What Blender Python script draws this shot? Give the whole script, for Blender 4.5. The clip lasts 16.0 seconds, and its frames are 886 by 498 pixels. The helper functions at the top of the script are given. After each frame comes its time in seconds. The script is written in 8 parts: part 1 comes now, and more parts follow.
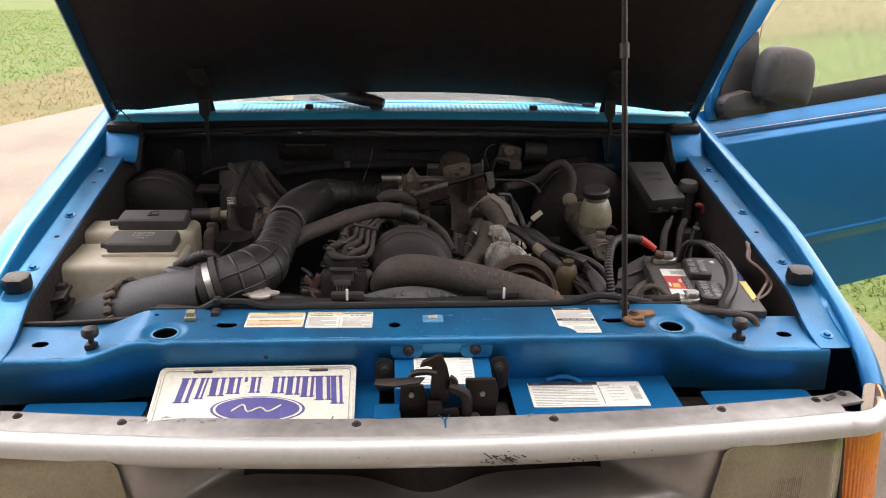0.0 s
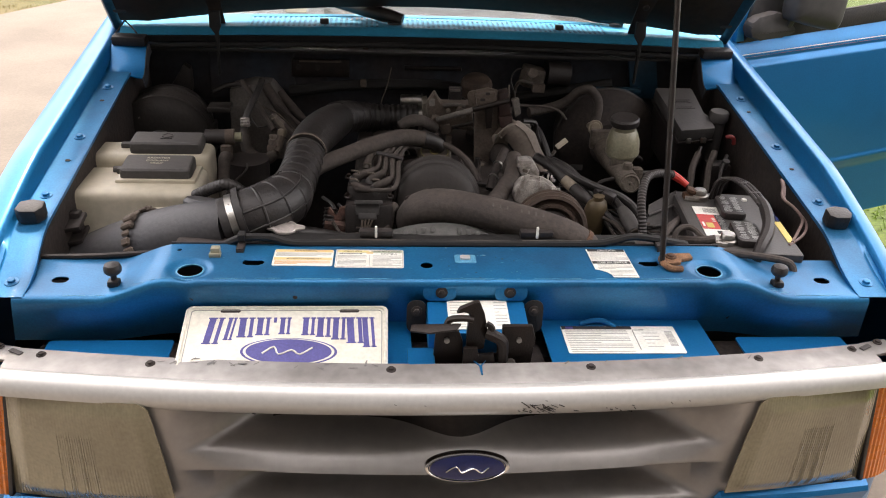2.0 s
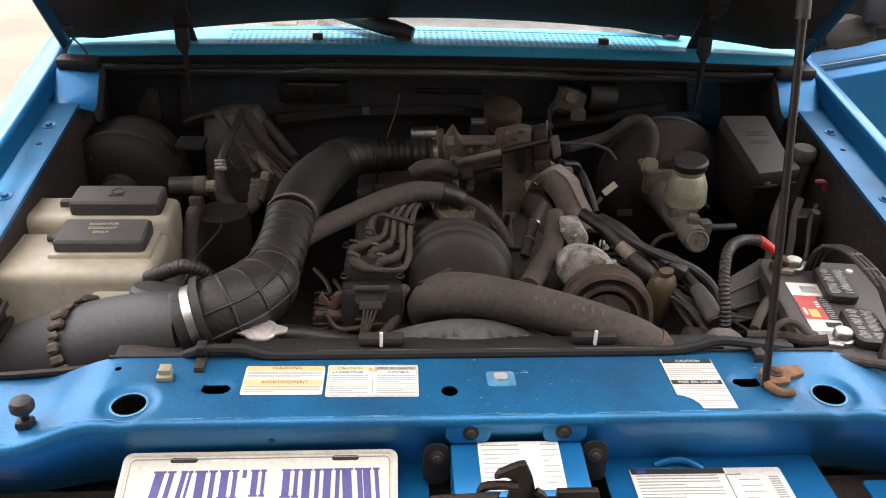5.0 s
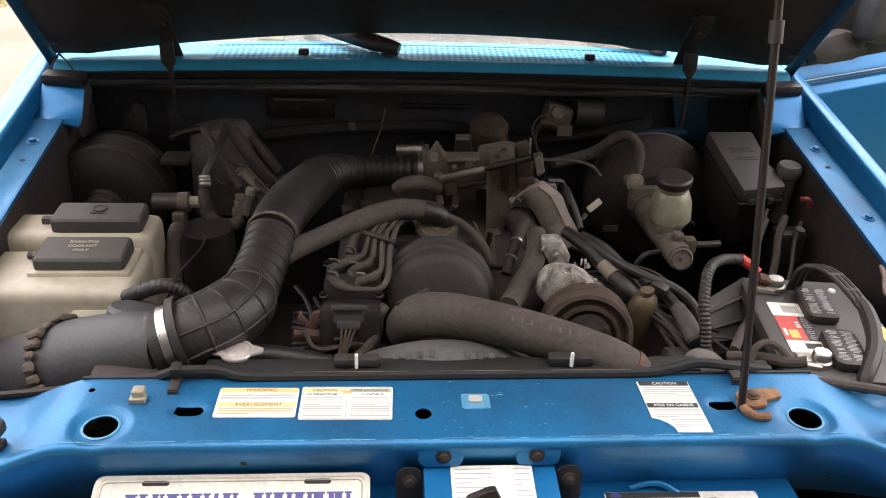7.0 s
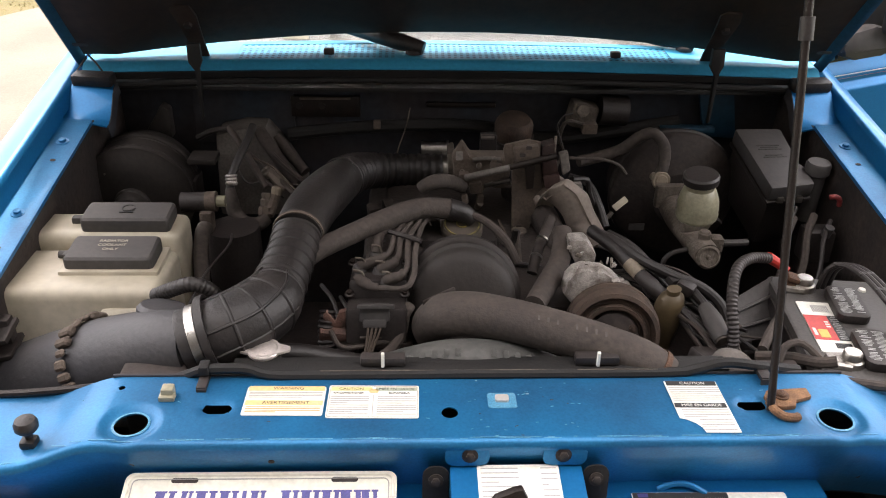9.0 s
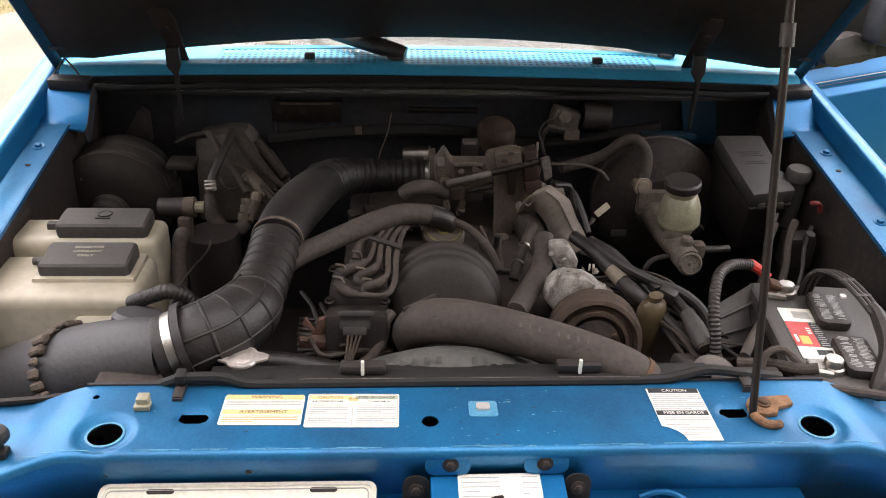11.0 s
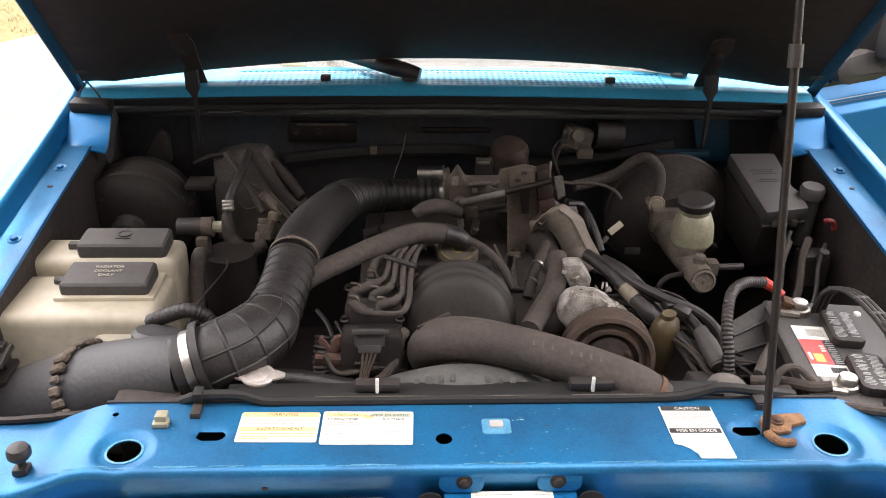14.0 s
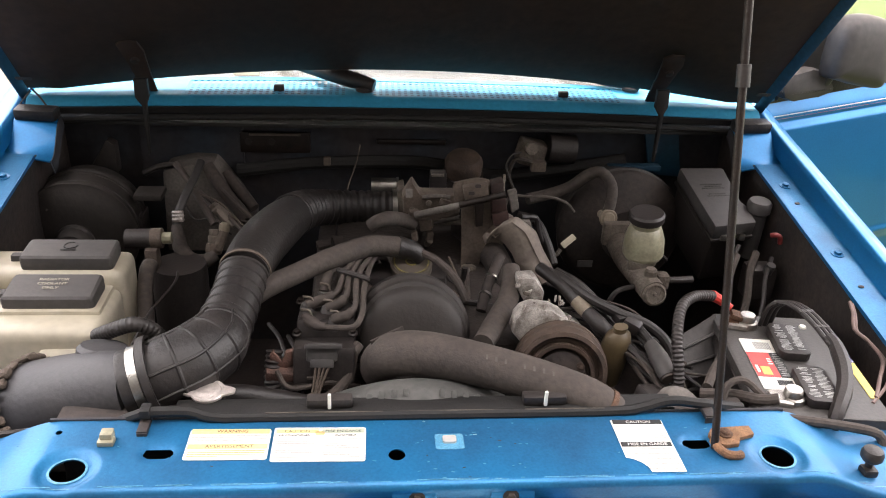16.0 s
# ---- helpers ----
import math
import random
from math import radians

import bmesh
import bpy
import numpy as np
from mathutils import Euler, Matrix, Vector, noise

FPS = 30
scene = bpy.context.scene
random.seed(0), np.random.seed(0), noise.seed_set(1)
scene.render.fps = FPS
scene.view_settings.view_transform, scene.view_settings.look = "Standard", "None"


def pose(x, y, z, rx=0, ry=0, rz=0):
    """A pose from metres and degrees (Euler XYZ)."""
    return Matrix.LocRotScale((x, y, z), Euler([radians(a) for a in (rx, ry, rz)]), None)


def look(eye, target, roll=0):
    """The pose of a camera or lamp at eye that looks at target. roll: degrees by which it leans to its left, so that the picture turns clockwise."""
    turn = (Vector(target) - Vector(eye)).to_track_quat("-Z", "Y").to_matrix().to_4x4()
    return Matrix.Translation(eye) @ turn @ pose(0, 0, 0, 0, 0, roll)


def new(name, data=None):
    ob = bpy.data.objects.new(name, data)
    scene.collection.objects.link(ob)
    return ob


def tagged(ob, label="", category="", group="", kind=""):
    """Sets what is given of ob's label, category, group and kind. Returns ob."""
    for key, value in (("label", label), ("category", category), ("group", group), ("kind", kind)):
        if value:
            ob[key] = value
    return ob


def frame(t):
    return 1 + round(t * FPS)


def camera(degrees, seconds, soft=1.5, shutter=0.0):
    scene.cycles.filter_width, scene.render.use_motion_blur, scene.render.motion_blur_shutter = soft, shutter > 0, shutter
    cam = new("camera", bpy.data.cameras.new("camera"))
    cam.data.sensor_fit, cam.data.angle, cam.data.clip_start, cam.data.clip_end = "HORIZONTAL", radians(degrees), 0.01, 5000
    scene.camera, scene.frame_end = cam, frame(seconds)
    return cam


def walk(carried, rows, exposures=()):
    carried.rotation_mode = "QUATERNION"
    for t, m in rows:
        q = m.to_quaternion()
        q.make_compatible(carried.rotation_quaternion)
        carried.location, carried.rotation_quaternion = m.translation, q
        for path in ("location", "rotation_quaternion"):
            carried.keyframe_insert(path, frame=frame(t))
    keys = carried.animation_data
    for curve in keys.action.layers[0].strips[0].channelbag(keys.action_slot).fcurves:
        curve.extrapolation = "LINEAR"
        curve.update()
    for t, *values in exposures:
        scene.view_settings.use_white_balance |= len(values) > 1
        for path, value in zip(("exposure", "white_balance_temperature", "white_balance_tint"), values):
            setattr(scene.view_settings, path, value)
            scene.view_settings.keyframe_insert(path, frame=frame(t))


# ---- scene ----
cam = camera(55.45, 16.0, 1.05)
EXPOSURES = [(t, stops, 6700, 15) for t, stops in ((0, 2.03), (3, 2.03), (3.8, 1.98), (4.5, 2.20), (7, 2.33), (11, 2.38), (11.6, 2.70), (16, 2.73))]
PATH = [
    (0, (-0.054, -1.227, 1.492), (0.075, 0.647, 0.802), 0.95),
    (0.5, (-0.056, -1.228, 1.493), (0.076, 0.639, 0.787), 0.97),
    (1, (-0.057, -1.220, 1.502), (0.074, 0.627, 0.747), 1.18),
    (1.5, (-0.078, -1.209, 1.505), (0.050, 0.606, 0.676), 1.88),
    (2, (-0.125, -1.154, 1.528), (0.035, 0.623, 0.623), 2.58),
    (2.5, (-0.158, -1.094, 1.508), (0.033, 0.648, 0.544), 2.80),
    (3, (-0.117, -1.000, 1.509), (0.051, 0.753, 0.561), 2.54),
    (3.5, (-0.059, -0.911, 1.513), (0.031, 0.856, 0.581), 2.02),
    (4, (-0.082, -0.836, 1.516), (0.014, 0.923, 0.569), 1.86),
    (4.5, (-0.123, -0.781, 1.512), (0.003, 0.972, 0.558), 2.00),
    (4.7, (-0.124, -0.776, 1.513), (0.015, 0.976, 0.562), 2.04),
    (6.8, (-0.087, -0.760, 1.536), (0.060, 0.998, 0.594), 2.32),
    (7, (-0.089, -0.763, 1.533), (0.047, 0.998, 0.596), 2.18),
    (7.5, (-0.090, -0.766, 1.533), (0.022, 0.995, 0.593), 1.84),
    (8, (-0.092, -0.768, 1.533), (0.004, 0.991, 0.586), 1.58),
    (8.5, (-0.093, -0.765, 1.535), (-0.007, 0.996, 0.589), 1.35),
    (8.7, (-0.093, -0.764, 1.535), (-0.011, 0.997, 0.592), 1.32),
    (10.8, (-0.092, -0.753, 1.528), (0.014, 1.005, 0.580), 1.79),
    (11, (-0.089, -0.753, 1.531), (0.032, 1.013, 0.600), 1.91),
    (11.5, (-0.082, -0.755, 1.535), (0.083, 1.021, 0.629), 2.19),
    (12, (-0.075, -0.759, 1.535), (0.112, 1.016, 0.632), 2.08),
    (12.5, (-0.070, -0.761, 1.535), (0.119, 1.019, 0.642), 1.71),
    (13, (-0.071, -0.765, 1.535), (0.099, 1.017, 0.643), 1.33),
    (13.5, (-0.076, -0.770, 1.541), (0.049, 1.016, 0.650), 1.01),
    (14, (-0.086, -0.764, 1.539), (-0.004, 1.022, 0.644), 1.16),
    (14.5, (-0.097, -0.763, 1.550), (-0.006, 1.034, 0.675), 2.03),
    (15, (-0.098, -0.762, 1.552), (0.039, 1.034, 0.684), 2.75),
    (15.5, (-0.091, -0.762, 1.546), (0.083, 1.029, 0.672), 2.97),
    (16, (-0.085, -0.758, 1.544), (0.105, 1.031, 0.670), 2.88),
]
walk(cam, [(t, look(eye, target, roll)) for t, eye, target, roll in PATH], EXPOSURES)
SKY_STRENGTH, SUN_STRENGTH = 0.15, 1.3
# ---- world, sun ----
world = bpy.data.worlds.new("sky")
scene.world = world
world.use_nodes = True
wn = world.node_tree
bg = wn.nodes["Background"]
sky = wn.nodes.new("ShaderNodeTexSky")
sky.sky_type = "NISHITA"
sky.sun_disc = False
sky.sun_elevation = radians(56)
sky.sun_rotation = radians(354)
sky.air_density, sky.dust_density, sky.ozone_density = 1.0, 3.0, 1.0
cloud = wn.nodes.new("ShaderNodeMixRGB")
cloud.inputs[0].default_value, cloud.inputs[2].default_value = 0.65, (8.4, 8.0, 7.4, 1)
wn.links.new(sky.outputs[0], cloud.inputs[1])
wn.links.new(cloud.outputs[0], bg.inputs[0])
bg.inputs[1].default_value = SKY_STRENGTH
sun = new("sun", bpy.data.lights.new("sun", "SUN"))
sun.data.energy, sun.data.angle, sun.data.color = SUN_STRENGTH, radians(7.0), (1.0, 0.91, 0.78)
sun.matrix_world = look((-0.65, 6.45, 10.0), (0, 0, 0))


# ---- materials ----
def mat(name, c1, c2=None, rough=0.5, metal=0.0, scale=25.0, bump=0.15, coat=0.0, dust=None, amount=0.0, fine=9.0, spread=0.12, transmit=0.0):
    """A surface of two tones mixed by noise at two sizes, with fine relief and, where given, dust that settles on it."""
    m = bpy.data.materials.new(name)
    m.use_nodes = True
    t = m.node_tree
    b = t.nodes["Principled BSDF"]
    co = t.nodes.new("ShaderNodeTexCoord")
    n1 = t.nodes.new("ShaderNodeTexNoise")
    n1.inputs["Scale"].default_value, n1.inputs["Detail"].default_value = scale, 5.0
    n2 = t.nodes.new("ShaderNodeTexNoise")
    n2.inputs["Scale"].default_value, n2.inputs["Detail"].default_value = scale * fine, 4.0
    for n in (n1, n2):
        t.links.new(co.outputs["Object"], n.inputs["Vector"])
    ramp = t.nodes.new("ShaderNodeMapRange")
    ramp.inputs["From Min"].default_value, ramp.inputs["From Max"].default_value = 0.35, 0.7
    t.links.new(n1.outputs["Fac"], ramp.inputs["Value"])
    mix = t.nodes.new("ShaderNodeMixRGB")
    mix.inputs["Color1"].default_value, mix.inputs["Color2"].default_value = (*c1, 1), (*(c2 or c1), 1)
    t.links.new(ramp.outputs["Result"], mix.inputs["Fac"])
    last = mix.outputs["Color"]
    var = t.nodes.new("ShaderNodeMapRange")
    var.inputs["From Min"].default_value, var.inputs["From Max"].default_value = 0.25, 0.75
    var.inputs["To Min"].default_value, var.inputs["To Max"].default_value = 1 - spread, 1 + spread
    t.links.new(n2.outputs["Fac"], var.inputs["Value"])
    mul = t.nodes.new("ShaderNodeVectorMath")
    mul.operation = "SCALE"
    t.links.new(last, mul.inputs[0])
    t.links.new(var.outputs["Result"], mul.inputs["Scale"])
    last = mul.outputs["Vector"]
    rgh = t.nodes.new("ShaderNodeMapRange")
    rgh.inputs["To Min"].default_value, rgh.inputs["To Max"].default_value = max(0.02, rough - 0.12), min(1, rough + 0.12)
    t.links.new(n1.outputs["Fac"], rgh.inputs["Value"])
    rlast = rgh.outputs["Result"]
    if dust:
        geo = t.nodes.new("ShaderNodeNewGeometry")
        sep = t.nodes.new("ShaderNodeSeparateXYZ")
        t.links.new(geo.outputs["Normal"], sep.inputs[0])
        up = t.nodes.new("ShaderNodeMapRange")
        up.inputs["From Min"].default_value, up.inputs["From Max"].default_value = -0.35, 0.9
        t.links.new(sep.outputs["Z"], up.inputs["Value"])
        a = t.nodes.new("ShaderNodeMath")
        a.operation = "MULTIPLY"
        t.links.new(up.outputs["Result"], a.inputs[0])
        t.links.new(n2.outputs["Fac"], a.inputs[1])
        a2 = t.nodes.new("ShaderNodeMath")
        a2.operation, a2.use_clamp = "MULTIPLY", True
        t.links.new(a.outputs[0], a2.inputs[0])
        a2.inputs[1].default_value = amount * 2
        dm = t.nodes.new("ShaderNodeMixRGB")
        dm.inputs["Color2"].default_value = (*dust, 1)
        t.links.new(a2.outputs[0], dm.inputs["Fac"])
        t.links.new(last, dm.inputs["Color1"])
        last = dm.outputs["Color"]
        rm = t.nodes.new("ShaderNodeMath")
        rm.operation, rm.use_clamp = "ADD", True
        t.links.new(rlast, rm.inputs[0])
        t.links.new(a2.outputs[0], rm.inputs[1])
        rlast = rm.outputs[0]
    t.links.new(last, b.inputs["Base Color"])
    t.links.new(rlast, b.inputs["Roughness"])
    b.inputs["Metallic"].default_value = metal
    b.inputs["Coat Weight"].default_value = coat
    b.inputs["Coat Roughness"].default_value = 0.08
    b.inputs["Transmission Weight"].default_value = transmit
    if bump:
        bp = t.nodes.new("ShaderNodeBump")
        bp.inputs["Strength"].default_value, bp.inputs["Distance"].default_value = bump, 0.002
        t.links.new(n2.outputs["Fac"], bp.inputs["Height"])
        t.links.new(bp.outputs["Normal"], b.inputs["Normal"])
    return m


DUST = (0.112, 0.080, 0.067)
PAINT = mat("blue metallic paint", (0.005, 0.166, 0.41), (0.005, 0.148, 0.365), 0.38, 0.48, 6, 0.03, 0.3, fine=40, spread=0.08)
PAINT_DUSTY = mat("dusty blue paint", (0.005, 0.166, 0.375), (0.006, 0.104, 0.24), 0.44, 0.48, 10, 0.12, 0.15, (0.17, 0.22, 0.25), 0.05, fine=30, spread=0.15)
# much darker than the body paint; for firewall, back lips and corner sides
PAINT_DARK = mat("dark blue grey paint", (0.01375, 0.02188, 0.03375), (0.02875, 0.021, 0.02), 0.75, 0.0, 6, 0.4, 0, DUST, 0.07, spread=0.4)
BLACK = mat("black paint", (0.01125, 0.0093, 0.0093), (0.0285, 0.02325, 0.021), 0.5, 0.0, 20, 0.3, 0, DUST, 0.10, spread=0.35)
GRIME = mat("greasy black grime", (0.01371, 0.01048, 0.01048), (0.03871, 0.02822, 0.02339), 0.72, 0.0, 12, 0.6, 0, DUST, 0.08, spread=0.45)
PLASTIC = mat("black plastic", (0.01366, 0.01133, 0.01133), (0.02794, 0.0236, 0.02252), 0.45, 0.0, 26, 0.25, 0, DUST, 0.09, spread=0.3)
WEATHERED = mat("sun-greyed black plastic", (0.014, 0.0130, 0.0130), (0.021, 0.019, 0.0185), 0.5, 0.0, 14, 0.12, 0, (0.26, 0.22, 0.20), 0.24, fine=4, spread=0.12)
PLASTIC_GREY = mat("faded grey plastic", (0.042, 0.041, 0.042), (0.068, 0.063, 0.060), 0.55, 0.0, 12, 0.25, 0, DUST, 0.12, spread=0.2)
DUCT = mat("smooth grey plastic duct", (0.034, 0.036, 0.042), (0.056, 0.054, 0.055), 0.46, 0.0, 6, 0.25, 0, DUST, 0.10, fine=26, spread=0.25)
RUBBER = mat("dusty black rubber", (0.0090, 0.0079, 0.0080), (0.0205, 0.0170, 0.0158), 0.46, 0.0, 20, 0.4, 0, DUST, 0.045, spread=0.35)
HOSE = mat("dusty rubber hose", (0.034, 0.0272, 0.0235), (0.062, 0.0505, 0.043), 0.70, 0.0, 15, 0.5, 0, DUST, 0.15, spread=0.4)
TANK = mat("milky white plastic", (0.50, 0.455, 0.365), (0.36, 0.315, 0.225), 0.42, 0.0, 7, 0.12, 0.15, (0.16, 0.12, 0.075), 0.12, spread=0.15)
YELLOWED = mat("yellowed plastic", (0.33, 0.315, 0.225), (0.22, 0.20, 0.135), 0.38, 0.0, 22, 0.1, 0.2, (0.16, 0.12, 0.08), 0.06, spread=0.2)
STEEL = mat("bright steel", (0.50, 0.48, 0.45), (0.25, 0.225, 0.20), 0.32, 1.0, 40, 0.2)
CHROME = mat("chrome", (0.8, 0.8, 0.8), (0.7, 0.7, 0.7), 0.12, 1.0, 30, 0.0)
CAST = mat("dirty cast aluminium", (0.185, 0.158, 0.13), (0.060, 0.049, 0.039), 0.62, 0.2, 20, 0.8, 0, DUST, 0.22, spread=0.3)
CAST_DARK = mat("greasy cast iron", (0.030, 0.0235, 0.020), (0.010, 0.0082, 0.0075), 0.62, 0.1, 16, 0.8, 0, DUST, 0.14, spread=0.4)
ALU = mat("bare aluminium", (0.52, 0.485, 0.45), (0.15, 0.125, 0.105), 0.34, 0.35, 55, 0.6, spread=0.35)
RUST = mat("rusty steel", (0.11, 0.052, 0.026), (0.055, 0.031, 0.020), 0.75, 0.15, 60, 0.6, spread=0.35)
RUST_DARK = mat("dark rusted steel", (0.017, 0.0105, 0.0078), (0.0085, 0.0062, 0.0054), 0.45, 0.3, 40, 0.4, 0, DUST, 0.035, spread=0.3)
SILVER = mat("worn silver paint", (0.60, 0.585, 0.56), (0.54, 0.52, 0.49), 0.38, 0.35, 5, 0.03, 0.15, fine=30, spread=0.06)
SILVER_STRIP = mat("scuffed silver flange", (0.42, 0.40, 0.38), (0.19, 0.175, 0.165), 0.5, 0.25, 4.5, 0.10, fine=12, spread=0.16)
GRILLE = mat("worn silver grey grille paint", (0.45, 0.425, 0.405), (0.27, 0.253, 0.24), 0.36, 0.45, 3, 0.05, 0.1, fine=16, spread=0.1)
LENS = mat("yellowed headlight lens", (0.30, 0.262, 0.165), (0.19, 0.16, 0.098), 0.16, 0.1, 5, 0.08, 0.9, fine=34, spread=0.14)
AMBER = mat("amber lens", (0.80, 0.20, 0.003), (0.66, 0.145, 0.002), 0.28, 0.0, 20, 0.03, 0.3)
WHITE = mat("white label paper", (0.78, 0.77, 0.72), (0.70, 0.68, 0.60), 0.5, 0, 25, 0.02)
CREAM = mat("painted white plate", (0.74, 0.71, 0.62), (0.68, 0.64, 0.54), 0.4, 0, 18, 0.05, 0.2)
INK = mat("black ink", (0.03, 0.03, 0.03), None, 0.6, 0, 20, 0)
INK_GREY = mat("grey small print", (0.34, 0.33, 0.31), None, 0.6, 0, 20, 0)
INK_PALE = mat("worn white print", (0.55, 0.55, 0.53), (0.30, 0.30, 0.29), 0.6, 0, 60, 0)
YELLOW = mat("yellow label band", (0.62, 0.50, 0.11), (0.55, 0.43, 0.12), 0.5, 0, 20, 0)
ORANGE = mat("orange label band", (0.66, 0.30, 0.06), None, 0.5, 0, 20, 0)
RED = mat("red plastic", (0.52, 0.03, 0.02), (0.42, 0.03, 0.02), 0.5, 0, 30, 0.05)
RED_FADED = mat("sun-faded red print", (0.47, 0.09, 0.055), (0.52, 0.27, 0.20), 0.5, 0, 25, 0.02, fine=6, spread=0.2)
NAVY = mat("violet blue print", (0.085, 0.078, 0.27), (0.068, 0.062, 0.22), 0.5, 0, 40, 0, spread=0.2)
EMBLEM = mat("dark blue emblem", (0.012, 0.018, 0.09), (0.015, 0.022, 0.11), 0.25, 0.2, 30, 0, 0.6)
LINER = mat("black hood liner", (0.0145, 0.0078, 0.0054), (0.030, 0.0155, 0.0086), 0.85, 0, 3.5, 0.4, 0, fine=14, spread=0.4)
TAN = mat("tan dusty bracket", (0.120, 0.094, 0.074), (0.058, 0.044, 0.036), 0.75, 0.05, 24, 0.5, 0, DUST, 0.2, spread=0.3)
RUB = mat("grey rubbed dirt", (0.20, 0.19, 0.18), (0.12, 0.112, 0.105), 0.6, 0, 60, 0.1, spread=0.3)
PAINT_WORN = mat("chipped pale blue paint", (0.34, 0.45, 0.50), (0.24, 0.34, 0.40), 0.6, 0, 80, 0.2, spread=0.3)
RUST_TAN = mat("orange brown surface rust", (0.27, 0.135, 0.062), (0.12, 0.062, 0.034), 0.8, 0.05, 60, 0.5, spread=0.35)
BAND = mat("pale orange label band", (0.72, 0.53, 0.22), (0.70, 0.55, 0.28), 0.5, 0, 40, 0)
SEAL = mat("black weatherstrip rubber", (0.0055, 0.005, 0.005), (0.012, 0.010, 0.009), 0.7, 0, 30, 0.3, spread=0.3)
TAN_PINK = mat("pinkish grey insulation", (0.20, 0.13, 0.115), (0.13, 0.09, 0.08), 0.6, 0, 60, 0.1)
# cowl paint, lighter and more matt than the body paint
PAINT_COWL = mat("light matt blue paint", (0.026, 0.31, 0.52), (0.021, 0.27, 0.46), 0.65, 0.0, 7, 0.1, 0.05, fine=20, spread=0.10)
CAP_METAL = mat("warm dull plated steel", (0.74, 0.67, 0.63), (0.46, 0.40, 0.37), 0.40, 0.5, 40, 0.3)
TANK_GREY = mat("green grey plastic with dust", (0.060, 0.063, 0.060), (0.088, 0.088, 0.082), 0.5, 0, 16, 0.5, 0, DUST, 0.12, spread=0.25)
RUST_DUSTY = mat("rusty steel under brown dust", (0.062, 0.036, 0.025), (0.022, 0.015, 0.012), 0.6, 0.2, 30, 0.5, 0, (0.13, 0.095, 0.07), 0.24, spread=0.3)
RED_DARK = mat("dirty red rubber", (0.20, 0.022, 0.022), (0.12, 0.02, 0.02), 0.5, 0, 50, 0.2)
CAST_PALE = mat("dusty pale cast aluminium", (0.235, 0.198, 0.166), (0.135, 0.109, 0.092), 0.6, 0.15, 14, 0.4, 0, DUST, 0.12, spread=0.22)
YELLOW_PALE = mat("pale yellow label band", (0.70, 0.63, 0.26), (0.64, 0.57, 0.27), 0.5, 0, 40, 0)
GREEN_PALE = mat("grey green label band", (0.40, 0.44, 0.33), (0.34, 0.38, 0.29), 0.5, 0, 40, 0)
RED_LABEL = mat("red label print", (0.56, 0.045, 0.04), (0.48, 0.04, 0.035), 0.4, 0, 30, 0.02)
YELLOW_WORN = mat("worn yellow print", (0.26, 0.21, 0.055), (0.10, 0.085, 0.035), 0.6, 0, 120, 0.1, spread=0.3)
HOSE_PRINT = mat("faint grey hose print", (0.098, 0.085, 0.075), (0.06, 0.05, 0.043), 0.7, 0, 60, 0.1)
VENT_DARK = mat("dark blue vent tray", (0.010, 0.085, 0.16), (0.006, 0.05, 0.10), 0.8, 0, 30, 0.2)
TAN_PALE = mat("chalky tan plastic", (0.26, 0.22, 0.165), (0.17, 0.135, 0.10), 0.7, 0, 30, 0.2)
CAP_DUSTY = mat("black plastic cap under tan dust", (0.060, 0.050, 0.040), (0.095, 0.080, 0.062), 0.7, 0, 20, 0.2, 0, DUST, 0.2, spread=0.2)
BLACK_DUSTY = mat("black steel under settled dust", (0.0115, 0.0096, 0.0090), (0.024, 0.0190, 0.0165), 0.60, 0.0, 12, 0.4, 0, (0.088, 0.066, 0.054), 0.12, spread=0.3)
CASE = mat("dusty grey moulded case", (0.150, 0.135, 0.122), (0.085, 0.075, 0.067), 0.7, 0.0, 22, 0.4, 0, DUST, 0.15, spread=0.3)
MAROON = mat("dark red brown plastic", (0.040, 0.019, 0.016), (0.020, 0.012, 0.011), 0.5, 0.0, 30, 0.3, 0, DUST, 0.08, spread=0.3)
RUST_PINK = mat("pinkish brown rust", (0.150, 0.078, 0.060), (0.065, 0.038, 0.032), 0.75, 0.05, 50, 0.5, 0, DUST, 0.15, spread=0.35)
BATTERY = mat("dusty black battery plastic", (0.030, 0.028, 0.028), (0.052, 0.047, 0.044), 0.42, 0.0, 9, 0.2, 0, (0.15, 0.13, 0.115), 0.12, fine=22, spread=0.3)
AMBER_PALE = mat("yellowed translucent bottle", (0.105, 0.076, 0.038), (0.062, 0.044, 0.025), 0.42, 0, 18, 0.15, 0.1, DUST, 0.1)
GLASS = mat("window glass", (0.9, 0.95, 0.95), None, 0.03, 0, 5, 0, 0, transmit=1.0)
TYRE = mat("tyre rubber", (0.02, 0.02, 0.02), (0.03, 0.03, 0.03), 0.8, 0, 30, 0.3)
BEIGE = mat("grey dashboard plastic", (0.075, 0.068, 0.063), (0.06, 0.054, 0.05), 0.6, 0, 30, 0.1)
# dark surface of the two added walls that cut light
SHADE_WALL = mat("dark light-blocking wall", (0.042, 0.042, 0.042), (0.030, 0.030, 0.030), 0.8, 0, 3, 0.4, 0, fine=30, spread=0.2)
CONCRETE = mat("pale concrete", (0.158, 0.131, 0.105), (0.126, 0.106, 0.085), 0.9, 0, 1.6, 0.25, 0, fine=60, spread=0.14)
SOIL = mat("lawn soil and thatch", (0.05332, 0.0903, 0.0086), (0.0774, 0.0903, 0.01376), 0.95, 0, 1.1, 0.6, 0, fine=60, spread=0.5)
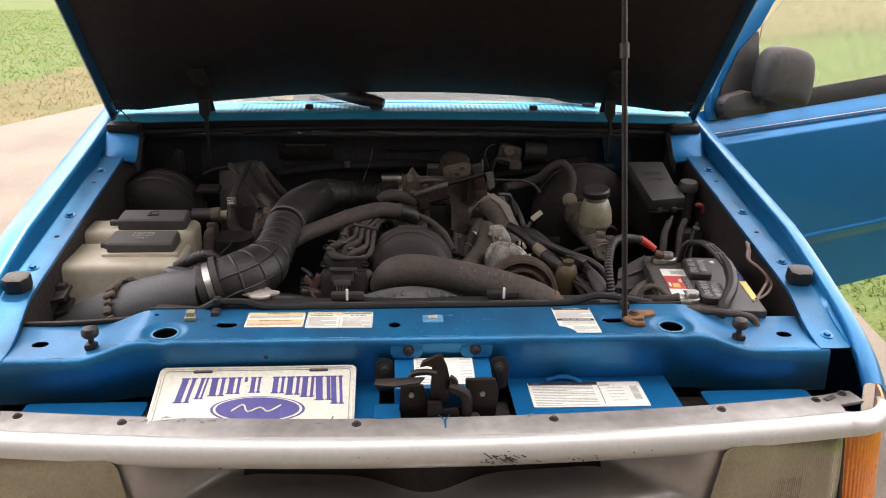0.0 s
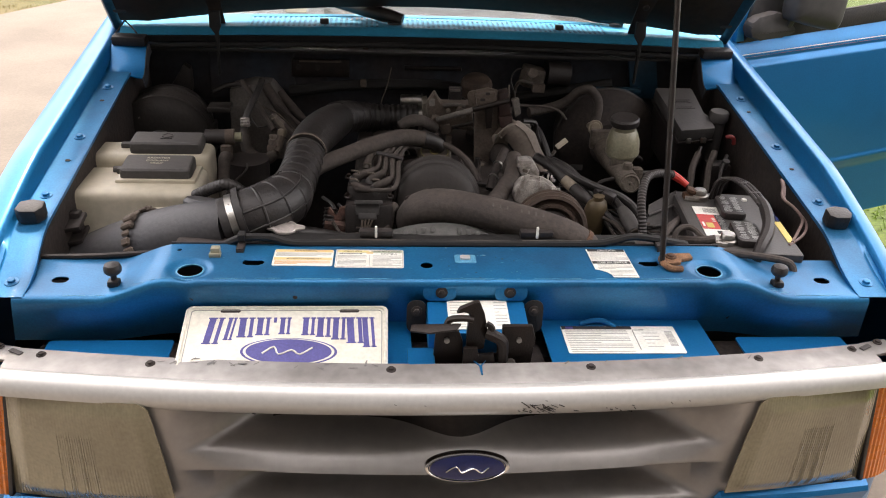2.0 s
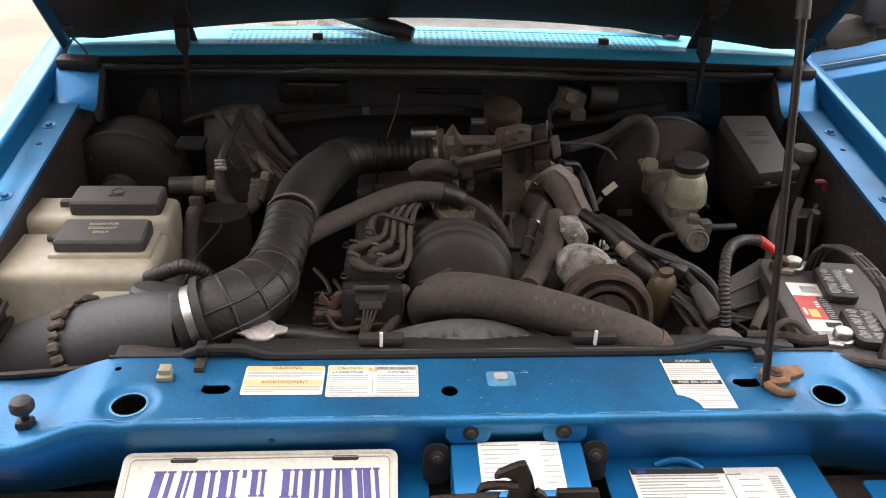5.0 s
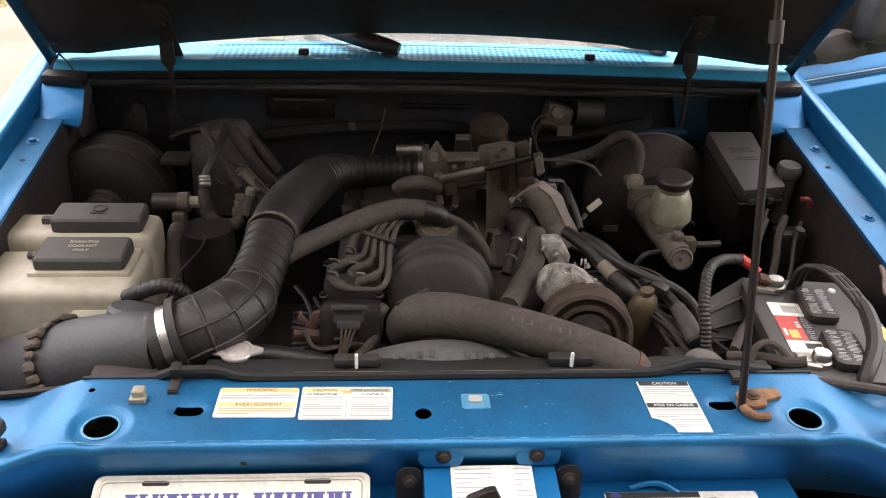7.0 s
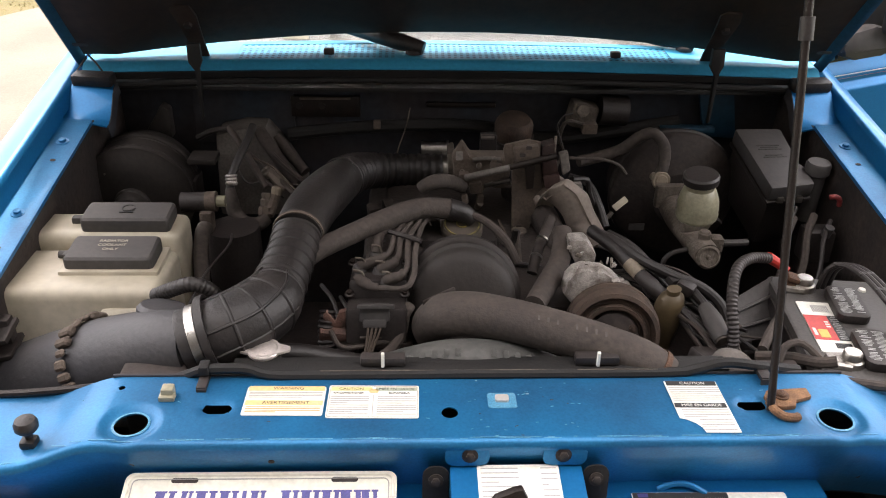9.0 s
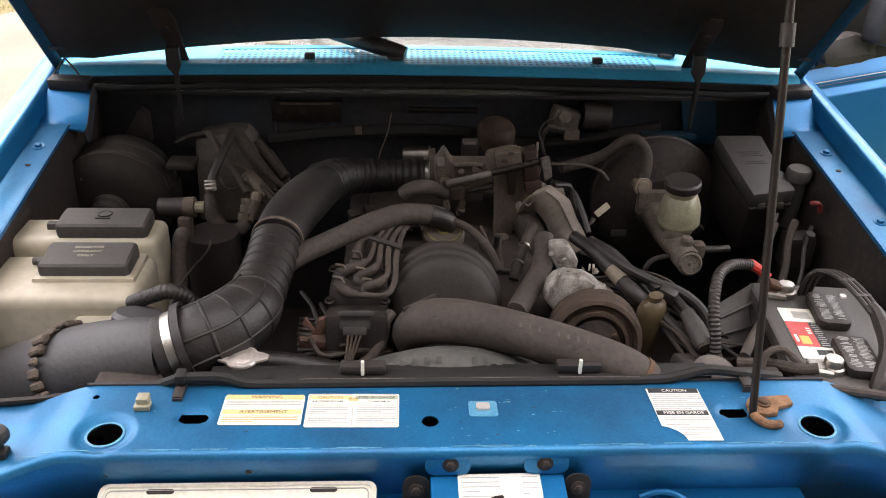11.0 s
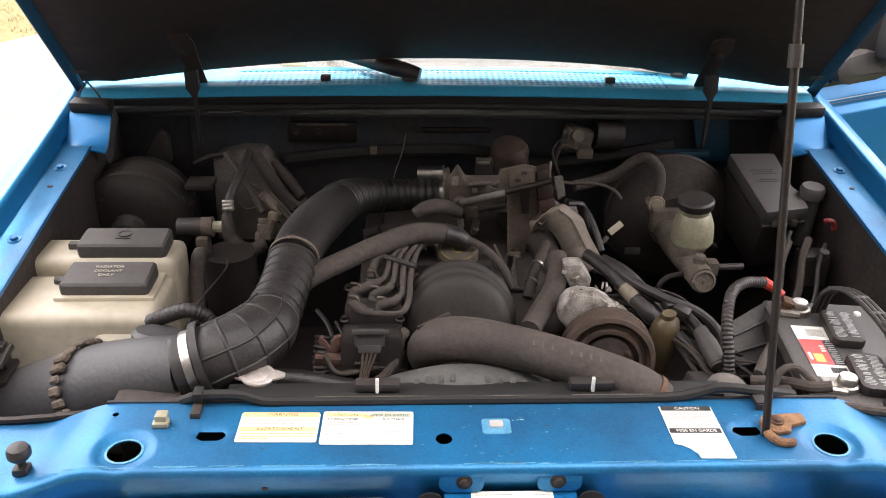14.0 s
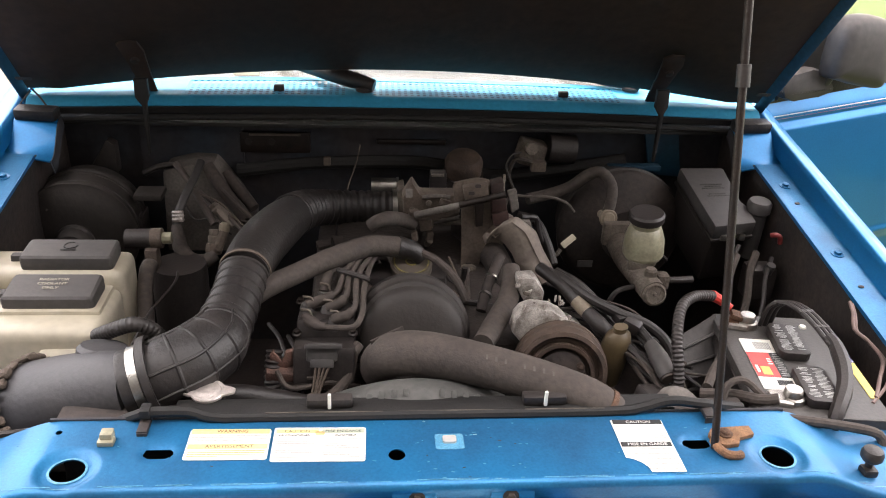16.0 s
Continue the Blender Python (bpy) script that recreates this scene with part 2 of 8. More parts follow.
DRY_SOIL = mat("dry straw coloured turf", (0.1075, 0.08256, 0.0258), (0.0774, 0.07568, 0.01892), 0.95, 0, 2.2, 0.6, 0, fine=40, spread=0.4)
GRASS = mat("grass blades", (0.0731, 0.1591, 0.01032), (0.1204, 0.1634, 0.0215), 0.7, 0, 0.8, 0, 0, fine=60, spread=0.3)
DRY_GRASS = mat("dry grass blades", (0.172, 0.1376, 0.0645), (0.1204, 0.1247, 0.043), 0.7, 0, 0.9, 0, 0, fine=60, spread=0.3)
for m_ in (GRASS, DRY_GRASS):
    # thin blades let the sun through
    nt = m_.node_tree
    out = nt.nodes["Material Output"]
    tr = nt.nodes.new("ShaderNodeBsdfTranslucent")
    sh = nt.nodes.new("ShaderNodeMixShader")
    sh.inputs["Fac"].default_value = 0.5
    src = nt.nodes["Principled BSDF"].inputs["Base Color"].links[0].from_socket
    nt.links.new(src, tr.inputs["Color"])
    nt.links.new(nt.nodes["Principled BSDF"].outputs[0], sh.inputs[1])
    nt.links.new(tr.outputs[0], sh.inputs[2])
    nt.links.new(sh.outputs[0], out.inputs["Surface"])
PAINT_SCUFF = mat("faintly scuffed blue paint", (0.10, 0.29, 0.43), (0.05, 0.22, 0.37), 0.55, 0, 60, 0.2, spread=0.4)
# body paint darkened in colour, as shade on the hood edge and firewall ledge
PAINT_SHADED = mat("shaded blue paint", (0.006, 0.040, 0.075), (0.010, 0.055, 0.095), 0.5, 0, 12, 0.15, 0.1, DUST, 0.05, spread=0.25)
LEAF = mat("dark foliage", (0.035, 0.06, 0.02), (0.06, 0.09, 0.03), 0.7, 0, 3, 0, 0)
BARK = mat("bark", (0.11, 0.085, 0.065), (0.07, 0.055, 0.045), 0.9, 0, 12, 0.6, 0)

# ---- building helpers ----
BASES = {}


def thing(name, base, label, category, group="", kind=""):
    ob = new(name)
    ob.location = base
    BASES[ob.name] = Vector(base)
    return tagged(ob, label, category, group, kind)


def part(name, bm, material, parent, label="", smooth=True, sharp=35):
    """Links a bmesh in world coordinates as one mesh under a thing or under a part."""
    me = bpy.data.meshes.new(name)
    base = BASES[parent.name]
    bmesh.ops.recalc_face_normals(bm, faces=bm.faces)
    bmesh.ops.translate(bm, vec=-base, verts=bm.verts)
    for f in bm.faces:
        f.smooth = smooth
    if smooth:
        for e in bm.edges:
            if len(e.link_faces) == 2 and e.calc_face_angle(0) > radians(sharp):
                e.smooth = False
    bm.to_mesh(me)
    bm.free()
    for m in material if isinstance(material, (list, tuple)) else (material,):
        me.materials.append(m)
    ob = new(name, me)
    ob.parent = parent
    BASES[ob.name] = base
    if label:
        ob["label"] = label
    return ob


def structure(name, bm, material, label, category):
    me = bpy.data.meshes.new(name)
    bmesh.ops.recalc_face_normals(bm, faces=bm.faces)
    bm.to_mesh(me)
    bm.free()
    me.materials.append(material)
    return tagged(new(name, me), label, category, "", "structure")


def box(c, s, bevel=0.0, rot=None, bm=None, seg=2):
    """A box of size s round c, bevelled, turned by rot (degrees, XYZ)."""
    b2 = bmesh.new()
    bmesh.ops.create_cube(b2, size=1)
    bmesh.ops.scale(b2, vec=s, verts=b2.verts)
    if bevel:
        bmesh.ops.bevel(b2, geom=b2.edges[:], offset=bevel, segments=seg, profile=0.6, affect="EDGES")
    m = pose(*c, *(rot or (0, 0, 0)))
    bmesh.ops.transform(b2, matrix=m, verts=b2.verts)
    return join(bm, b2)


def join(bm, other):
    if bm is None:
        return other
    tmp = bpy.data.meshes.new("tmp")
    other.to_mesh(tmp)
    other.free()
    bm.from_mesh(tmp)
    bpy.data.meshes.remove(tmp)
    return bm


def frame_to(axis, at=(0, 0, 0), up=(0, 0, 1)):
    """A matrix whose z runs along axis."""
    z = Vector(axis).normalized()
    x = Vector(up).cross(z)
    x = x.normalized() if x.length > 1e-4 else Vector((1, 0, 0))
    y = z.cross(x)
    m = Matrix((x, y, z)).transposed().to_4x4()
    return Matrix.Translation(at) @ m


def lathe(profile, at, axis=(0, 0, 1), seg=28, bm=None, squash=1.0, hollow=False):
    """Turns (radius, height) pairs round an axis."""
    b2 = bmesh.new()
    rings = []
    for r, z in profile:
        if r < 1e-5:
            rings.append([b2.verts.new((0, 0, z))])
        else:
            rings.append([b2.verts.new((r * math.cos(2 * math.pi * k / seg), squash * r * math.sin(2 * math.pi * k / seg), z)) for k in range(seg)])
    for a, b in zip(rings, rings[1:]):
        for k in range(seg):
            q = [a[k % len(a)], a[(k + 1) % len(a)], b[(k + 1) % len(b)], b[k % len(b)]]
            u = []
            for v in q:
                if v not in u:
                    u.append(v)
            if len(u) > 2:
                b2.faces.new(u)
    if hollow:
        rings.append(rings[0])
        for k in range(seg):
            b2.faces.new((rings[-2][k], rings[-2][(k + 1) % seg], rings[0][(k + 1) % seg], rings[0][k]))
    for ring in () if hollow else (rings[0], rings[-1]):
        if len(ring) > 2:
            b2.faces.new(ring)
    bmesh.ops.transform(b2, matrix=frame_to(axis, at), verts=b2.verts)
    return join(bm, b2)


def rod(a, b, r, seg=12, bm=None):
    d = Vector(b) - Vector(a)
    return lathe([(r, 0), (r, d.length)], a, d, seg, bm)


def smooth_path(pts, step=0.006):
    pts = [Vector(p) for p in pts]
    ext = [pts[0] * 2 - pts[1], *pts, pts[-1] * 2 - pts[-2]]
    out = []
    for i in range(1, len(ext) - 2):
        p0, p1, p2, p3 = ext[i - 1 : i + 3]
        n = max(3, int((p2 - p1).length / step))
        for k in range(n):
            t = k / n
            out.append(0.5 * ((2 * p1) + (p2 - p0) * t + (2 * p0 - 5 * p1 + 4 * p2 - p3) * t * t + (3 * p1 - p0 - 3 * p2 + p3) * t ** 3))
    out.append(pts[-1])
    return out


def tube(pts, r, seg=12, step=0.008, ribs=None, bm=None, smooth=True):
    """A hose along the points. r: one radius, or one for each point; ribs: a function of the length that scales it."""
    path = smooth_path(pts, step) if smooth else [Vector(p) for p in pts]
    total = sum((b - a).length for a, b in zip(path, path[1:]))
    radii = [r] * len(pts) if isinstance(r, (int, float)) else list(r)
    b2 = bmesh.new()
    rings, s, ref = [], 0.0, None
    for i, p in enumerate(path):
        d = (path[min(i + 1, len(path) - 1)] - path[max(i - 1, 0)]).normalized()
        if ref is None:
            ref = d.orthogonal().normalized()
        ref = (ref - d * ref.dot(d)).normalized()
        side = d.cross(ref)
        if i:
            s += (p - path[i - 1]).length
        f = s / total * (len(radii) - 1)
        k = min(int(f), len(radii) - 2)
        rr = radii[k] + (radii[k + 1] - radii[k]) * (f - k)
        if ribs:
            rr *= ribs(s)
        rings.append([b2.verts.new(p + (ref * math.cos(2 * math.pi * j / seg) + side * math.sin(2 * math.pi * j / seg)) * rr) for j in range(seg)])
    for a, b in zip(rings, rings[1:]):
        for j in range(seg):
            b2.faces.new((a[j], a[(j + 1) % seg], b[(j + 1) % seg], b[j]))
    b2.faces.new(rings[0])
    b2.faces.new(rings[-1])
    return join(bm, b2)


def slab(outline, depth, m=None, bevel=0.0, bm=None):
    """A flat plate: its outline in x and y, pulled up by depth, moved by m."""
    b2 = bmesh.new()
    f = b2.faces.new([b2.verts.new((x, y, 0)) for x, y in outline])
    g = bmesh.ops.extrude_face_region(b2, geom=[f])
    bmesh.ops.translate(b2, vec=(0, 0, depth), verts=[v for v in g["geom"] if isinstance(v, bmesh.types.BMVert)])
    if bevel:
        bmesh.ops.bevel(b2, geom=b2.edges[:], offset=bevel, segments=2, profile=0.6, affect="EDGES")
    if m is not None:
        bmesh.ops.transform(b2, matrix=m, verts=b2.verts)
    return join(bm, b2)


def grid(nu, nv, fn, keep=None, bm=None, closed=False):
    """A sheet of nu by nv cells; fn(u, v) gives its points, u and v from 0 to 1."""
    b2 = bmesh.new()
    vs = [[b2.verts.new(fn(i / nu, j / nv)) for j in range(nv + 1)] for i in range(nu + 1)]
    for i in range(nu):
        for j in range(nv):
            if keep is None or keep((i + 0.5) / nu, (j + 0.5) / nv):
                b2.faces.new((vs[i][j], vs[i + 1][j], vs[i + 1][j + 1], vs[i][j + 1]))
    for v in [v for v in b2.verts if not v.link_faces]:
        b2.verts.remove(v)
    return join(bm, b2)


def thicken(bm, d):
    bmesh.ops.recalc_face_normals(bm, faces=bm.faces)
    bmesh.ops.solidify(bm, geom=bm.faces[:], thickness=d)
    return bm


def sstep(a, b, x):
    t = min(1, max(0, (x - a) / (b - a)))
    return t * t * (3 - 2 * t)


def rounded(w, h, r, n=4):
    """A rounded rectangle's outline round the origin."""
    out = []
    for cx, cy, a0 in ((w / 2 - r, h / 2 - r, 0), (-w / 2 + r, h / 2 - r, 90), (-w / 2 + r, -h / 2 + r, 180), (w / 2 - r, -h / 2 + r, 270)):
        for k in range(n + 1):
            a = radians(a0 + 90 * k / n)
            out.append((cx + r * math.cos(a), cy + r * math.sin(a)))
    return out


def bolt(at, r, material, parent, axis=(0, 0, 1), name="bolt"):
    bm = lathe([(r * 1.5, 0), (r * 1.5, r * 0.25), (r, r * 0.3), (r, r * 0.9), (r * 0.8, r), (0, r)], at, axis, 6 if name == "bolt" else 12)
    return part(name, lathe([(r * 1.7, -r * 0.1), (r * 1.7, r * 0.2)], at, axis, 14, bm), material, parent)


def words(text, size, m, material, parent, name="lettering", align="CENTER"):
    """Raised lettering in the built-in font, flat in m's x and y."""
    cu = bpy.data.curves.new("letters", "FONT")
    cu.body, cu.size, cu.align_x, cu.align_y, cu.extrude = text, size, align, "CENTER", 0.0002
    tmp = bpy.data.objects.new("letters", cu)
    scene.collection.objects.link(tmp)
    me = bpy.data.meshes.new_from_object(tmp)
    bpy.data.objects.remove(tmp)
    b2 = bmesh.new()
    b2.from_mesh(me)
    bpy.data.meshes.remove(me)
    bmesh.ops.transform(b2, matrix=m, verts=b2.verts)
    return part(name, b2, material, parent, smooth=False)
# ---- ground ----
EDGE = [(-12, -14), (-7.2, -2), (-5.0, 2.2), (-3.21, 5.79), (-2.7, 6.8), (-2.2, 8.6), (-2.0, 14.0), (2.6, 14.0), (2.4, 6.0), (2.05, 2.6), (1.93, 1.7), (1.9, -14)]


def on_drive(x, y):
    inside = False
    for (x1, y1), (x2, y2) in zip(EDGE, EDGE[1:] + EDGE[:1]):
        if (y1 > y) != (y2 > y) and x < (x2 - x1) * (y - y1) / (y2 - y1) + x1:
            inside = not inside
    return inside


def ground_height(x, y):
    return 0.10 * math.sin(x * 0.21 + 0.6) * sstep(8, 20, math.hypot(x, y)) + 0.9 * sstep(10, 60, y)


structure("ground", grid(90, 90, lambda u, v: ((p := ((u - 0.5) ** 3 * 4 * 900 + (u - 0.5) * 40), q := ((v - 0.5) ** 3 * 4 * 900 + (v - 0.5) * 40), (p, q, ground_height(p, q) - 0.006))[2])), SOIL, "sunlit lawn of mixed green and dry grass", "lawn")
structure("driveway", slab(EDGE, 0.05, Matrix.Translation((0, 0, -0.045))), CONCRETE, "pale worn concrete driveway beside the lawn", "driveway")

# dry strip of turf along the drive, with an uneven inner border
rv = random.Random(9)
inner, outer = [], []
for (x1, y1), (x2, y2) in zip(EDGE[1:6], EDGE[2:7]):
    for k in range(14):
        q = Vector((x1, y1, 0)).lerp(Vector((x2, y2, 0)), k / 14)
        inner.append((q.x, q.y))
        o = q + Vector((-0.93, 0.37, 0)) * (1.62 + rv.uniform(-0.12, 0.12))
        outer.append((o.x, o.y))
structure("dry_verge", grid(len(inner) - 1, 3, lambda u, v: Vector((*inner[round(u * (len(inner) - 1))], -0.0015)).lerp(Vector((*outer[round(u * (len(inner) - 1))], -0.0015)), v)), DRY_SOIL, "dry straw coloured turf along the concrete drive", "lawn edge")


# dry field beyond the green lawn, with a wavering border
structure("dry_field", grid(60, 40, lambda u, v: ((x := 3.0 + 32 * u), (y := 11.6 + 0.36 * (x - 3.0) + 0.35 * math.sin(x * 1.7) + 22 * v), Vector((x, y, ground_height(x, y) + 0.02)))[2]), DRY_SOIL, "dry straw coloured field beyond the lawn", "field")


def in_verge(x, y):
    return any(math.hypot(x - a, y - b) < 1.62 for a, b in inner)


rng = random.Random(4)
blades = {False: ([], []), True: ([], [])}
spots = []
while len(spots) < 24000:
    if rng.random() < 0.72:
        x, y = rng.uniform(-9.5, -2.3), rng.uniform(5.4, 17.5)
        if abs(x) < y * 0.24:
            continue
    else:
        x, y = rng.uniform(1.9, 4.6), rng.uniform(1.6, 7.5)
    if not on_drive(x, y):
        spots.append((x, y))
for x, y in spots:
    z = ground_height(x, y) - 0.006
    verts, faces = blades[in_verge(x, y)]
    for k in range(3):
        a, hgt, w = rng.uniform(0, 6.28), rng.uniform(0.012, 0.034), rng.uniform(0.003, 0.007)
        lean = rng.uniform(0.015, 0.06)
        px, py = x + rng.uniform(-0.05, 0.05), y + rng.uniform(-0.05, 0.05)
        i = len(verts)
        verts += [(px - w * math.sin(a), py + w * math.cos(a), z), (px + w * math.sin(a), py - w * math.cos(a), z), (px + lean * math.cos(a), py + lean * math.sin(a), z + hgt)]
        faces.append((i, i + 1, i + 2))
for dry, nm, ma, lb in ((False, "grass", GRASS, "short green lawn grass with a few straw blades"), (True, "dry_grass", DRY_GRASS, "thin straw coloured grass along the drive")):
    me = bpy.data.meshes.new(nm)
    me.from_pydata(blades[dry][0], [], blades[dry][1])
    me.materials.append(ma)
    tagged(new(nm, me), lb, "grass", "", "stuff")


def tree(x, y, height, seed):
    r = random.Random(seed)
    z = ground_height(x, y) - 0.02
    t = thing("tree", (x, y, z), "broad dark green tree beyond the lawn", "tree", "trees behind the lawn")
    bm = tube([(x, y, z), (x + 0.1, y, z + height * 0.3), (x, y + 0.1, z + height * 0.7)], (height * 0.035, height * 0.025, height * 0.008), 10, 0.4)
    for k in range(6):
        a = r.uniform(0, 6.28)
        s = Vector((x, y, z + height * r.uniform(0.25, 0.55)))
        tube([s, s + Vector((math.cos(a), math.sin(a), 0.6)) * height * 0.14, s + Vector((math.cos(a), math.sin(a), 0.9)) * height * 0.28], (height * 0.014, height * 0.01, height * 0.003), 6, 0.4, bm=bm)
    part("trunk", bm, BARK, t)
    vs, fs = [], []
    for k in range(70):
        d = Vector((r.gauss(0, 1), r.gauss(0, 1), r.gauss(0, 0.8))).normalized() * r.uniform(0.4, 1) ** 0.5
        c = Vector((x, y, z + height * 0.58)) + Vector((d.x * height * 0.36, d.y * height * 0.36, d.z * height * 0.42))
        for j in range(26):
            q = c + Vector((r.gauss(0, 0.07), r.gauss(0, 0.07), r.gauss(0, 0.06))) * height
            a, b = Vector((r.gauss(0, 1), r.gauss(0, 1), r.gauss(0, 1))).normalized(), Vector((r.gauss(0, 1), r.gauss(0, 1), r.gauss(0, 1))).normalized()
            i = len(vs)
            w = height * 0.022
            vs += [q - a * w, q + b * w * 0.7, q + a * w, q - b * w * 0.7]
            fs.append((i, i + 1, i + 2, i + 3))
    me = bpy.data.meshes.new("crown")
    me.from_pydata([v - BASES[t.name] for v in vs], [], fs)
    me.materials.append(LEAF)
    c = new("crown", me)
    c.parent = t


for k, (x, y, hgt) in enumerate(((-13.5, 27, 7.5), (-19, 31, 9.0), (-8.2, 30.5, 8.0), (9, 33, 8.5), (17, 30, 8.0), (25, 33, 9.5), (1.0, 36, 8.5))):
    tree(x, y, hgt, k)

# added unseen wall that keeps sky and ground light off the nose
structure("shade_wall_south", box((-2.7, -2.45, 2.7), (14.6, 0.25, 5.6), 0.01), SHADE_WALL, "added unseen wall that blocks light from the front", "wall")

# added low wall, out of view, that darkens what the open door reflects
structure("shade_wall_east", box((3.4, -0.45, 0.55), (0.25, 3.9, 1.3), 0.01), SHADE_WALL, "added unseen dark wall for the door's reflection", "wall")

# ---- the pickup ----
truck = thing("pickup_truck", (0, 1.2, 0), "blue pickup truck with its hood propped open and one door open", "pickup truck")


def z_flange(y):
    return 0.893 + 0.171 * y


def front_y(x):
    """How far the nose sweeps back away from the middle."""
    return 0.076 * (abs(x) / 0.66) ** 2


# radiator support: a pressed panel with holes, ramped down at both ends
def support_z(x, y):
    z = 0.907 - 0.025 * sstep(0.435, 0.535, abs(x))
    for s in (-1, 1):
        d = math.hypot(x - s * 0.405, y + 0.007)
        z -= 0.004 * (1 - sstep(0.026, 0.035, d))
        d = math.hypot(max(0, abs(x - s * 0.3135) - 0.007), y - 0.017)
        z -= 0.0025 * (1 - sstep(0.010, 0.016, d))
    return z


def support_front(x):
    return -0.037 - 0.008 * sstep(0.43, 0.55, abs(x))


def support_back(x):
    return 0.078 - 0.004 * sstep(0.44, 0.51, abs(x))


HOLES = [(s * 0.405, -0.007, 0.0193, 0.0) for s in (-1, 1)] + [(s * 0.3135, 0.017, 0.0084, 0.0088) for s in (-1, 1)] + [(-0.045, 0.006, 0.0098, 0.0)] + [(s * 0.602, 0.003, 0.0098, 0.0028) for s in (-1, 1)] + [(-0.433, 0.056, 0.004, 0.0)]
NU, NV = 360, 34


def support_point(u, v):
    x = -0.655 + 1.31 * u
    yf, yb = support_front(x), support_back(x)
    if v < 0.8:
        y = yb + (yf - yb) * (v / 0.8)
        return Vector((x, y, support_z(x, y)))
    w = (v - 0.8) / 0.2
    z = support_z(x, yf)
    a = min(1, w / 0.4) * math.pi / 2
    wall = max(0.0, (w - 0.4) / 0.6)
    x += math.copysign(0.020 * wall * sstep(0.55, 0.655, abs(x)), x)
    return Vector((x, yf - 0.007 * math.sin(a) + 0.40 * (z - 0.807) * wall, z - 0.007 * (1 - math.cos(a)) - (z - 0.80) * wall))


bm = bmesh.new()
vs = [[bm.verts.new(support_point(i / NU, j / NV)) for j in range(NV + 1)] for i in range(NU + 1)]
dead = set()
for i, row in enumerate(vs):
    for j, v in enumerate(row):
        if j / NV > 0.8:
            continue
        for hx, hy, hr, hl in HOLES:
            dx = v.co.x - hx
            dx = math.copysign(max(0, abs(dx) - hl), dx)
            if math.hypot(dx, v.co.y - hy) < hr:
                dead.add((i, j))
near = set()
for i in range(NU):
    for j in range(NV):
        q = [(i, j), (i + 1, j), (i + 1, j + 1), (i, j + 1)]
        if any(k in dead for k in q):
            near.update(k for k in q if k not in dead)
        else:
            bm.faces.new([vs[a][b] for a, b in q])
for i, j in near:
    v = vs[i][j]
    best = min(HOLES, key=lambda h: abs(math.hypot(max(0, abs(v.co.x - h[0]) - h[3]), v.co.y - h[1]) - h[2]))
    hx, hy, hr, hl = best
    cx = hx + min(hl, max(-hl, v.co.x - hx))
    d = Vector((v.co.x - cx, v.co.y - hy))
    if 0 < d.length < hr + 0.009:
        d = d.normalized() * hr
        v.co.x, v.co.y = cx + d.x, hy + d.y
for v in [v for v in bm.verts if not v.link_faces]:
    bm.verts.remove(v)
support = part("radiator_support", thicken(bm, -0.0016), PAINT_DUSTY, truck, "dusty blue radiator support with round and slotted holes", sharp=50)
part("back_lip", box((0, 0.079, 0.893), (0.90, 0.004, 0.036), 0.001), PAINT_DARK, support)
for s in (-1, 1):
    part("end_lip", box((s * 0.57, 0.075, 0.862), (0.17, 0.004, 0.036), 0.001), PAINT_DARK, support)
    # rubber hood stop on a threaded foot
    x, y = s * 0.516, -0.016
    z = support_z(x, y)
    stop = part("hood_stop", lathe([(0.0, 0), (0.0045, 0.0), (0.0045, 0.020), (0.010, 0.021), (0.0130, 0.025), (0.0132, 0.031), (0.011, 0.036), (0.005, 0.038), (0, 0.038)], (x, y, z), (0, 0, 1), 18), RUBBER, support, "round black rubber hood stop")
    part("hood_stop_base", box((x, y - 0.002, z + 0.006), (0.018, 0.017, 0.011), 0.004), RUBBER, support)
for k, x in enumerate((-0.024, 0.081)):
    bolt((x, -0.0440, 0.8885), 0.0055, CAST_DARK, support, (0, -1, 0.1))
for x, z in ((-0.402, 0.8710), (-0.246, 0.8760), (-0.609, 0.8310), (0.610, 0.8310)):
    part("hole", lathe([(0.0036, -0.004), (0.0036, 0.0012)], (x, support_front(x) - 0.0070 + (0.895 - z) * 0.40, z), (0, -1, -0.4), 12), GRIME, support)
part("slot", slab([(-0.010, -0.006), (-0.004, -0.009), (0.010, 0.004), (0.009, 0.010), (0.002, 0.008)], 0.0012, frame_to((0, -1, -0.4), (0.4530, -0.0200, 0.8320))), GRIME, support)
for x0, x1 in ((-0.052, -0.002), (0.058, 0.108)):
    # pressed ears of the latch carrier under the two bolts
    part("bolt_ear", slab(rounded(x1 - x0, 0.026, 0.010), 0.0018, frame_to((0, -1, 0.08), ((x0 + x1) / 2, -0.0428, 0.8875)), 0.0006), PAINT_DUSTY, support)
# small fixings on the support
part("clip", box((-0.374, 0.040, 0.915), (0.014, 0.014, 0.014), 0.002, bm=box((-0.374, 0.034, 0.912), (0.018, 0.012, 0.006), 0.001)), YELLOWED, support, "small tan retaining clip")
part("press_mark", slab(rounded(0.034, 0.028, 0.004), 0.0016, pose(0.0175, 0.027, 0.9078)), PAINT_SCUFF, support)
part("steel_clip", slab(rounded(0.016, 0.012, 0.003), 0.003, pose(0.0175, 0.029, 0.9092)), SILVER, support)
part("hanger_tab", box((-0.338, 0.062, 0.912), (0.012, 0.03, 0.006), 0.001, bm=box((-0.338, 0.0475, 0.902), (0.012, 0.003, 0.022), 0.001)), BLACK, support)
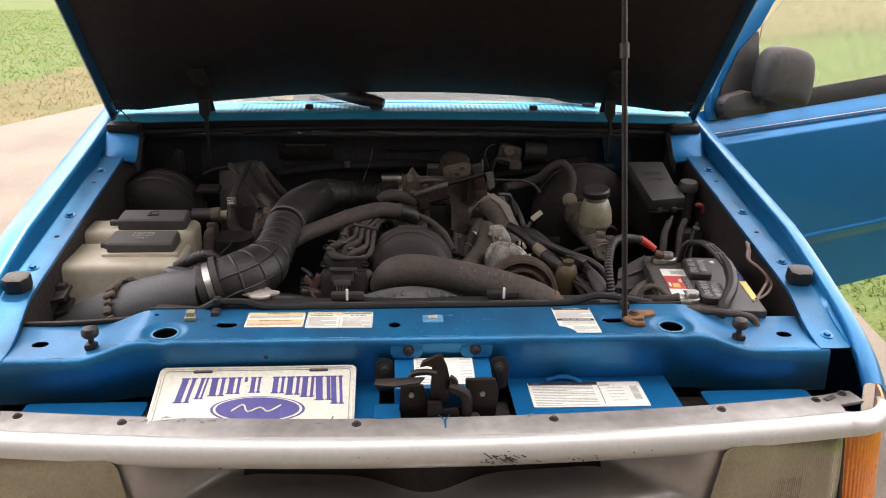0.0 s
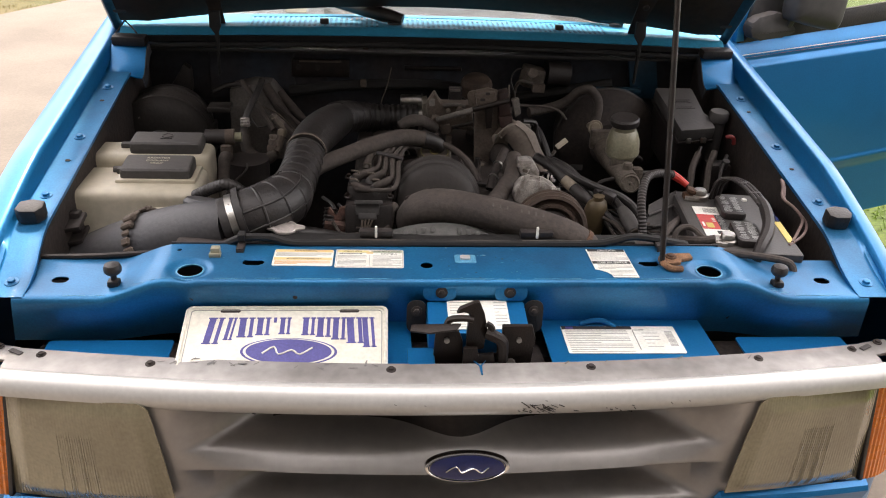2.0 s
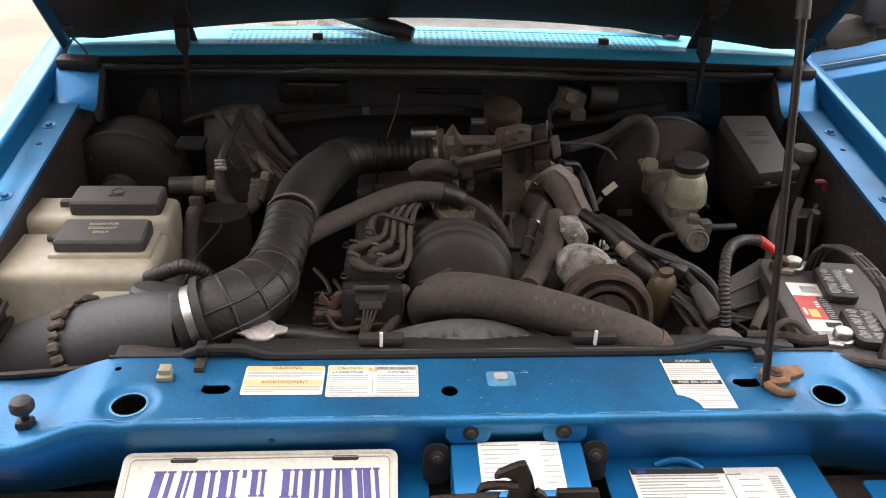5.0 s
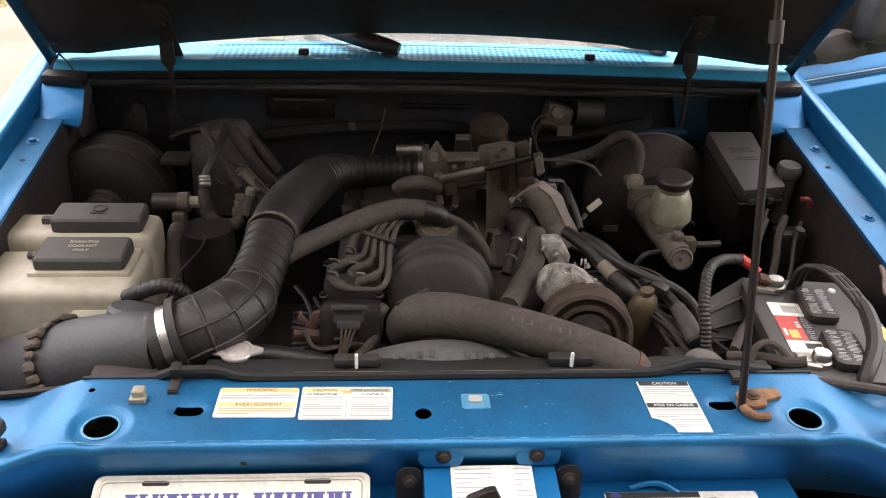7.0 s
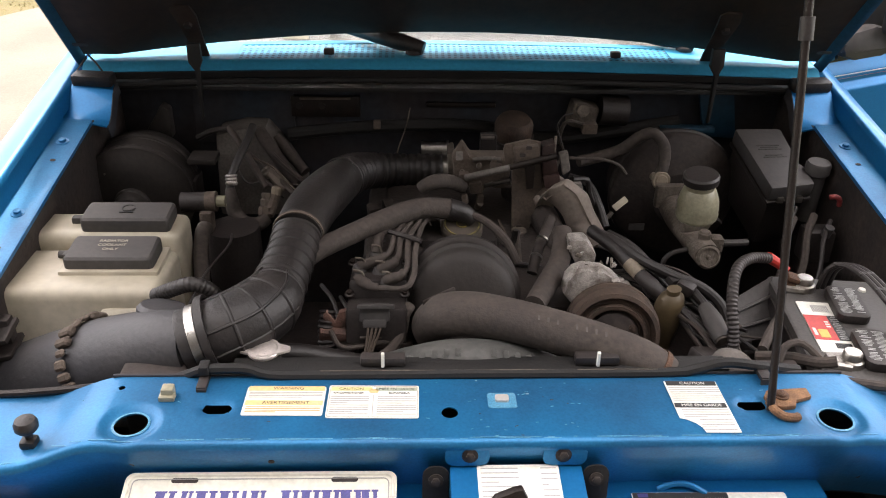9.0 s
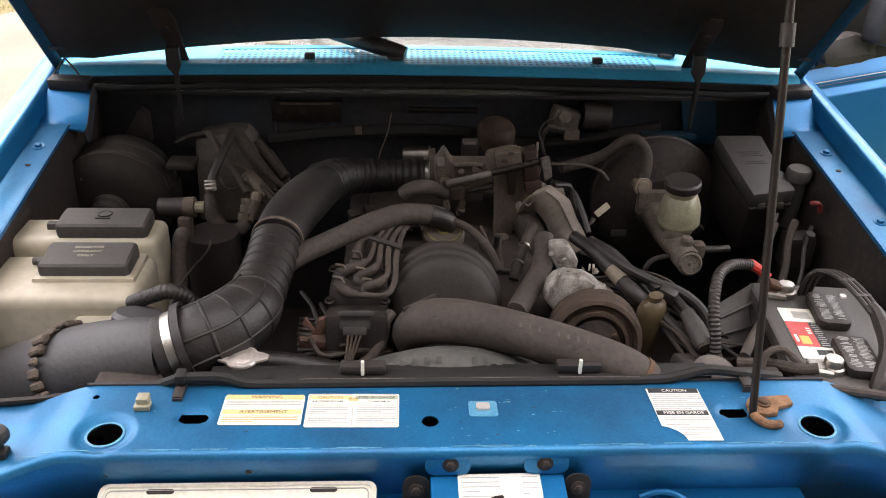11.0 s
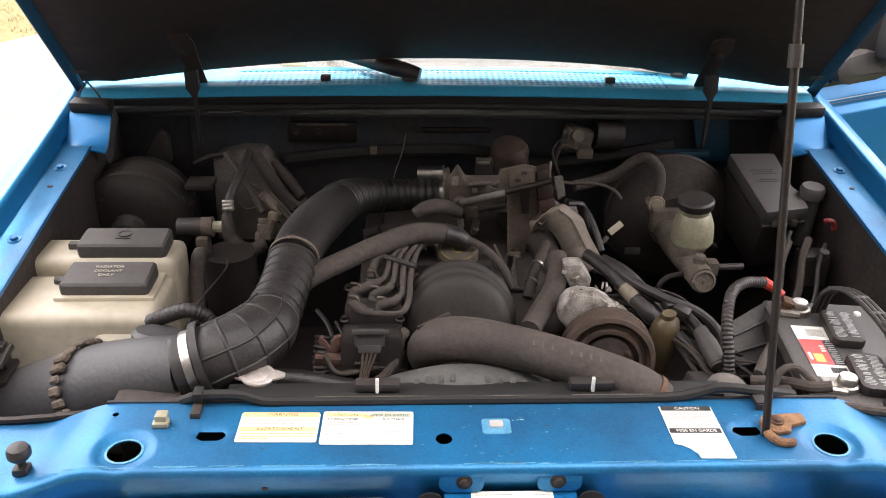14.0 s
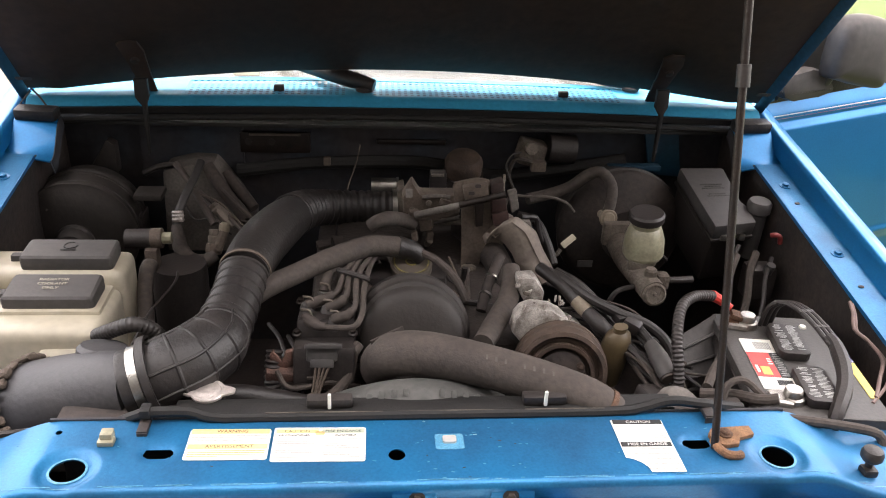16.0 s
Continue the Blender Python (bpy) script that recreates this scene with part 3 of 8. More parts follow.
part("hanger_tab", box((0.345, 0.070, 0.916), (0.014, 0.03, 0.006), 0.001, bm=box((0.345, 0.055, 0.906), (0.014, 0.003, 0.022), 0.001)), BLACK, support)

for s in (-1, 1):
    part("hole_rim", lathe([(0.0186, -0.0030), (0.0212, -0.0034), (0.0212, -0.0026), (0.0186, -0.0022)], (s * 0.405, -0.007, 0.9081), (0, 0, 1), 36, hollow=True), PAINT_SCUFF, support, "worn rim of a round hole")
rc = random.Random(17)
for k in range(128):
    if k < 80:
        x = rc.uniform(-0.60, 0.60)
        y, w, hgt = support_front(x) - rc.uniform(-0.001, 0.0012), rc.uniform(0.004, 0.035), rc.uniform(0.0006, 0.0013)
    else:
        x, y = rc.choice((rc.uniform(-0.5, 0.5), rc.gauss(0.03, 0.05))), rc.uniform(-0.035, 0.07)
        w, hgt = rc.uniform(0.001, 0.005), rc.uniform(0.0006, 0.0014)
    if min(math.hypot(x - h[0], y - h[1]) - h[2] - h[3] for h in HOLES) < 0.008:
        continue
    part("scuff", slab(rounded(w, hgt, hgt * 0.4, 2), 0.0003, pose(x, y, support_z(x, max(y, support_front(x))) + 0.0016 - 0.5 * max(0.0, support_front(x) - y), 0, 0, rc.gauss(0, 14) if k > 79 else 0)), PAINT_SCUFF if k < 80 else RUST if k % 5 == 4 else PAINT_WORN if k % 12 == 7 else PAINT_SCUFF, support)

# closing panels between support and nose
def panel(x0, x1, y0, y1, z):
    w, d = x1 - x0, y1 - y0
    return slab(rounded(w, d, 0.006), 0.003, pose((x0 + x1) / 2, (y0 + y1) / 2, z))


part("closing_panel", panel(-0.612, -0.428, -0.105, -0.051, 0.806), PAINT, truck, "flat blue closing panel behind the grille")
part("closing_panel", panel(-0.405, -0.070, -0.155, -0.015, 0.816), PAINT, truck)
part("closing_panel", panel(0.137, 0.398, -0.145, -0.014, 0.818), PAINT, truck)
part("closing_panel", panel(0.450, 0.626, -0.105, -0.049, 0.806), PAINT, truck)
part("gusset", box((-0.058, -0.133, 0.828), (0.04, 0.045, 0.012), 0.004), PAINT, truck)
part("stiffening_rib", tube([(0.200, -0.030, 0.822), (0.220, -0.028, 0.828), (0.238, -0.030, 0.828), (0.256, -0.037, 0.821)], 0.004, 8), PAINT, truck)
# black box added for the dark void below the panels, its shade in the colour
part("dark_void_box", box((0, -0.02, 0.70), (1.3, 0.05, 0.14), 0.01), GRIME, truck)
part("front_tray", box((0, -0.09, 0.54), (1.20, 0.14, 0.01), 0.002), GRIME, truck)

# fenders
def fender_section(s, y):
    z = z_flange(y)
    q = min(1.0, max(0.0, (0.30 - y) / 0.365))
    dip = 0.055 * q ** 1.3 + 0.035 * q ** 10
    pull = 0.022 * sstep(0.15, -0.03, y)
    pts = [(0.660, -0.006), (0.661, -0.001), (0.664, 0.0), (0.708, 0.0), (0.711, 0.003), (0.7115, 0.030), (0.714, 0.0365), (0.722, 0.039), (0.742, 0.034), (0.758, 0.012), (0.771, -0.03), (0.782, -0.10), (0.790, -0.20), (0.797, -0.30), (0.79, -0.44)]
    return [(s * (x - (pull if k < 5 else 0.0) + (0.018 * sstep(0.715, 0.742, x) if s < 0 else 0.0)), y, z + dz - (dip if k > 4 else 0.0)) for k, (x, dz) in enumerate(pts)]


for s in (-1, 1):
    ys = [-0.068 + k * 0.0175 for k in range(65)]
    sec = [fender_section(s, y) for y in ys]
    n = len(sec[0])
    fen = part("fender", thicken(grid(len(ys) - 1, n - 1, lambda u, v: sec[round(u * (len(ys) - 1))][round(v * (n - 1))], keep=lambda u, v: not (v * (n - 1) < 4 and (ys[0] + u * (ys[-1] - ys[0]) > 0.705 or ys[0] + u * (ys[-1] - ys[0]) < -0.045)) and not (v * (n - 1) < 1) and not (v * (n - 1) > 10 and ys[0] + u * (ys[-1] - ys[0]) < 0.03)), 0.0015), [PAINT, PAINT_DUSTY], truck, "glossy blue front fender with a dusty bolted flange", sharp=60)
    for f in fen.data.polygons:
        f.material_index = int(abs(f.center.x) < 0.7085 and abs(f.normal.z) > 0.8)
    part("flange_skirt", thicken(grid(30, 1, lambda u, v: ((y := -0.044 + 0.745 * u), Vector((s * (0.662 - 0.022 * sstep(0.15, -0.03, y)), y, z_flange(y) - 0.001 - 0.007 * v)))[1]), 0.0015), PAINT, fen)
    part("inner_fender", thicken(grid(24, 8, lambda u, v: ((y := 0.0 + 0.88 * u), Vector((s * (0.666 - 0.020 * sstep(0.15, -0.03, y) - 0.008 * v), y, z_flange(y) - 0.008 - (z_flange(y) - 0.46) * v)))[1]), 0.004), GRIME, fen, "grimy black inner fender")
    for y in (-0.016, 0.216, 0.416, 0.625):
        bolt((s * (0.687 - 0.022 * (y < 0)), y, z_flange(y)), 0.0062, PAINT_DUSTY, fen, (0, -0.17, 1))
    for y in (0.565, 0.33):
        part("drain_hole", slab(rounded(0.009, 0.006, 0.0025), 0.0008, pose(s * 0.684, y, z_flange(y) + 0.0006, 9.7)), GRIME, fen)
    # hexagonal rubber bumper
    b2 = slab([(-0.021, -0.011), (-0.011, -0.019), (0.014, -0.019), (0.023, -0.005), (0.021, 0.014), (0.0, 0.019), (-0.019, 0.012)], 0.026, pose(s * 0.687, 0.148, z_flange(0.148) + 0.0005, 9.7, 0, 0), 0.004)
    part("rubber_bumper", b2, RUBBER, fen, "faceted black rubber hood bumper")
    # raised rear corner beside the cowl, with its rubber seal
    part("corner_bracket", thicken(grid(8, 8, lambda u, v: (s * (0.636 + 0.088 * u), 0.702 + 0.083 * v, 1.010 + 0.048 * sstep(0.1, 0.9, v) - 0.010 * (1 - u) ** 2 * (1 - v))), 0.003), PAINT, fen)
    part("corner_side", thicken(grid(6, 8, lambda u, v: (s * (0.636 - 0.004 * u), 0.702 + 0.083 * v, 1.010 - 0.010 * (1 - v) + 0.048 * sstep(0.1, 0.9, v) - 0.022 * u)), 0.002), PAINT_DARK, fen)
    part("corner_seal", box((s * 0.672, 0.775, 1.066), (0.075, 0.03, 0.022), 0.006, (8, 0, s * 6)), RUBBER, fen, "perished black rubber corner seal")

# nose header and grille
def header_back(x):
    return -0.1535 + 0.182 * x * x


def header_point(x, k):
    """Sections of the nose header, from its back edge over the strip and the swell to the lower lip."""
    prof = [(0, 0.8285, 0), (0, 0.8335, 0), (-0.168, 0.8335, 0.5), (-0.190, 0.8330, 1), (-0.1935, 0.8312, 1), (-0.1975, 0.8345, 1), (-0.2055, 0.8355, 1), (-0.2135, 0.8325, 1), (-0.2205, 0.8255, 1), (-0.2245, 0.815, 1), (-0.2235, 0.803, 1), (-0.2165, 0.795, 1), (-0.203, 0.792, 1)]
    y, z, f = prof[k]
    back = header_back(x) + (0.001 if k == 0 else 0)
    front = -0.196 + front_y(x) if f < 1 else y - 0.006 + front_y(x)
    lift_ = (0, 0.002, 0.007, 0.010)[k - 9] * sstep(0.425, 0.45, abs(x)) if k > 8 else 0.0
    return Vector((x, back + (front - back) * f, z + lift_ - 0.02 * (abs(x) / 0.66) ** 2))


bm = grid(96, 12, lambda u, v: header_point(-0.655 + 1.31 * u, round(v * 12)))
for f in bm.faces:
    f.material_index = 1 if f.calc_center_median().z > 0.8 and max(v.co.y - front_y(v.co.x) for v in f.verts) > -0.2005 else 0
header = part("nose_header", thicken(bm, 0.002), [SILVER, SILVER_STRIP], truck, "worn silver painted nose header with scuffs", sharp=60)
for x, y in ((-0.606, -0.100), (-0.443, -0.136), (-0.102, -0.167), (0.187, -0.162), (0.452, -0.132), (0.620, -0.096)):
    bolt((x, y, 0.8338 - 0.02 * (x / 0.66) ** 2), 0.0042, CAST_DARK, header, name="rivet")
for s in (-1, 1):
    def wrap(u, v, s=s):
        p = header_point(0.652, 5 + round(v * 7))
        a = u * 1.35
        mid = Vector((0, -0.146, 0.80))
        q = Vector((0, p.y - mid.y, p.z - mid.z)) * (1 - 0.25 * u)
        out = Vector((math.sin(a), -math.cos(a), 0))
        c_ = Vector((0.652 + 0.098 * math.sin(a), -0.146 + 0.094 * (1 - math.cos(a)), 0.800 - 0.006 * u))
        return Vector((s * (c_.x - out.x * q.y), c_.y + math.cos(a) * q.y, c_.z + q.z))

    part("end_cap", thicken(grid(14, 7, wrap), 0.002), SILVER, header, "worn silver corner wrap")
    part("end_plate", box((s * 0.672, -0.085, 0.8105), (0.050, 0.034, 0.006), 0.002, (0, 0, s * 14)), SILVER_STRIP, header)
    bolt((s * 0.674, -0.075, 0.8150), 0.0042, CAST_DARK, header, name="rivet")
    part("slot", box((s * 0.645, -0.091, 0.8165), (0.022, 0.008, 0.002), 0.0006, (0, 0, s * 30)), PLASTIC_GREY, header)
rs = random.Random(8)
for k in range(46):
    # a cluster of slanting scrapes, and a few strays
    x = 0.105 + rs.gauss(0, 0.016) if k < 34 else rs.uniform(-0.35, 0.35)
    p = header_point(x, 9)
    m = frame_to((0, -1, 0.08), (x, p.y - 0.0006, p.z + rs.gauss(-0.004, 0.005))) @ pose(0, 0, 0, 0, 0, rs.gauss(-24, 14))
    part("scrape", slab(rounded(rs.uniform(0.003, 0.016) if k < 34 else rs.uniform(0.002, 0.005), rs.uniform(0.0006, 0.0016), 0.0002, 2), 0.0004, m), PLASTIC_GREY if k % 3 else PLASTIC, header)
for k in range(26):
    # dirty rub marks on the back strip
    x = rs.choice((rs.gauss(-0.42, 0.05), rs.gauss(-0.30, 0.03), rs.uniform(-0.45, 0.45)))
    y = header_back(x) - rs.uniform(0.002, 0.016)
    part("rub_mark", slab(rounded(rs.uniform(0.003, 0.014), rs.uniform(0.0008, 0.0025), 0.0003, 2), 0.0003, pose(x, y, 0.8337 - 0.02 * (x / 0.66) ** 2 + 0.0016, 0, 0, rs.gauss(20, 35))), RUB, header)
part("notch", slab([(-0.010, 0.02), (0, 0.005), (0.010, 0.02), (0.002, 0.006), (0.0008, -0.016), (-0.0008, -0.016), (-0.002, 0.006)], 0.002, pose(0.026, -0.166, 0.8335)), PAINT, header)


# the grille's section: height, and how far each row lies behind the face
GRILLE_ROWS = [(0.797, 0.0, 0.0), (0.793, 0.020, 1.0), (0.788, 0.100, 1.0), (0.745, 0.105, 1.0), (0.722, 0.098, 1.0), (0.714, 0.082, 1.0), (0.711, 0.062, 1.0), (0.709, 0.044, 1.0), (0.706, 0.028, 1.0), (0.701, 0.014, 1.0), (0.694, 0.003, 1.0), (0.688, -0.004, 0.9), (0.683, -0.009, 0.8), (0.679, -0.011, 0.8), (0.677, -0.008, 0.8), (0.675, 0.0, 0.9), (0.673, 0.016, 1.0), (0.670, 0.085, 1.0), (0.622, 0.088, 1.0), (0.608, 0.075, 1.0), (0.604, 0.050, 1.0), (0.602, 0.028, 1.0), (0.600, 0.012, 0.9), (0.596, 0.0, 0.0), (0.585, -0.003, 0.0), (0.572, 0.0, 0.0)]


def grille_point(u, v):
    """Columns across the nose; rows pass down over the upper trough, the bar and the lower trough, which fade out at the ends and round the emblem."""
    z, dep, follow = GRILLE_ROWS[round(v * (len(GRILLE_ROWS) - 1))]
    x = (2 * u - 1) * (0.450 - 0.030 * v)
    ends = sstep(0.415, 0.250, abs(x) + 0.10 * max(0.0, 0.70 - z))
    mid = math.exp(-(x / 0.070) ** 2) if z > 0.67 else 0.5 * math.exp(-(x / 0.05) ** 2)
    keep_ = ends * (1 - 0.6 * mid) if dep > 0 else ends
    side = sstep(0.42, 0.26, abs(x))
    return Vector((x, -0.222 + front_y(x) * 0.9 + 0.014 * side + dep * keep_ - 0.012 * mid * (0.674 < z < 0.77) + 0.06 * (0.797 - z), z + 0.010 * mid * (0.673 < z < 0.77)))


bm = grid(150, len(GRILLE_ROWS) - 1, grille_point)
# the deepest trough rows near the middle are black, not grille paint
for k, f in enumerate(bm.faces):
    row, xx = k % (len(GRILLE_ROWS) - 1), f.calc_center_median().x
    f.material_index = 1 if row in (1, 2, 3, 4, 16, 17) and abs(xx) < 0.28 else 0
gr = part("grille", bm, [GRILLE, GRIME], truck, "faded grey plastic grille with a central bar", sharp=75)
part("grille_backing", box((0, -0.10, 0.68), (0.80, 0.008, 0.23), 0.002), GRIME, gr)
em = lathe([(0.060, 0), (0.060, 0.006), (0.0585, 0.009), (0.055, 0.0095), (0.053, 0.0075), (0, 0.0085)], (0.004, -0.243, 0.725), (0, -1, 0.18), 48, squash=0.39)
part("emblem", em, CHROME, gr, "oval emblem with a bright rim")
part("emblem_face", lathe([(0.0525, 0.0078), (0.0525, 0.0092), (0, 0.0105)], (0.004, -0.243, 0.725), (0, -1, 0.18), 48, squash=0.365), EMBLEM, gr)
part("emblem_mark", tube([(-0.026, -0.2545, 0.722), (-0.012, -0.2555, 0.732), (-0.004, -0.2555, 0.721), (0.012, -0.2555, 0.728), (0.024, -0.2555, 0.720), (0.034, -0.2545, 0.728)], 0.0011, 6), CHROME, gr)

# headlights and turn signals
for s in (-1, 1):
    def lens_point(u, v, bulge=0.007, s=s):
        top, bot = (0.434, -0.199, 0.800), (0.414, -0.199, 0.621)
        topo, boto = (0.646, -0.146, 0.787), (0.674, -0.128, 0.583)
        a = [top[k] + (topo[k] - top[k]) * u for k in range(3)]
        b = [bot[k] + (boto[k] - bot[k]) * u for k in range(3)]
        x, y, z = (a[k] + (b[k] - a[k]) * v for k in range(3))
        rim = sstep(0, 0.12, u) * sstep(1, 0.88, u) * sstep(0, 0.14, v) * sstep(1, 0.86, v)
        z -= 0.022 * (1 - math.sqrt(max(0.0, 1 - max(0.0, 1 - u / 0.11) ** 2))) * (1 - v) ** 2 + 0.006 * (1 - sstep(1.0, 0.9, u)) ** 2 * (1 - v) ** 3
        return Vector((s * x, y - bulge * rim - 0.004 * math.sin(math.pi * u), z))

    hl = part("headlight", thicken(grid(24, 16, lambda u, v: lens_point(0.02 + 0.96 * u, 0.02 + 0.96 * v, 0.0) + Vector((0, 0.03, 0))), 0.008), PLASTIC, truck, "rectangular headlight with a yellowed ribbed lens")

    def ribbed(u, v):
        p = lens_point(u, v)
        flute = 0.00022 * math.cos(u * 2 * math.pi * 48) * (1 if v > 0.62 or v < 0.3 else 0.3) + (0.00045 * math.cos(u * 2 * math.pi * 60) if 0.42 < u < 0.66 and v > 0.3 else 0)
        block = 0.0004 * math.cos(v * 2 * math.pi * 5) * (1 if 0.42 < u < 0.66 and v > 0.3 else 0.0)
        return p + Vector((0, flute + block, 0))

    part("lens", thicken(grid(204, 44, ribbed), 0.002), LENS, hl, "cloudy yellowed lens")

    def amber_point(u, v, s=s):
        a = u * 1.15
        x = 0.651 + 0.141 * math.sin(a) / math.sin(1.15)
        y = -0.134 + 0.150 * (1 - math.cos(a)) / (1 - math.cos(1.15)) + 0.0007 * math.cos(u * 2 * math.pi * 22)
        return Vector((s * (x + 0.028 * v), y + 0.01 * v, 0.787 - 0.212 * v - 0.006 * u))

    ts = part("turn_signal", thicken(grid(88, 10, amber_point), 0.003), AMBER, truck, "ribbed amber turn signal lens")
    part("signal_bezel", box((s * 0.6625, -0.128, 0.68), (0.007, 0.02, 0.20), 0.002, (0, s * -8.5, s * 10)), PLASTIC, ts)
    part("fender_nose", thicken(grid(10, 8, lambda u, v: (s * (0.64 + 0.15 * math.sin(u * 1.5)), -0.125 + 0.16 * (1 - math.cos(u * 1.5)), 0.574 - 0.10 * v)), 0.002), PAINT, truck)
VALANCE = [(0.0, 0.0), (-0.010, -0.004), (-0.014, -0.012), (-0.008, -0.030), (0.010, -0.070), (0.020, -0.110)]


def valance_point(u, v):
    x = -0.69 + 1.38 * u
    dy, dz = VALANCE[round(v * 5)]
    return Vector((x, -0.214 + front_y(x) + dy, 0.572 + 0.040 * sstep(0.385, 0.412, abs(x)) - 0.11 * max(0.0, abs(x) - 0.41) + dz))


part("lower_valance", thicken(grid(80, 5, valance_point), 0.003), PAINT, truck, "blue painted valance under the lights", sharp=35)

# cowl with its perforated vent
def cowl_z(x, y):
    return 1.080 + 0.012 * (1 - (x / 0.7) ** 2) + 0.05 * (y - 0.80) * 1.2 - 0.012 * sstep(0.815, 0.795, y) + 0.004


CY0, CY1 = 0.795, 0.912
bm = grid(70, 14, lambda u, v: ((x := -0.70 + 1.40 * u), (y := CY0 + (CY1 - CY0) * v + 0.018 * (1 - (x / 0.7) ** 2) * v), Vector((x, y, cowl_z(x, y))))[2], keep=lambda u, v: not (abs(-0.70 + 1.4 * u) < 0.42 and 3 / 14 < v < 12 / 14))
cowl = part("cowl", thicken(bm, 0.002), PAINT_COWL, truck, "bright blue cowl panel below the windshield")
VN, VM = 140, 16


def vent_keep(u, v):
    i, j = int(u * VN * 1.0), int(v * VM)
    mid = abs(u - 0.385) < 0.028
    return not (i % 2 == 1 and j % 2 == 1) or mid


y0v, y1v = CY0 + (CY1 - CY0) * 3 / 14, CY0 + (CY1 - CY0) * 12 / 14
part("vent_grid", grid(VN, VM, lambda u, v: ((x := -0.42 + 0.84 * u), (y := y0v + (y1v - y0v) * v + 0.018 * (1 - (x / 0.7) ** 2) * (3 / 14 + 9 / 14 * v)), Vector((x, y, cowl_z(x, y) - 0.001)))[2], vent_keep), PAINT_COWL, cowl, "fine perforated air intake grid", smooth=False)
part("vent_tray", grid(40, 6, lambda u, v: ((x := -0.45 + 0.90 * u), (y := y0v - 0.008 + (y1v - y0v + 0.02) * v + 0.018 * (1 - (x / 0.7) ** 2) * (3 / 14 + 9 / 14 * v)), Vector((x, y, cowl_z(x, y) - 0.011)))[2]), VENT_DARK, cowl, "dark tray under the intake grid")
part("cowl_lip", thicken(grid(60, 3, lambda u, v: ((x := -0.70 + 1.40 * u), Vector((x, 0.795 + 0.004 * v, cowl_z(x, 0.795) - 0.002 - 0.012 * v)))[1]), 0.003), SEAL, cowl)
part("hood_seal", tube([(-0.66, 0.800, 1.046), (-0.4, 0.800, 1.056), (0, 0.800, 1.062), (0.4, 0.800, 1.056), (0.66, 0.800, 1.046)], 0.006, 10, 0.03), SEAL, cowl, "black rubber hood seal")
for x, y in ((-0.245, 0.802), (0.308, 0.83)):
    part("washer_jet", box((x, 0.845, cowl_z(x, 0.845) + 0.006), (0.02, 0.014, 0.012), 0.003), PLASTIC, cowl)
part("firewall", box((0, 0.875, 0.73), (1.40, 0.012, 0.66), 0.003), PAINT_DARK, truck, "dark firewall with traces of blue paint")
part("firewall_shelf", box((0, 0.838, 1.040), (1.36, 0.07, 0.008), 0.002), SEAL, truck)
part("floor_tray", box((0, 0.42, 0.52), (1.30, 0.90, 0.01), 0.002), GRIME, truck)
part("bulkhead_brace", box((-0.42, 0.865, 0.98), (0.2, 0.012, 0.14), 0.004), PAINT_DARK, truck)

# windshield, cab, bed
part("windshield", thicken(grid(20, 12, lambda u, v: ((x := (-0.66 + 1.32 * u) * (1 - 0.12 * v)), Vector((x, 0.918 + 0.018 * (1 - (x / 0.66) ** 2) + 0.50 * v, 1.092 + 0.45 * v)))[1]), 0.005), GLASS, truck, "slanted windshield glass").visible_shadow = False
part("dashboard", box((0, 1.19, 1.01), (1.24, 0.48, 0.14), 0.03), BEIGE, truck, "tan dashboard behind the glass")
part("inspection_sticker", slab(rounded(0.05, 0.022, 0.002), 0.001, pose(-0.318, 0.942, 1.110, 42)), YELLOWED, truck, "faded pale sticker on the glass")
part("roof", box((0, 1.98, 1.62), (1.30, 1.15, 0.05), 0.02), PAINT, truck)
part("cab_rear", box((0, 2.52, 1.08), (1.36, 0.04, 1.04), 0.015), PAINT, truck)
for s in (-1, 1):
    part("windshield_pillar", box((s * 0.64, 1.21, 1.34), (0.05, 0.035, 0.66), 0.01, (-45.5, 0, s * 4)), PAINT, truck)
    part("rear_pillar", box((s * 0.67, 2.44, 1.32), (0.05, 0.14, 0.62), 0.01), PAINT, truck)
    part("cab_corner", box((s * 0.76, 2.31, 0.84), (0.06, 0.40, 0.52), 0.02), PAINT, truck)
    part("rocker_panel", box((s * 0.74, 1.42, 0.56), (0.08, 1.3, 0.10), 0.02), PAINT, truck)
part("cab_floor", box((0, 1.75, 0.50), (1.50, 1.50, 0.05), 0.01), GRIME, truck)
part("bulkhead", box((0, 1.02, 0.80), (1.30, 0.26, 0.55), 0.01), GRIME, truck)
part("passenger_door", box((-0.700, 1.56, 0.78), (0.05, 1.16, 0.60), 0.02), PAINT, truck)
part("passenger_mirror", box((-0.800, 1.125, 1.172), (0.11, 0.06, 0.080), 0.022, (0, 0, 12), bm=rod((-0.72, 1.12, 1.11), (-0.79, 1.12, 1.15), 0.014)), PLASTIC, truck, "black plastic wing mirror")
part("side_glass", box((-0.735, 1.62, 1.33), (0.006, 0.95, 0.42)), GLASS, truck)
part("rear_glass", box((0, 2.545, 1.35), (1.1, 0.006, 0.36)), GLASS, truck)
part("bed_floor", box((0, 3.55, 0.66), (1.56, 1.80, 0.05), 0.01), PAINT, truck)
for s in (-1, 1):
    part("bed_side", box((s * 0.80, 3.55, 0.86), (0.05, 1.85, 0.46), 0.02), PAINT, truck)
part("bed_front", box((0, 2.65, 0.86), (1.54, 0.04, 0.44), 0.01), PAINT, truck)
part("tailgate", box((0, 4.46, 0.86), (1.54, 0.05, 0.46), 0.02), PAINT, truck)
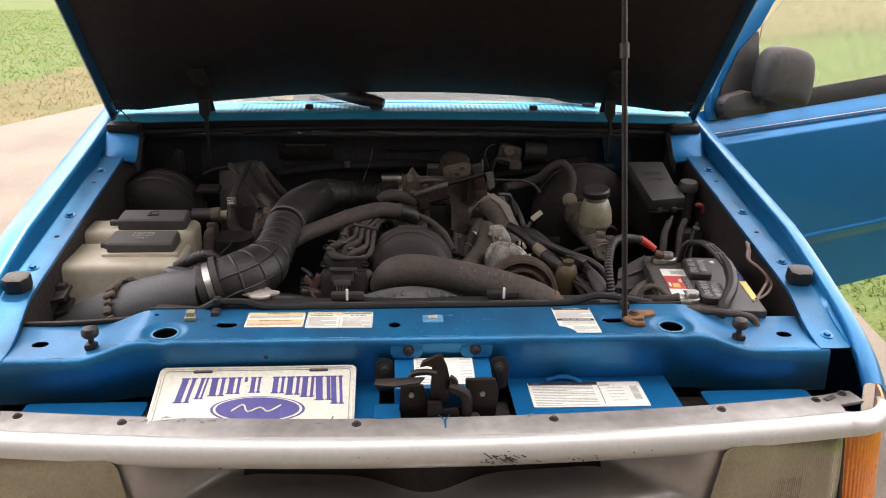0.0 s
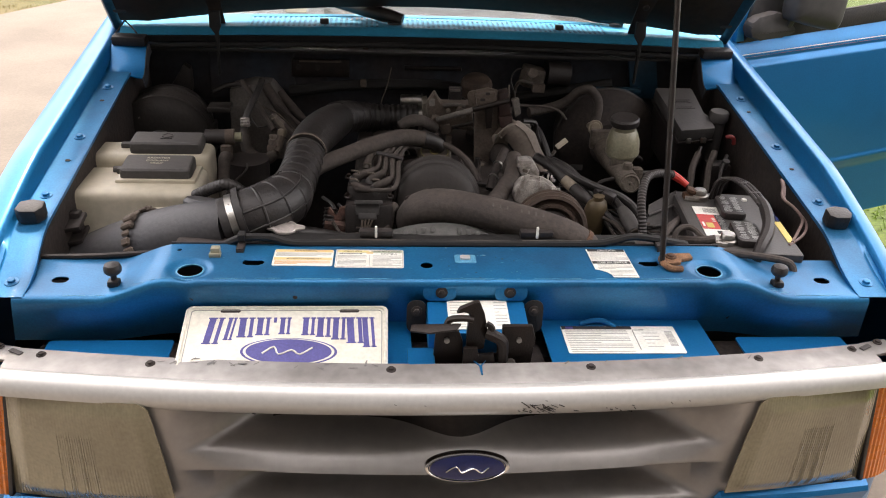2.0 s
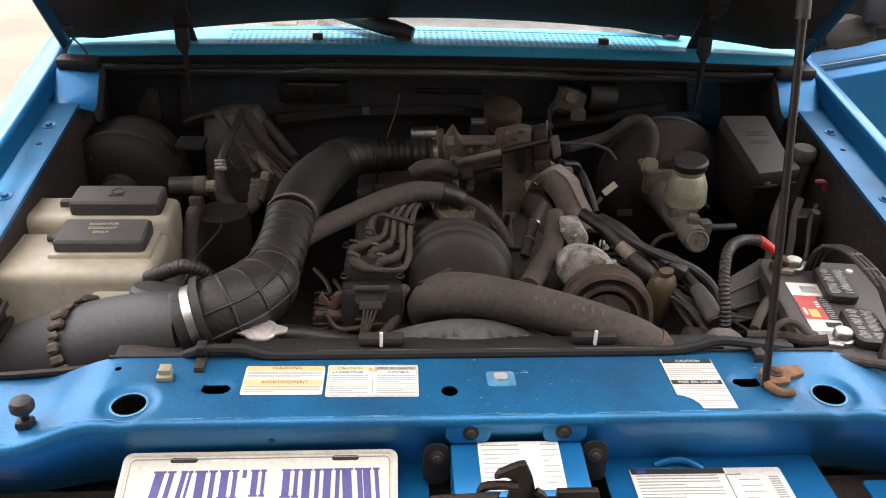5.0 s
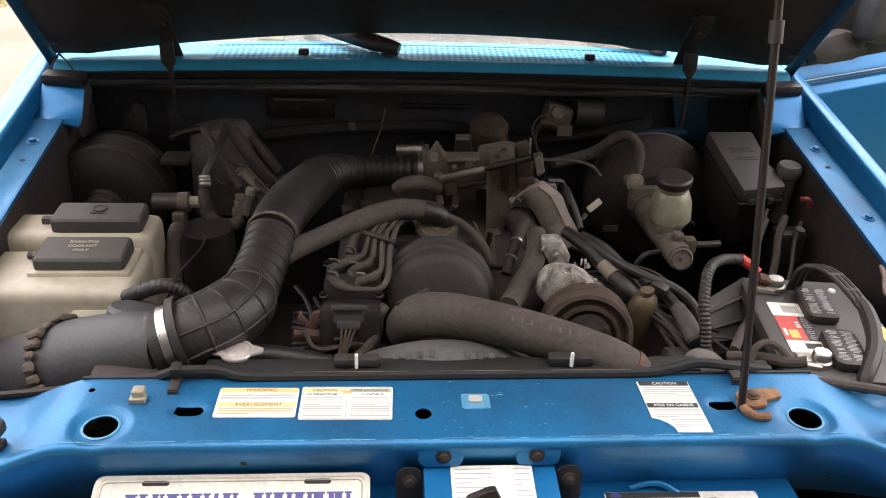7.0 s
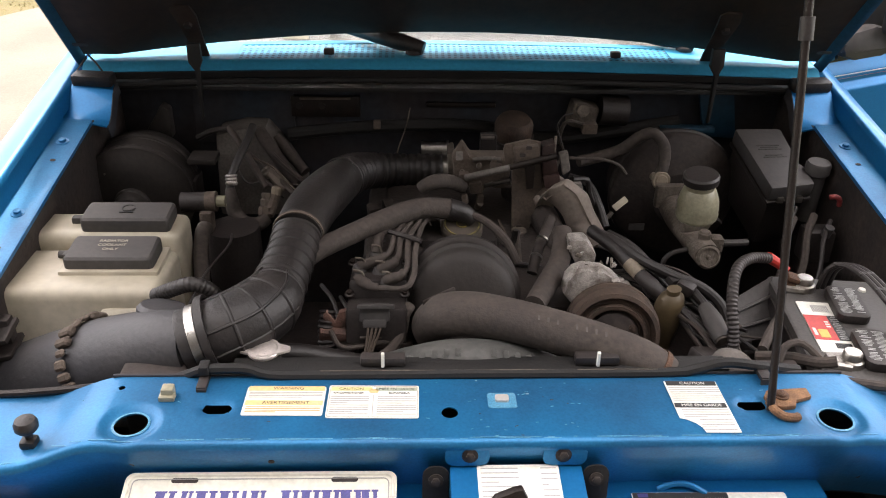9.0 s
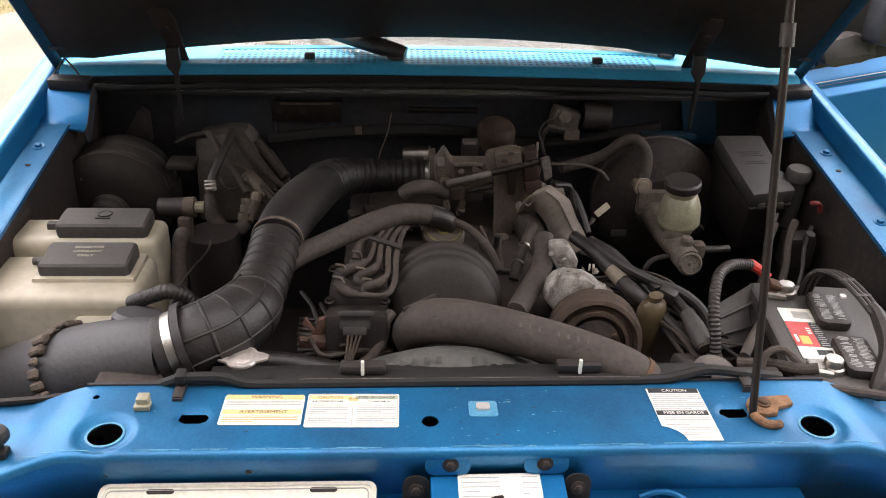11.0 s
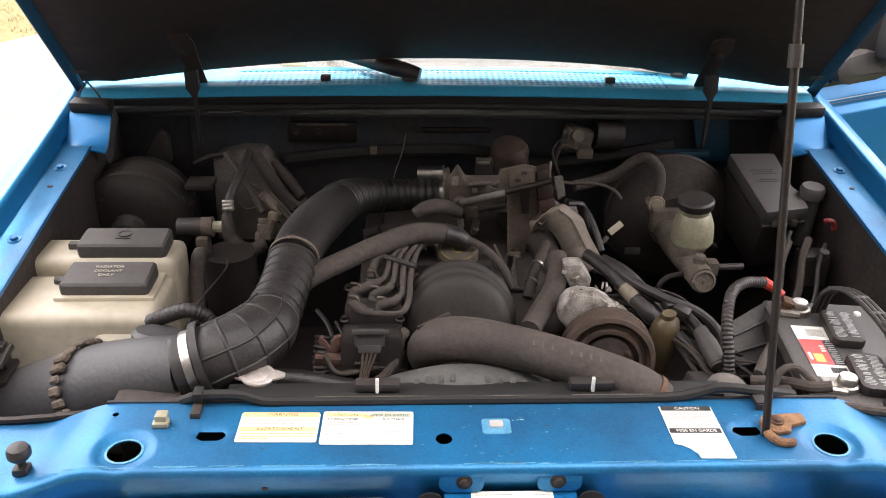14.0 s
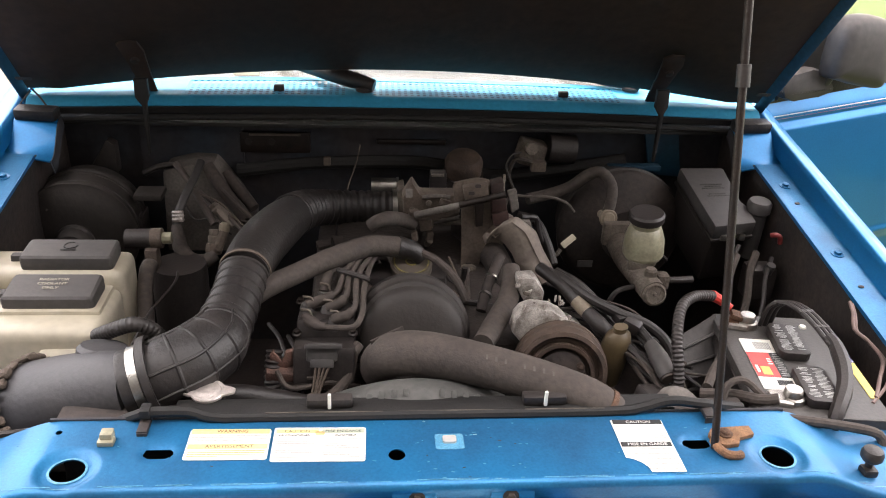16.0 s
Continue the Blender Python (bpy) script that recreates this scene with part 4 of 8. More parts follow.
for s in (-1, 1):
    for y in (0.32, 3.25):
        wheel = part("wheel", lathe([(0.13, -0.09), (0.31, -0.095), (0.335, -0.07), (0.335, 0.07), (0.31, 0.095), (0.13, 0.09)], (s * 0.70, y, 0.335), (1, 0, 0), 40), TYRE, truck, "black road tyre")
        part("rim", lathe([(0.0, -0.02), (0.19, -0.03), (0.20, 0.05), (0.05, 0.06), (0, 0.06)], (s * 0.70, y, 0.335), (s, 0, 0), 28), SILVER, wheel)

# open driver's door, in its own plane
DA = radians(18.7)
DU, DN = Vector((math.cos(DA), math.sin(DA), 0)), Vector((math.sin(DA), -math.cos(DA), 0))
# along the belt line, up, and out of the skin
DOOR_PLANE = Matrix.Translation(Vector((0.8, 1.11, -0.201)) + DU * 0.146 - DN * 0.02) @ Matrix((DU * 0.9376 + Vector((0, 0, 0.0513)), Vector((0, 0, 1.1214)), DN)).transposed().to_4x4()


def on_door(s, z, off=0.0):
    return DOOR_PLANE @ Vector((s, z, off))


def door_off(s, z):
    """The skin's swell, with its moulded lines."""
    return 0.012 + 0.018 * sstep(0.5, 1.0, z) - 0.009 * sstep(1.017, 1.032, z) - 0.003 * math.exp(-((z - 1.0345) / 0.003) ** 2) - 0.024 * sstep(1.038, 1.12, z) + 0.005 * math.exp(-((z - 0.698) / 0.007) ** 2) - 0.012 * sstep(0.69, 0.66, z)


DOOR_EDGE = 1.06
bm = grid(30, 150, lambda u, v: on_door(-0.14 + (DOOR_EDGE + 0.14) * u, 0.50 + (1.105 + 0.045 * u - 0.50) * v, door_off(0, 0.50 + (1.105 + 0.045 * u - 0.5) * v)))
door = part("door", thicken(bm, 0.002), PAINT, truck, "open blue door with moulded lines and scuffed paint", sharp=60)
part("inner_panel", slab([(-0.13, 0.50), (DOOR_EDGE, 0.50), (DOOR_EDGE, 1.14), (-0.13, 1.095)], 0.05, DOOR_PLANE @ Matrix.Translation((0, 0, -0.055)), 0.006), PLASTIC_GREY, door)
fr = tube([on_door(0.12, 1.418), on_door(0.20, 1.475), on_door(0.28, 1.505), on_door(0.40, 1.525), on_door(0.95, 1.53), on_door(1.03, 1.48), on_door(1.04, 1.13)], 0.026, 8, 0.03)
slab([(-0.078, 1.085), (-0.044, 1.085), (-0.058, 1.125), (-0.044, 1.176), (0.002, 1.255), (0.076, 1.31), (0.112, 1.365), (0.165, 1.425), (0.125, 1.458), (0.025, 1.365), (-0.015, 1.29), (-0.078, 1.16)], 0.03, DOOR_PLANE @ Matrix.Translation((0, 0, -0.006)), 0.006, bm=fr)
part("window_frame", fr, PAINT, door, "slanted blue window frame")
part("pinstripe", tube([*[on_door(s_, 1.0495, door_off(0, 1.0495) + 0.0016) for s_ in (-0.05, 0.5, 1.05)]], 0.0015, 6, 0.1), WHITE, door, "thin pale pinstripe")
part("pinstripe", tube([*[on_door(s_, 1.0425, door_off(0, 1.0425) + 0.0016) for s_ in (-0.05, 0.5, 1.05)]], 0.0006, 6, 0.1), RED_FADED, door)
part("window_seal", slab([(-0.06, 1.080), (1.03, 1.096), (1.03, 1.150), (-0.06, 1.122)], 0.012, DOOR_PLANE @ Matrix.Translation((0, 0, 0.008)), 0.003), RUBBER, door, "black window seal")
# pale tube draws the highlight along the lower edge of the glass
part("seal_highlight", tube([on_door(0.24, 1.131, 0.016), on_door(0.6, 1.141, 0.016), on_door(1.03, 1.153, 0.016)], 0.0035, 6, 0.1), PLASTIC_GREY, door, "pale highlight line below the glass")
part("glass", slab([(0.08, 1.10), (1.02, 1.14), (1.02, 1.48), (0.95, 1.51), (0.42, 1.50), (0.27, 1.455), (0.10, 1.31)], 0.004, DOOR_PLANE), GLASS, door, "clear lowered door glass").visible_shadow = False
sail = slab([(-0.045, 1.088), (0.105, 1.088), (0.092, 1.156), (0.080, 1.24), (0.066, 1.302), (0.056, 1.300), (0.004, 1.256), (-0.042, 1.178), (-0.055, 1.13)], 0.022, DOOR_PLANE @ Matrix.Translation((0, 0, 0.008)), 0.006)
part("mirror_sail", sail, WEATHERED, door, "black triangular mirror mount")
MIRROR = [(0.040, 1.142), (0.036, 1.165), (0.036, 1.195), (0.042, 1.232), (0.058, 1.256), (0.084, 1.266), (0.129, 1.265), (0.179, 1.256), (0.215, 1.242), (0.235, 1.218), (0.242, 1.180), (0.240, 1.130), (0.231, 1.108), (0.207, 1.104), (0.129, 1.120), (0.073, 1.134)]
rings = [(0.050, 0.90, 0.90), (0.056, 0.97, 0.97), (0.066, 1.0, 1.0), (0.080, 1.0, 1.0), (0.092, 0.985, 0.98), (0.102, 0.94, 0.93), (0.109, 0.84, 0.82), (0.113, 0.62, 0.6), (0.115, 0.3, 0.3)]
outline = [(s_, z_) for s_, z_, _ in smooth_path([(s_, z_, 0) for s_, z_ in MIRROR + MIRROR[:1]], 0.006)][:-1]
mirror_shell = grid(len(outline), len(rings) - 1, lambda u, v: ((q := outline[round(u * len(outline)) % len(outline)]), (r_ := rings[round(v * (len(rings) - 1))]), on_door(0.140 + (q[0] - 0.140) * r_[1], 1.18 + (q[1] - 1.18) * r_[2], r_[0]))[2])
bmesh.ops.remove_doubles(mirror_shell, verts=mirror_shell.verts, dist=1e-5)
bmesh.ops.holes_fill(mirror_shell, edges=mirror_shell.edges[:])
part("mirror", mirror_shell, WEATHERED, door, "black plastic wing mirror", sharp=70)
part("mirror_foot", tube([on_door(0.058, 1.108, 0.028), on_door(0.074, 1.120, 0.045), on_door(0.084, 1.145, 0.055)], (0.022, 0.018, 0.016), 12, 0.01), WEATHERED, door)
part("mirror_base", slab([(-0.066, 1.12), (-0.056, 1.100), (-0.02, 1.090), (0.06, 1.091), (0.105, 1.098), (0.108, 1.112), (0.06, 1.150), (0.02, 1.158), (-0.04, 1.152), (-0.064, 1.14)], 0.040, DOOR_PLANE @ Matrix.Translation((0, 0, 0.022)), 0.012), WEATHERED, door)
for k in range(90):
    s_, z_ = 0.285 + rs.gauss(0, 0.042), 0.952 + rs.gauss(0, 0.016)
    part("scuff", slab(rounded(rs.uniform(0.001, 0.005), rs.uniform(0.001, 0.006), 0.0004, 2), 0.0004, DOOR_PLANE @ Matrix.Translation((s_, z_, door_off(0, z_) + 0.0003))), PAINT_SCUFF, door)

# hood, propped open
HA = radians(46.5)
HY = Vector((0, -math.cos(HA), math.sin(HA)))
HN = Vector((0, -math.sin(HA), -math.cos(HA)))
H0 = Vector((0, 0.838, 1.092))


def on_hood(x, d, off=0.0):
    """d: the way up the hood from its rear edge; off: towards the engine."""
    return H0 + Vector((x, 0, 0)) + HY * d + HN * off


def hood_crown(x, d):
    return -0.072 * (1 - (x / 0.72) ** 2)


HW = 0.734


def hood_half(d):
    return HW - 0.022 * d


bm = grid(40, 30, lambda u, v: ((d := 0.03 + 1.05 * v), (x := (2 * u - 1) * hood_half(d)), on_hood(x, d, hood_crown(x, d) - 0.016))[2])
hood = part("hood", thicken(bm, 0.002), PAINT, truck, "raised blue hood with a dark underside")
bm = grid(44, 36, lambda u, v: ((d := 0.006 + 1.051 * v), (x := (2 * u - 1) * (hood_half(d) - 0.026)), on_hood(x, d, hood_crown(x, d) + 0.012 * sstep(0.0, 0.05, u) * sstep(1, 0.95, u) + 0.006 * math.sin(u * 37) * math.sin(v * 9) * 0.3 ))[2])
part("liner", thicken(bm, 0.004), LINER, hood, "sooty black hood liner")
for s in (-1, 1):
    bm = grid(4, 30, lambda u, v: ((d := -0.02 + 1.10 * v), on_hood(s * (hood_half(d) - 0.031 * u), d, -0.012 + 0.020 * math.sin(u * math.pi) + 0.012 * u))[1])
    # the fold's shade lies in this darker paint copy
    part("side_flange", thicken(bm, 0.002), PAINT_SHADED, hood, "folded blue hood edge")
    part("flange_hole", slab(rounded(0.028, 0.010, 0.004), 0.001, Matrix.Translation(on_hood(s * 0.690, 0.06, 0.014)) @ Matrix((Vector((s, 0, 0)), HY, HN)).transposed().to_4x4()), GRIME, hood)
bm = grid(60, 4, lambda u, v: ((x := (2 * u - 1) * 0.68), on_hood(x, 0.002 + 0.040 * v, hood_crown(x, 0) + 0.006 * math.sin(v * math.pi) + 0.004 * (abs(abs(x) - 0.40) < 0.05)))[1])
part("rear_flange", thicken(bm, 0.003), LINER, hood)
for s in (-1, 1):
    x = s * 0.485
    hb = slab([(-0.024, 0.15), (-0.012, 0.160), (0.014, 0.158), (0.020, 0.13), (0.016, 0.06), (0.014, -0.015), (0.006, -0.03), (-0.008, -0.026), (-0.013, 0.02), (-0.017, 0.09)], 0.006, Matrix.Translation(on_hood(x, 0.0, -0.006)) @ Matrix((Vector((1, 0, 0)), HY, HN)).transposed().to_4x4(), 0.003)
    part("hinge", hb, LINER, hood, "black pressed steel hood hinge")
    part("hinge_arm", slab([(-0.012, 0.02), (0.012, 0.02), (0.013, -0.012), (0.007, -0.026), (0.0045, -0.12), (0.000, -0.125), (-0.001, -0.03), (-0.012, -0.014)], 0.012, pose(x + s * -0.003, 0.776, 1.115, 90, 0, 0), 0.002), SEAL, hood)
    part("hinge_bolt", lathe([(0.008, 0), (0.008, 0.006), (0, 0.007)], on_hood(x, 0.11, 0.001), HN, 6), GRIME, hood)
part("ground_strap", tube([(-0.69, 0.815, 1.10), (-0.700, 0.800, 1.085), (-0.712, 0.785, 1.068), (-0.722, 0.770, 1.050)], 0.0015, 6), BLACK, hood)
part("ground_strap", tube([(-0.69, 0.815, 1.10), (-0.672, 0.80, 1.088), (-0.655, 0.785, 1.07), (-0.64, 0.775, 1.03)], 0.0018, 6), BLACK, hood)

# wipers
for x0, y0, dx in ((-0.082, 0.848, -0.17), (0.46, 0.90, -0.26)):
    z0 = cowl_z(x0, y0)
    w = part("wiper", lathe([(0.017, 0), (0.017, 0.006), (0.011, 0.010), (0.010, 0.018), (0, 0.019)], (x0, y0, z0 + 0.001), (0, 0, 1), 16), PLASTIC, truck, "black windshield wiper")
    q = Vector((x0, y0, z0 + 0.018))
    rise = 1.0 if x0 > 0 else 0.32
    arm = [q + Vector((0.018, -0.006, -0.006)), q + Vector((-0.004, 0.002, -0.001)), q + Vector((dx * 0.22, 0.024, 0.004 * rise)), q + Vector((dx * 0.55, 0.060, 0.018 * rise)), q + Vector((dx, 0.100, 0.036 * rise))]
    part("wiper_arm", tube(arm, (0.013, 0.0165, 0.0145, 0.0105, 0.0065), 12), PLASTIC, w)
    part("arm_collar", tube([arm[1].lerp(arm[2], 0.55), arm[1].lerp(arm[2], 0.95)], 0.0165, 12), PLASTIC, w)
    part("wiper_blade", box(tuple(q + Vector((dx * 1.1, 0.118, 0.055))), (0.34, 0.008, 0.014), 0.002, (0, 10, -12)), RUBBER, w)
# ---- engine bay ----
# radiator with its shroud, tank and cap
rad = thing("radiator", (0, 0.11, 0.6), "black radiator with a cast top tank behind the support", "radiator")
part("core", box((-0.02, 0.105, 0.73), (0.86, 0.03, 0.34), 0.004), GRIME, rad)
part("top_tank", thicken(grid(40, 10, lambda u, v: ((x := -0.135 + 0.24 * u), (a := v * math.pi), Vector((x, 0.128 - 0.030 * math.cos(a), 0.880 + 0.042 * math.sin(math.pi * u) ** 0.7 * (0.35 + 0.65 * math.sin(a)))))[2]), 0.003), TANK_GREY, rad, "curved grey tank with raised marks")
for k in range(13):
    u = 0.12 + 0.76 * k / 12
    if k in (6, 7):
        continue
    x = -0.135 + 0.24 * u
    part("raised_mark", box((x, 0.111, 0.887 + 0.033 * math.sin(math.pi * u) ** 0.7), (0.007, 0.002, 0.010), 0.0008, (-35, math.degrees(-0.6 * (u - 0.5)), 0)), TANK_GREY, rad)
part("shroud_rail", box((0.0, 0.086, 0.912), (0.46, 0.022, 0.010), 0.003), SEAL, rad, "black shroud rail")
for x0, x1, z in ((-0.20, -0.06, 0.9178), (-0.045, 0.10, 0.9176), (0.115, 0.215, 0.9178)):
    part("worn_edge", tube([(x0, 0.0752, z), ((x0 + x1) / 2, 0.0750, z + 0.0004), (x1, 0.0752, z)], 0.0007, 6), CAST, rad, "bare worn rail edge")
part("shroud_step", box((0.0, 0.098, 0.906), (0.62, 0.03, 0.012), 0.003), SEAL, rad)
part("shroud", box((0.0, 0.155, 0.745), (0.62, 0.09, 0.19), 0.01), GRIME, rad)
for x in (-0.124, 0.141):
    part("mount_plate", box((x, 0.090, 0.924), (0.055, 0.016, 0.012), 0.003), PLASTIC, rad)
    part("cable_tie", box((x, 0.080, 0.930), (0.004, 0.005, 0.020), 0.001), WHITE, rad, "white cable tie")
CP = (-0.2750, 0.122, 0.9215)
cap = lathe([(0.016, -0.009), (0.0205, -0.008), (0.0215, -0.004), (0.0205, -0.0022), (0.018, -0.0018), (0.016, -0.0028), (0.013, -0.0022), (0.011, -0.0012), (0, -0.001)], CP, (0, -0.05, 1), 32)
for s in (-1, 1):
    slab([(0.012, -0.013), (0.026, -0.008), (0.0335, -0.004), (0.0335, 0.004), (0.026, 0.008), (0.012, 0.013)], 0.004, Matrix.Translation((CP[0], CP[1], CP[2] - 0.0065)) @ pose(0, 0, 0, 0, 0, 90 - s * 90), 0.0015, bm=cap)
part("filler_cap", cap, CAP_METAL, rad, "bright metal pressure cap")
part("filler_neck", lathe([(0.0165, -0.06), (0.0165, -0.028), (0.021, -0.022), (0.021, -0.010)], CP, (0, 0, 1), 20), BLACK, rad)
part("overflow_hose", tube([(-0.285, 0.122, 0.895), (-0.31, 0.128, 0.898), (-0.345, 0.12, 0.895), (-0.37, 0.10, 0.88)], 0.006, 8), HOSE, rad)

rel = thing("hood_cable", (0, 0.075, 0.90), "black sheathed cable along the back of the support", "cable")
part("sheath", tube([(-0.372, 0.088, 0.900), (-0.355, 0.080, 0.912), (-0.335, 0.074, 0.922), (-0.29, 0.077, 0.920), (-0.262, 0.074, 0.913), (-0.20, 0.075, 0.911), (0.0, 0.075, 0.912), (0.22, 0.076, 0.912), (0.265, 0.078, 0.916), (0.30, 0.080, 0.924), (0.345, 0.078, 0.920), (0.40, 0.09, 0.905)], 0.0065, 8), SEAL, rel)
part("clip", box((-0.338, 0.074, 0.924), (0.012, 0.018, 0.012), 0.002), SEAL, rel)
rodl = thing("transverse_rod", (-0.57, 0.08, 0.88), "thin dark rod lying behind the support", "rod")
part("shaft", tube([(-0.66, 0.075, 0.885), (-0.56, 0.073, 0.888), (-0.44, 0.085, 0.892)], 0.005, 8, 0.05), RUST_DARK, rodl)
hs = thing("drain_hose", (0.5, 0.06, 0.88), "grey vinyl hose behind the support", "hose")
part("hose", tube([(0.42, 0.085, 0.895), (0.47, 0.068, 0.900), (0.53, 0.052, 0.900), (0.565, 0.045, 0.893), (0.572, 0.035, 0.875)], 0.0065, 10), HOSE, hs)

# intake duct
duct = thing("air_intake_duct", (-0.4, 0.2, 0.85), "ribbed black air duct with a grey plastic snorkel", "air duct")
part("snorkel", tube([(-0.70, 0.25, 0.735), (-0.61, 0.226, 0.785), (-0.535, 0.20, 0.830), (-0.465, 0.18, 0.868), (-0.41, 0.163, 0.893), (-0.366, 0.150, 0.906)], (0.070, 0.069, 0.067, 0.062, 0.053, 0.0435), 28), DUCT, duct, "smooth grey tapered snorkel")
part("snorkel_boss", lathe([(0.034, -0.03), (0.034, 0.018), (0.029, 0.024), (0, 0.024)], (-0.425, 0.205, 0.905), (0.15, 0.3, 1), 22), DUCT, duct)
bandm = bmesh.new()
c0, d0 = Vector((-0.508, 0.191, 0.846)), Vector((0.84, -0.27, 0.48)).normalized()
rb = random.Random(3)
for k in range(26):
    a = 2 * math.pi * k / 26
    e1 = Vector((0, 1, 0)) - d0 * d0.y
    e1.normalize()
    e2 = d0.cross(e1)
    p = c0 + (e1 * math.cos(a) + e2 * math.sin(a)) * rb.uniform(0.0645, 0.068)
    b2 = bmesh.new()
    bmesh.ops.create_cube(b2, size=1)
    bmesh.ops.scale(b2, vec=(rb.uniform(0.006, 0.012), rb.uniform(0.010, 0.017), rb.uniform(0.014, 0.025)), verts=b2.verts)
    bmesh.ops.bevel(b2, geom=b2.edges[:], offset=0.003, segments=1, affect="EDGES")
    nrm = (p - c0).normalized()
    tng = d0.cross(nrm)
    m = Matrix((nrm, tng, d0)).transposed().to_4x4()
    m.translation = p
    bmesh.ops.transform(b2, matrix=m, verts=b2.verts)
    join(bandm, b2)
part("edge_band", bandm, TAN, duct, "brown ragged edge band")
clampc, clampd = Vector((-0.358, 0.147, 0.915)), Vector((0.93, 0.18, 0.26))
part("hose_clamp", lathe([(0.0462, -0.0055), (0.0482, -0.0055), (0.0482, 0.0055), (0.0462, 0.0055)], clampc, clampd, 36, hollow=True), STEEL, duct, "bright steel band clamp")


def bellows(s):
    return 1 + 0.042 * (1 if ((s + 0.012) % 0.027) < 0.0026 else 0)


def fine_bellows(s):
    return 1 + 0.05 * math.sin(s * 2 * math.pi / 0.0145)


BOOT = [Vector(q) for q in [(-0.3580, 0.1470, 0.9150), (-0.3290, 0.1520, 0.9260), (-0.3000, 0.1680, 0.9320), (-0.2780, 0.1980, 0.9370), (-0.2740, 0.2320, 0.9370)]]
BOOT_R = (0.043, 0.0445, 0.0455, 0.0435, 0.038)
part("lower_boot", tube(BOOT, BOOT_R, 26, 0.0013, bellows), RUBBER, duct, "smooth bent rubber boot with thin ridges")
for way in ((0.25, -0.75, 0.62), (-0.35, 0.35, 0.85), (0.75, -0.65, 0.05)):
    line = []
    for k, q in enumerate(BOOT):
        tan = (BOOT[min(k + 1, 4)] - BOOT[max(k - 1, 0)]).normalized()
        nrm = Vector(way) - tan * tan.dot(Vector(way))
        line.append(q + nrm.normalized() * (BOOT_R[k] + 0.0002))
    part("boot_ridge", tube(line, 0.0021, 6), RUBBER, duct)
part("boot_rim", lathe([(0.051, -0.005), (0.055, -0.005), (0.055, 0.005), (0.051, 0.005)], clampc + clampd.normalized() * 0.014, clampd, 30, hollow=True), RUBBER, duct)
part("boot_collar", lathe([(0.040, -0.020), (0.0462, -0.020), (0.0470, -0.016), (0.0462, -0.012), (0.0462, 0.012), (0.040, 0.012)], clampc, clampd, 34, hollow=True), RUBBER, duct)
part("bellows", tube([(-0.2735, 0.2300, 0.9360), (-0.2660, 0.2620, 0.9450), (-0.2600, 0.3000, 0.9550), (-0.2560, 0.3400, 0.9650)], (0.0378, 0.0350, 0.0342, 0.0348), 28, 0.0018, lambda s: 1 + 0.055 * (1 if (s % 0.0185) < 0.005 else 0)), RUBBER, duct, "ribbed rubber bellows")
part("upper_clamp", lathe([(0.0362, -0.003), (0.0380, -0.003), (0.0380, 0.003), (0.0362, 0.003)], (-0.255, 0.347, 0.967), (0.05, 1, 0.12), 32, hollow=True), TAN, duct)
part("resonator", tube([(-0.2550, 0.3430, 0.9670), (-0.2480, 0.3900, 0.9700), (-0.2370, 0.4500, 0.9680), (-0.2180, 0.5300, 0.9600), (-0.2020, 0.5850, 0.9530)], (0.0362, 0.0385, 0.0395, 0.0385, 0.0345), 28), RUBBER, duct, "smooth black resonator section")
part("rear_bellows", tube([(-0.2070, 0.5750, 0.9540), (-0.1880, 0.6300, 0.9430), (-0.1580, 0.6750, 0.9280), (-0.1010, 0.6970, 0.9190), (-0.0310, 0.7000, 0.9190)], (0.037, 0.034, 0.032, 0.031, 0.031), 24, 0.0025, fine_bellows), RUBBER, duct, "ribbed hose to the throttle")
part("throttle_clamp", lathe([(0.031, -0.004), (0.0335, -0.004), (0.0335, 0.004), (0.031, 0.004)], (-0.0260, 0.7000, 0.9200), (1, 0.05, 0), 30, hollow=True), STEEL, duct)

vent = thing("breather_hose", (-0.13, 0.4, 0.95), "dusty rubber breather hose over the engine", "hose")
part("hose", tube([(-0.243, 0.322, 0.940), (-0.222, 0.335, 0.948), (-0.185, 0.36, 0.955), (-0.13, 0.395, 0.965), (-0.075, 0.43, 0.968), (-0.028, 0.445, 0.960)], (0.0165, 0.0155, 0.0155, 0.0165, 0.0165, 0.0165), 16), HOSE, vent)
part("elbow", tube([(-0.030, 0.444, 0.960), (-0.005, 0.447, 0.952), (0.010, 0.445, 0.938)], (0.018, 0.016, 0.012), 14), RUBBER, vent)
part("thin_tube", tube([(0.0, 0.447, 0.952), (0.03, 0.43, 0.945), (0.06, 0.405, 0.925), (0.078, 0.385, 0.895)], 0.0065, 10), HOSE, vent)

# coolant tank and washer tank
def tank(name, x0, x1, y0, y1, z0, z1, label):
    t = thing(name, ((x0 + x1) / 2, (y0 + y1) / 2, z0), label, "fluid tank")
    part("body", box(((x0 + x1) / 2, (y0 + y1) / 2, (z0 + z1) / 2), (x1 - x0, y1 - y0, z1 - z0), 0.018, seg=4), TANK, t, "milky translucent plastic body")
    return t


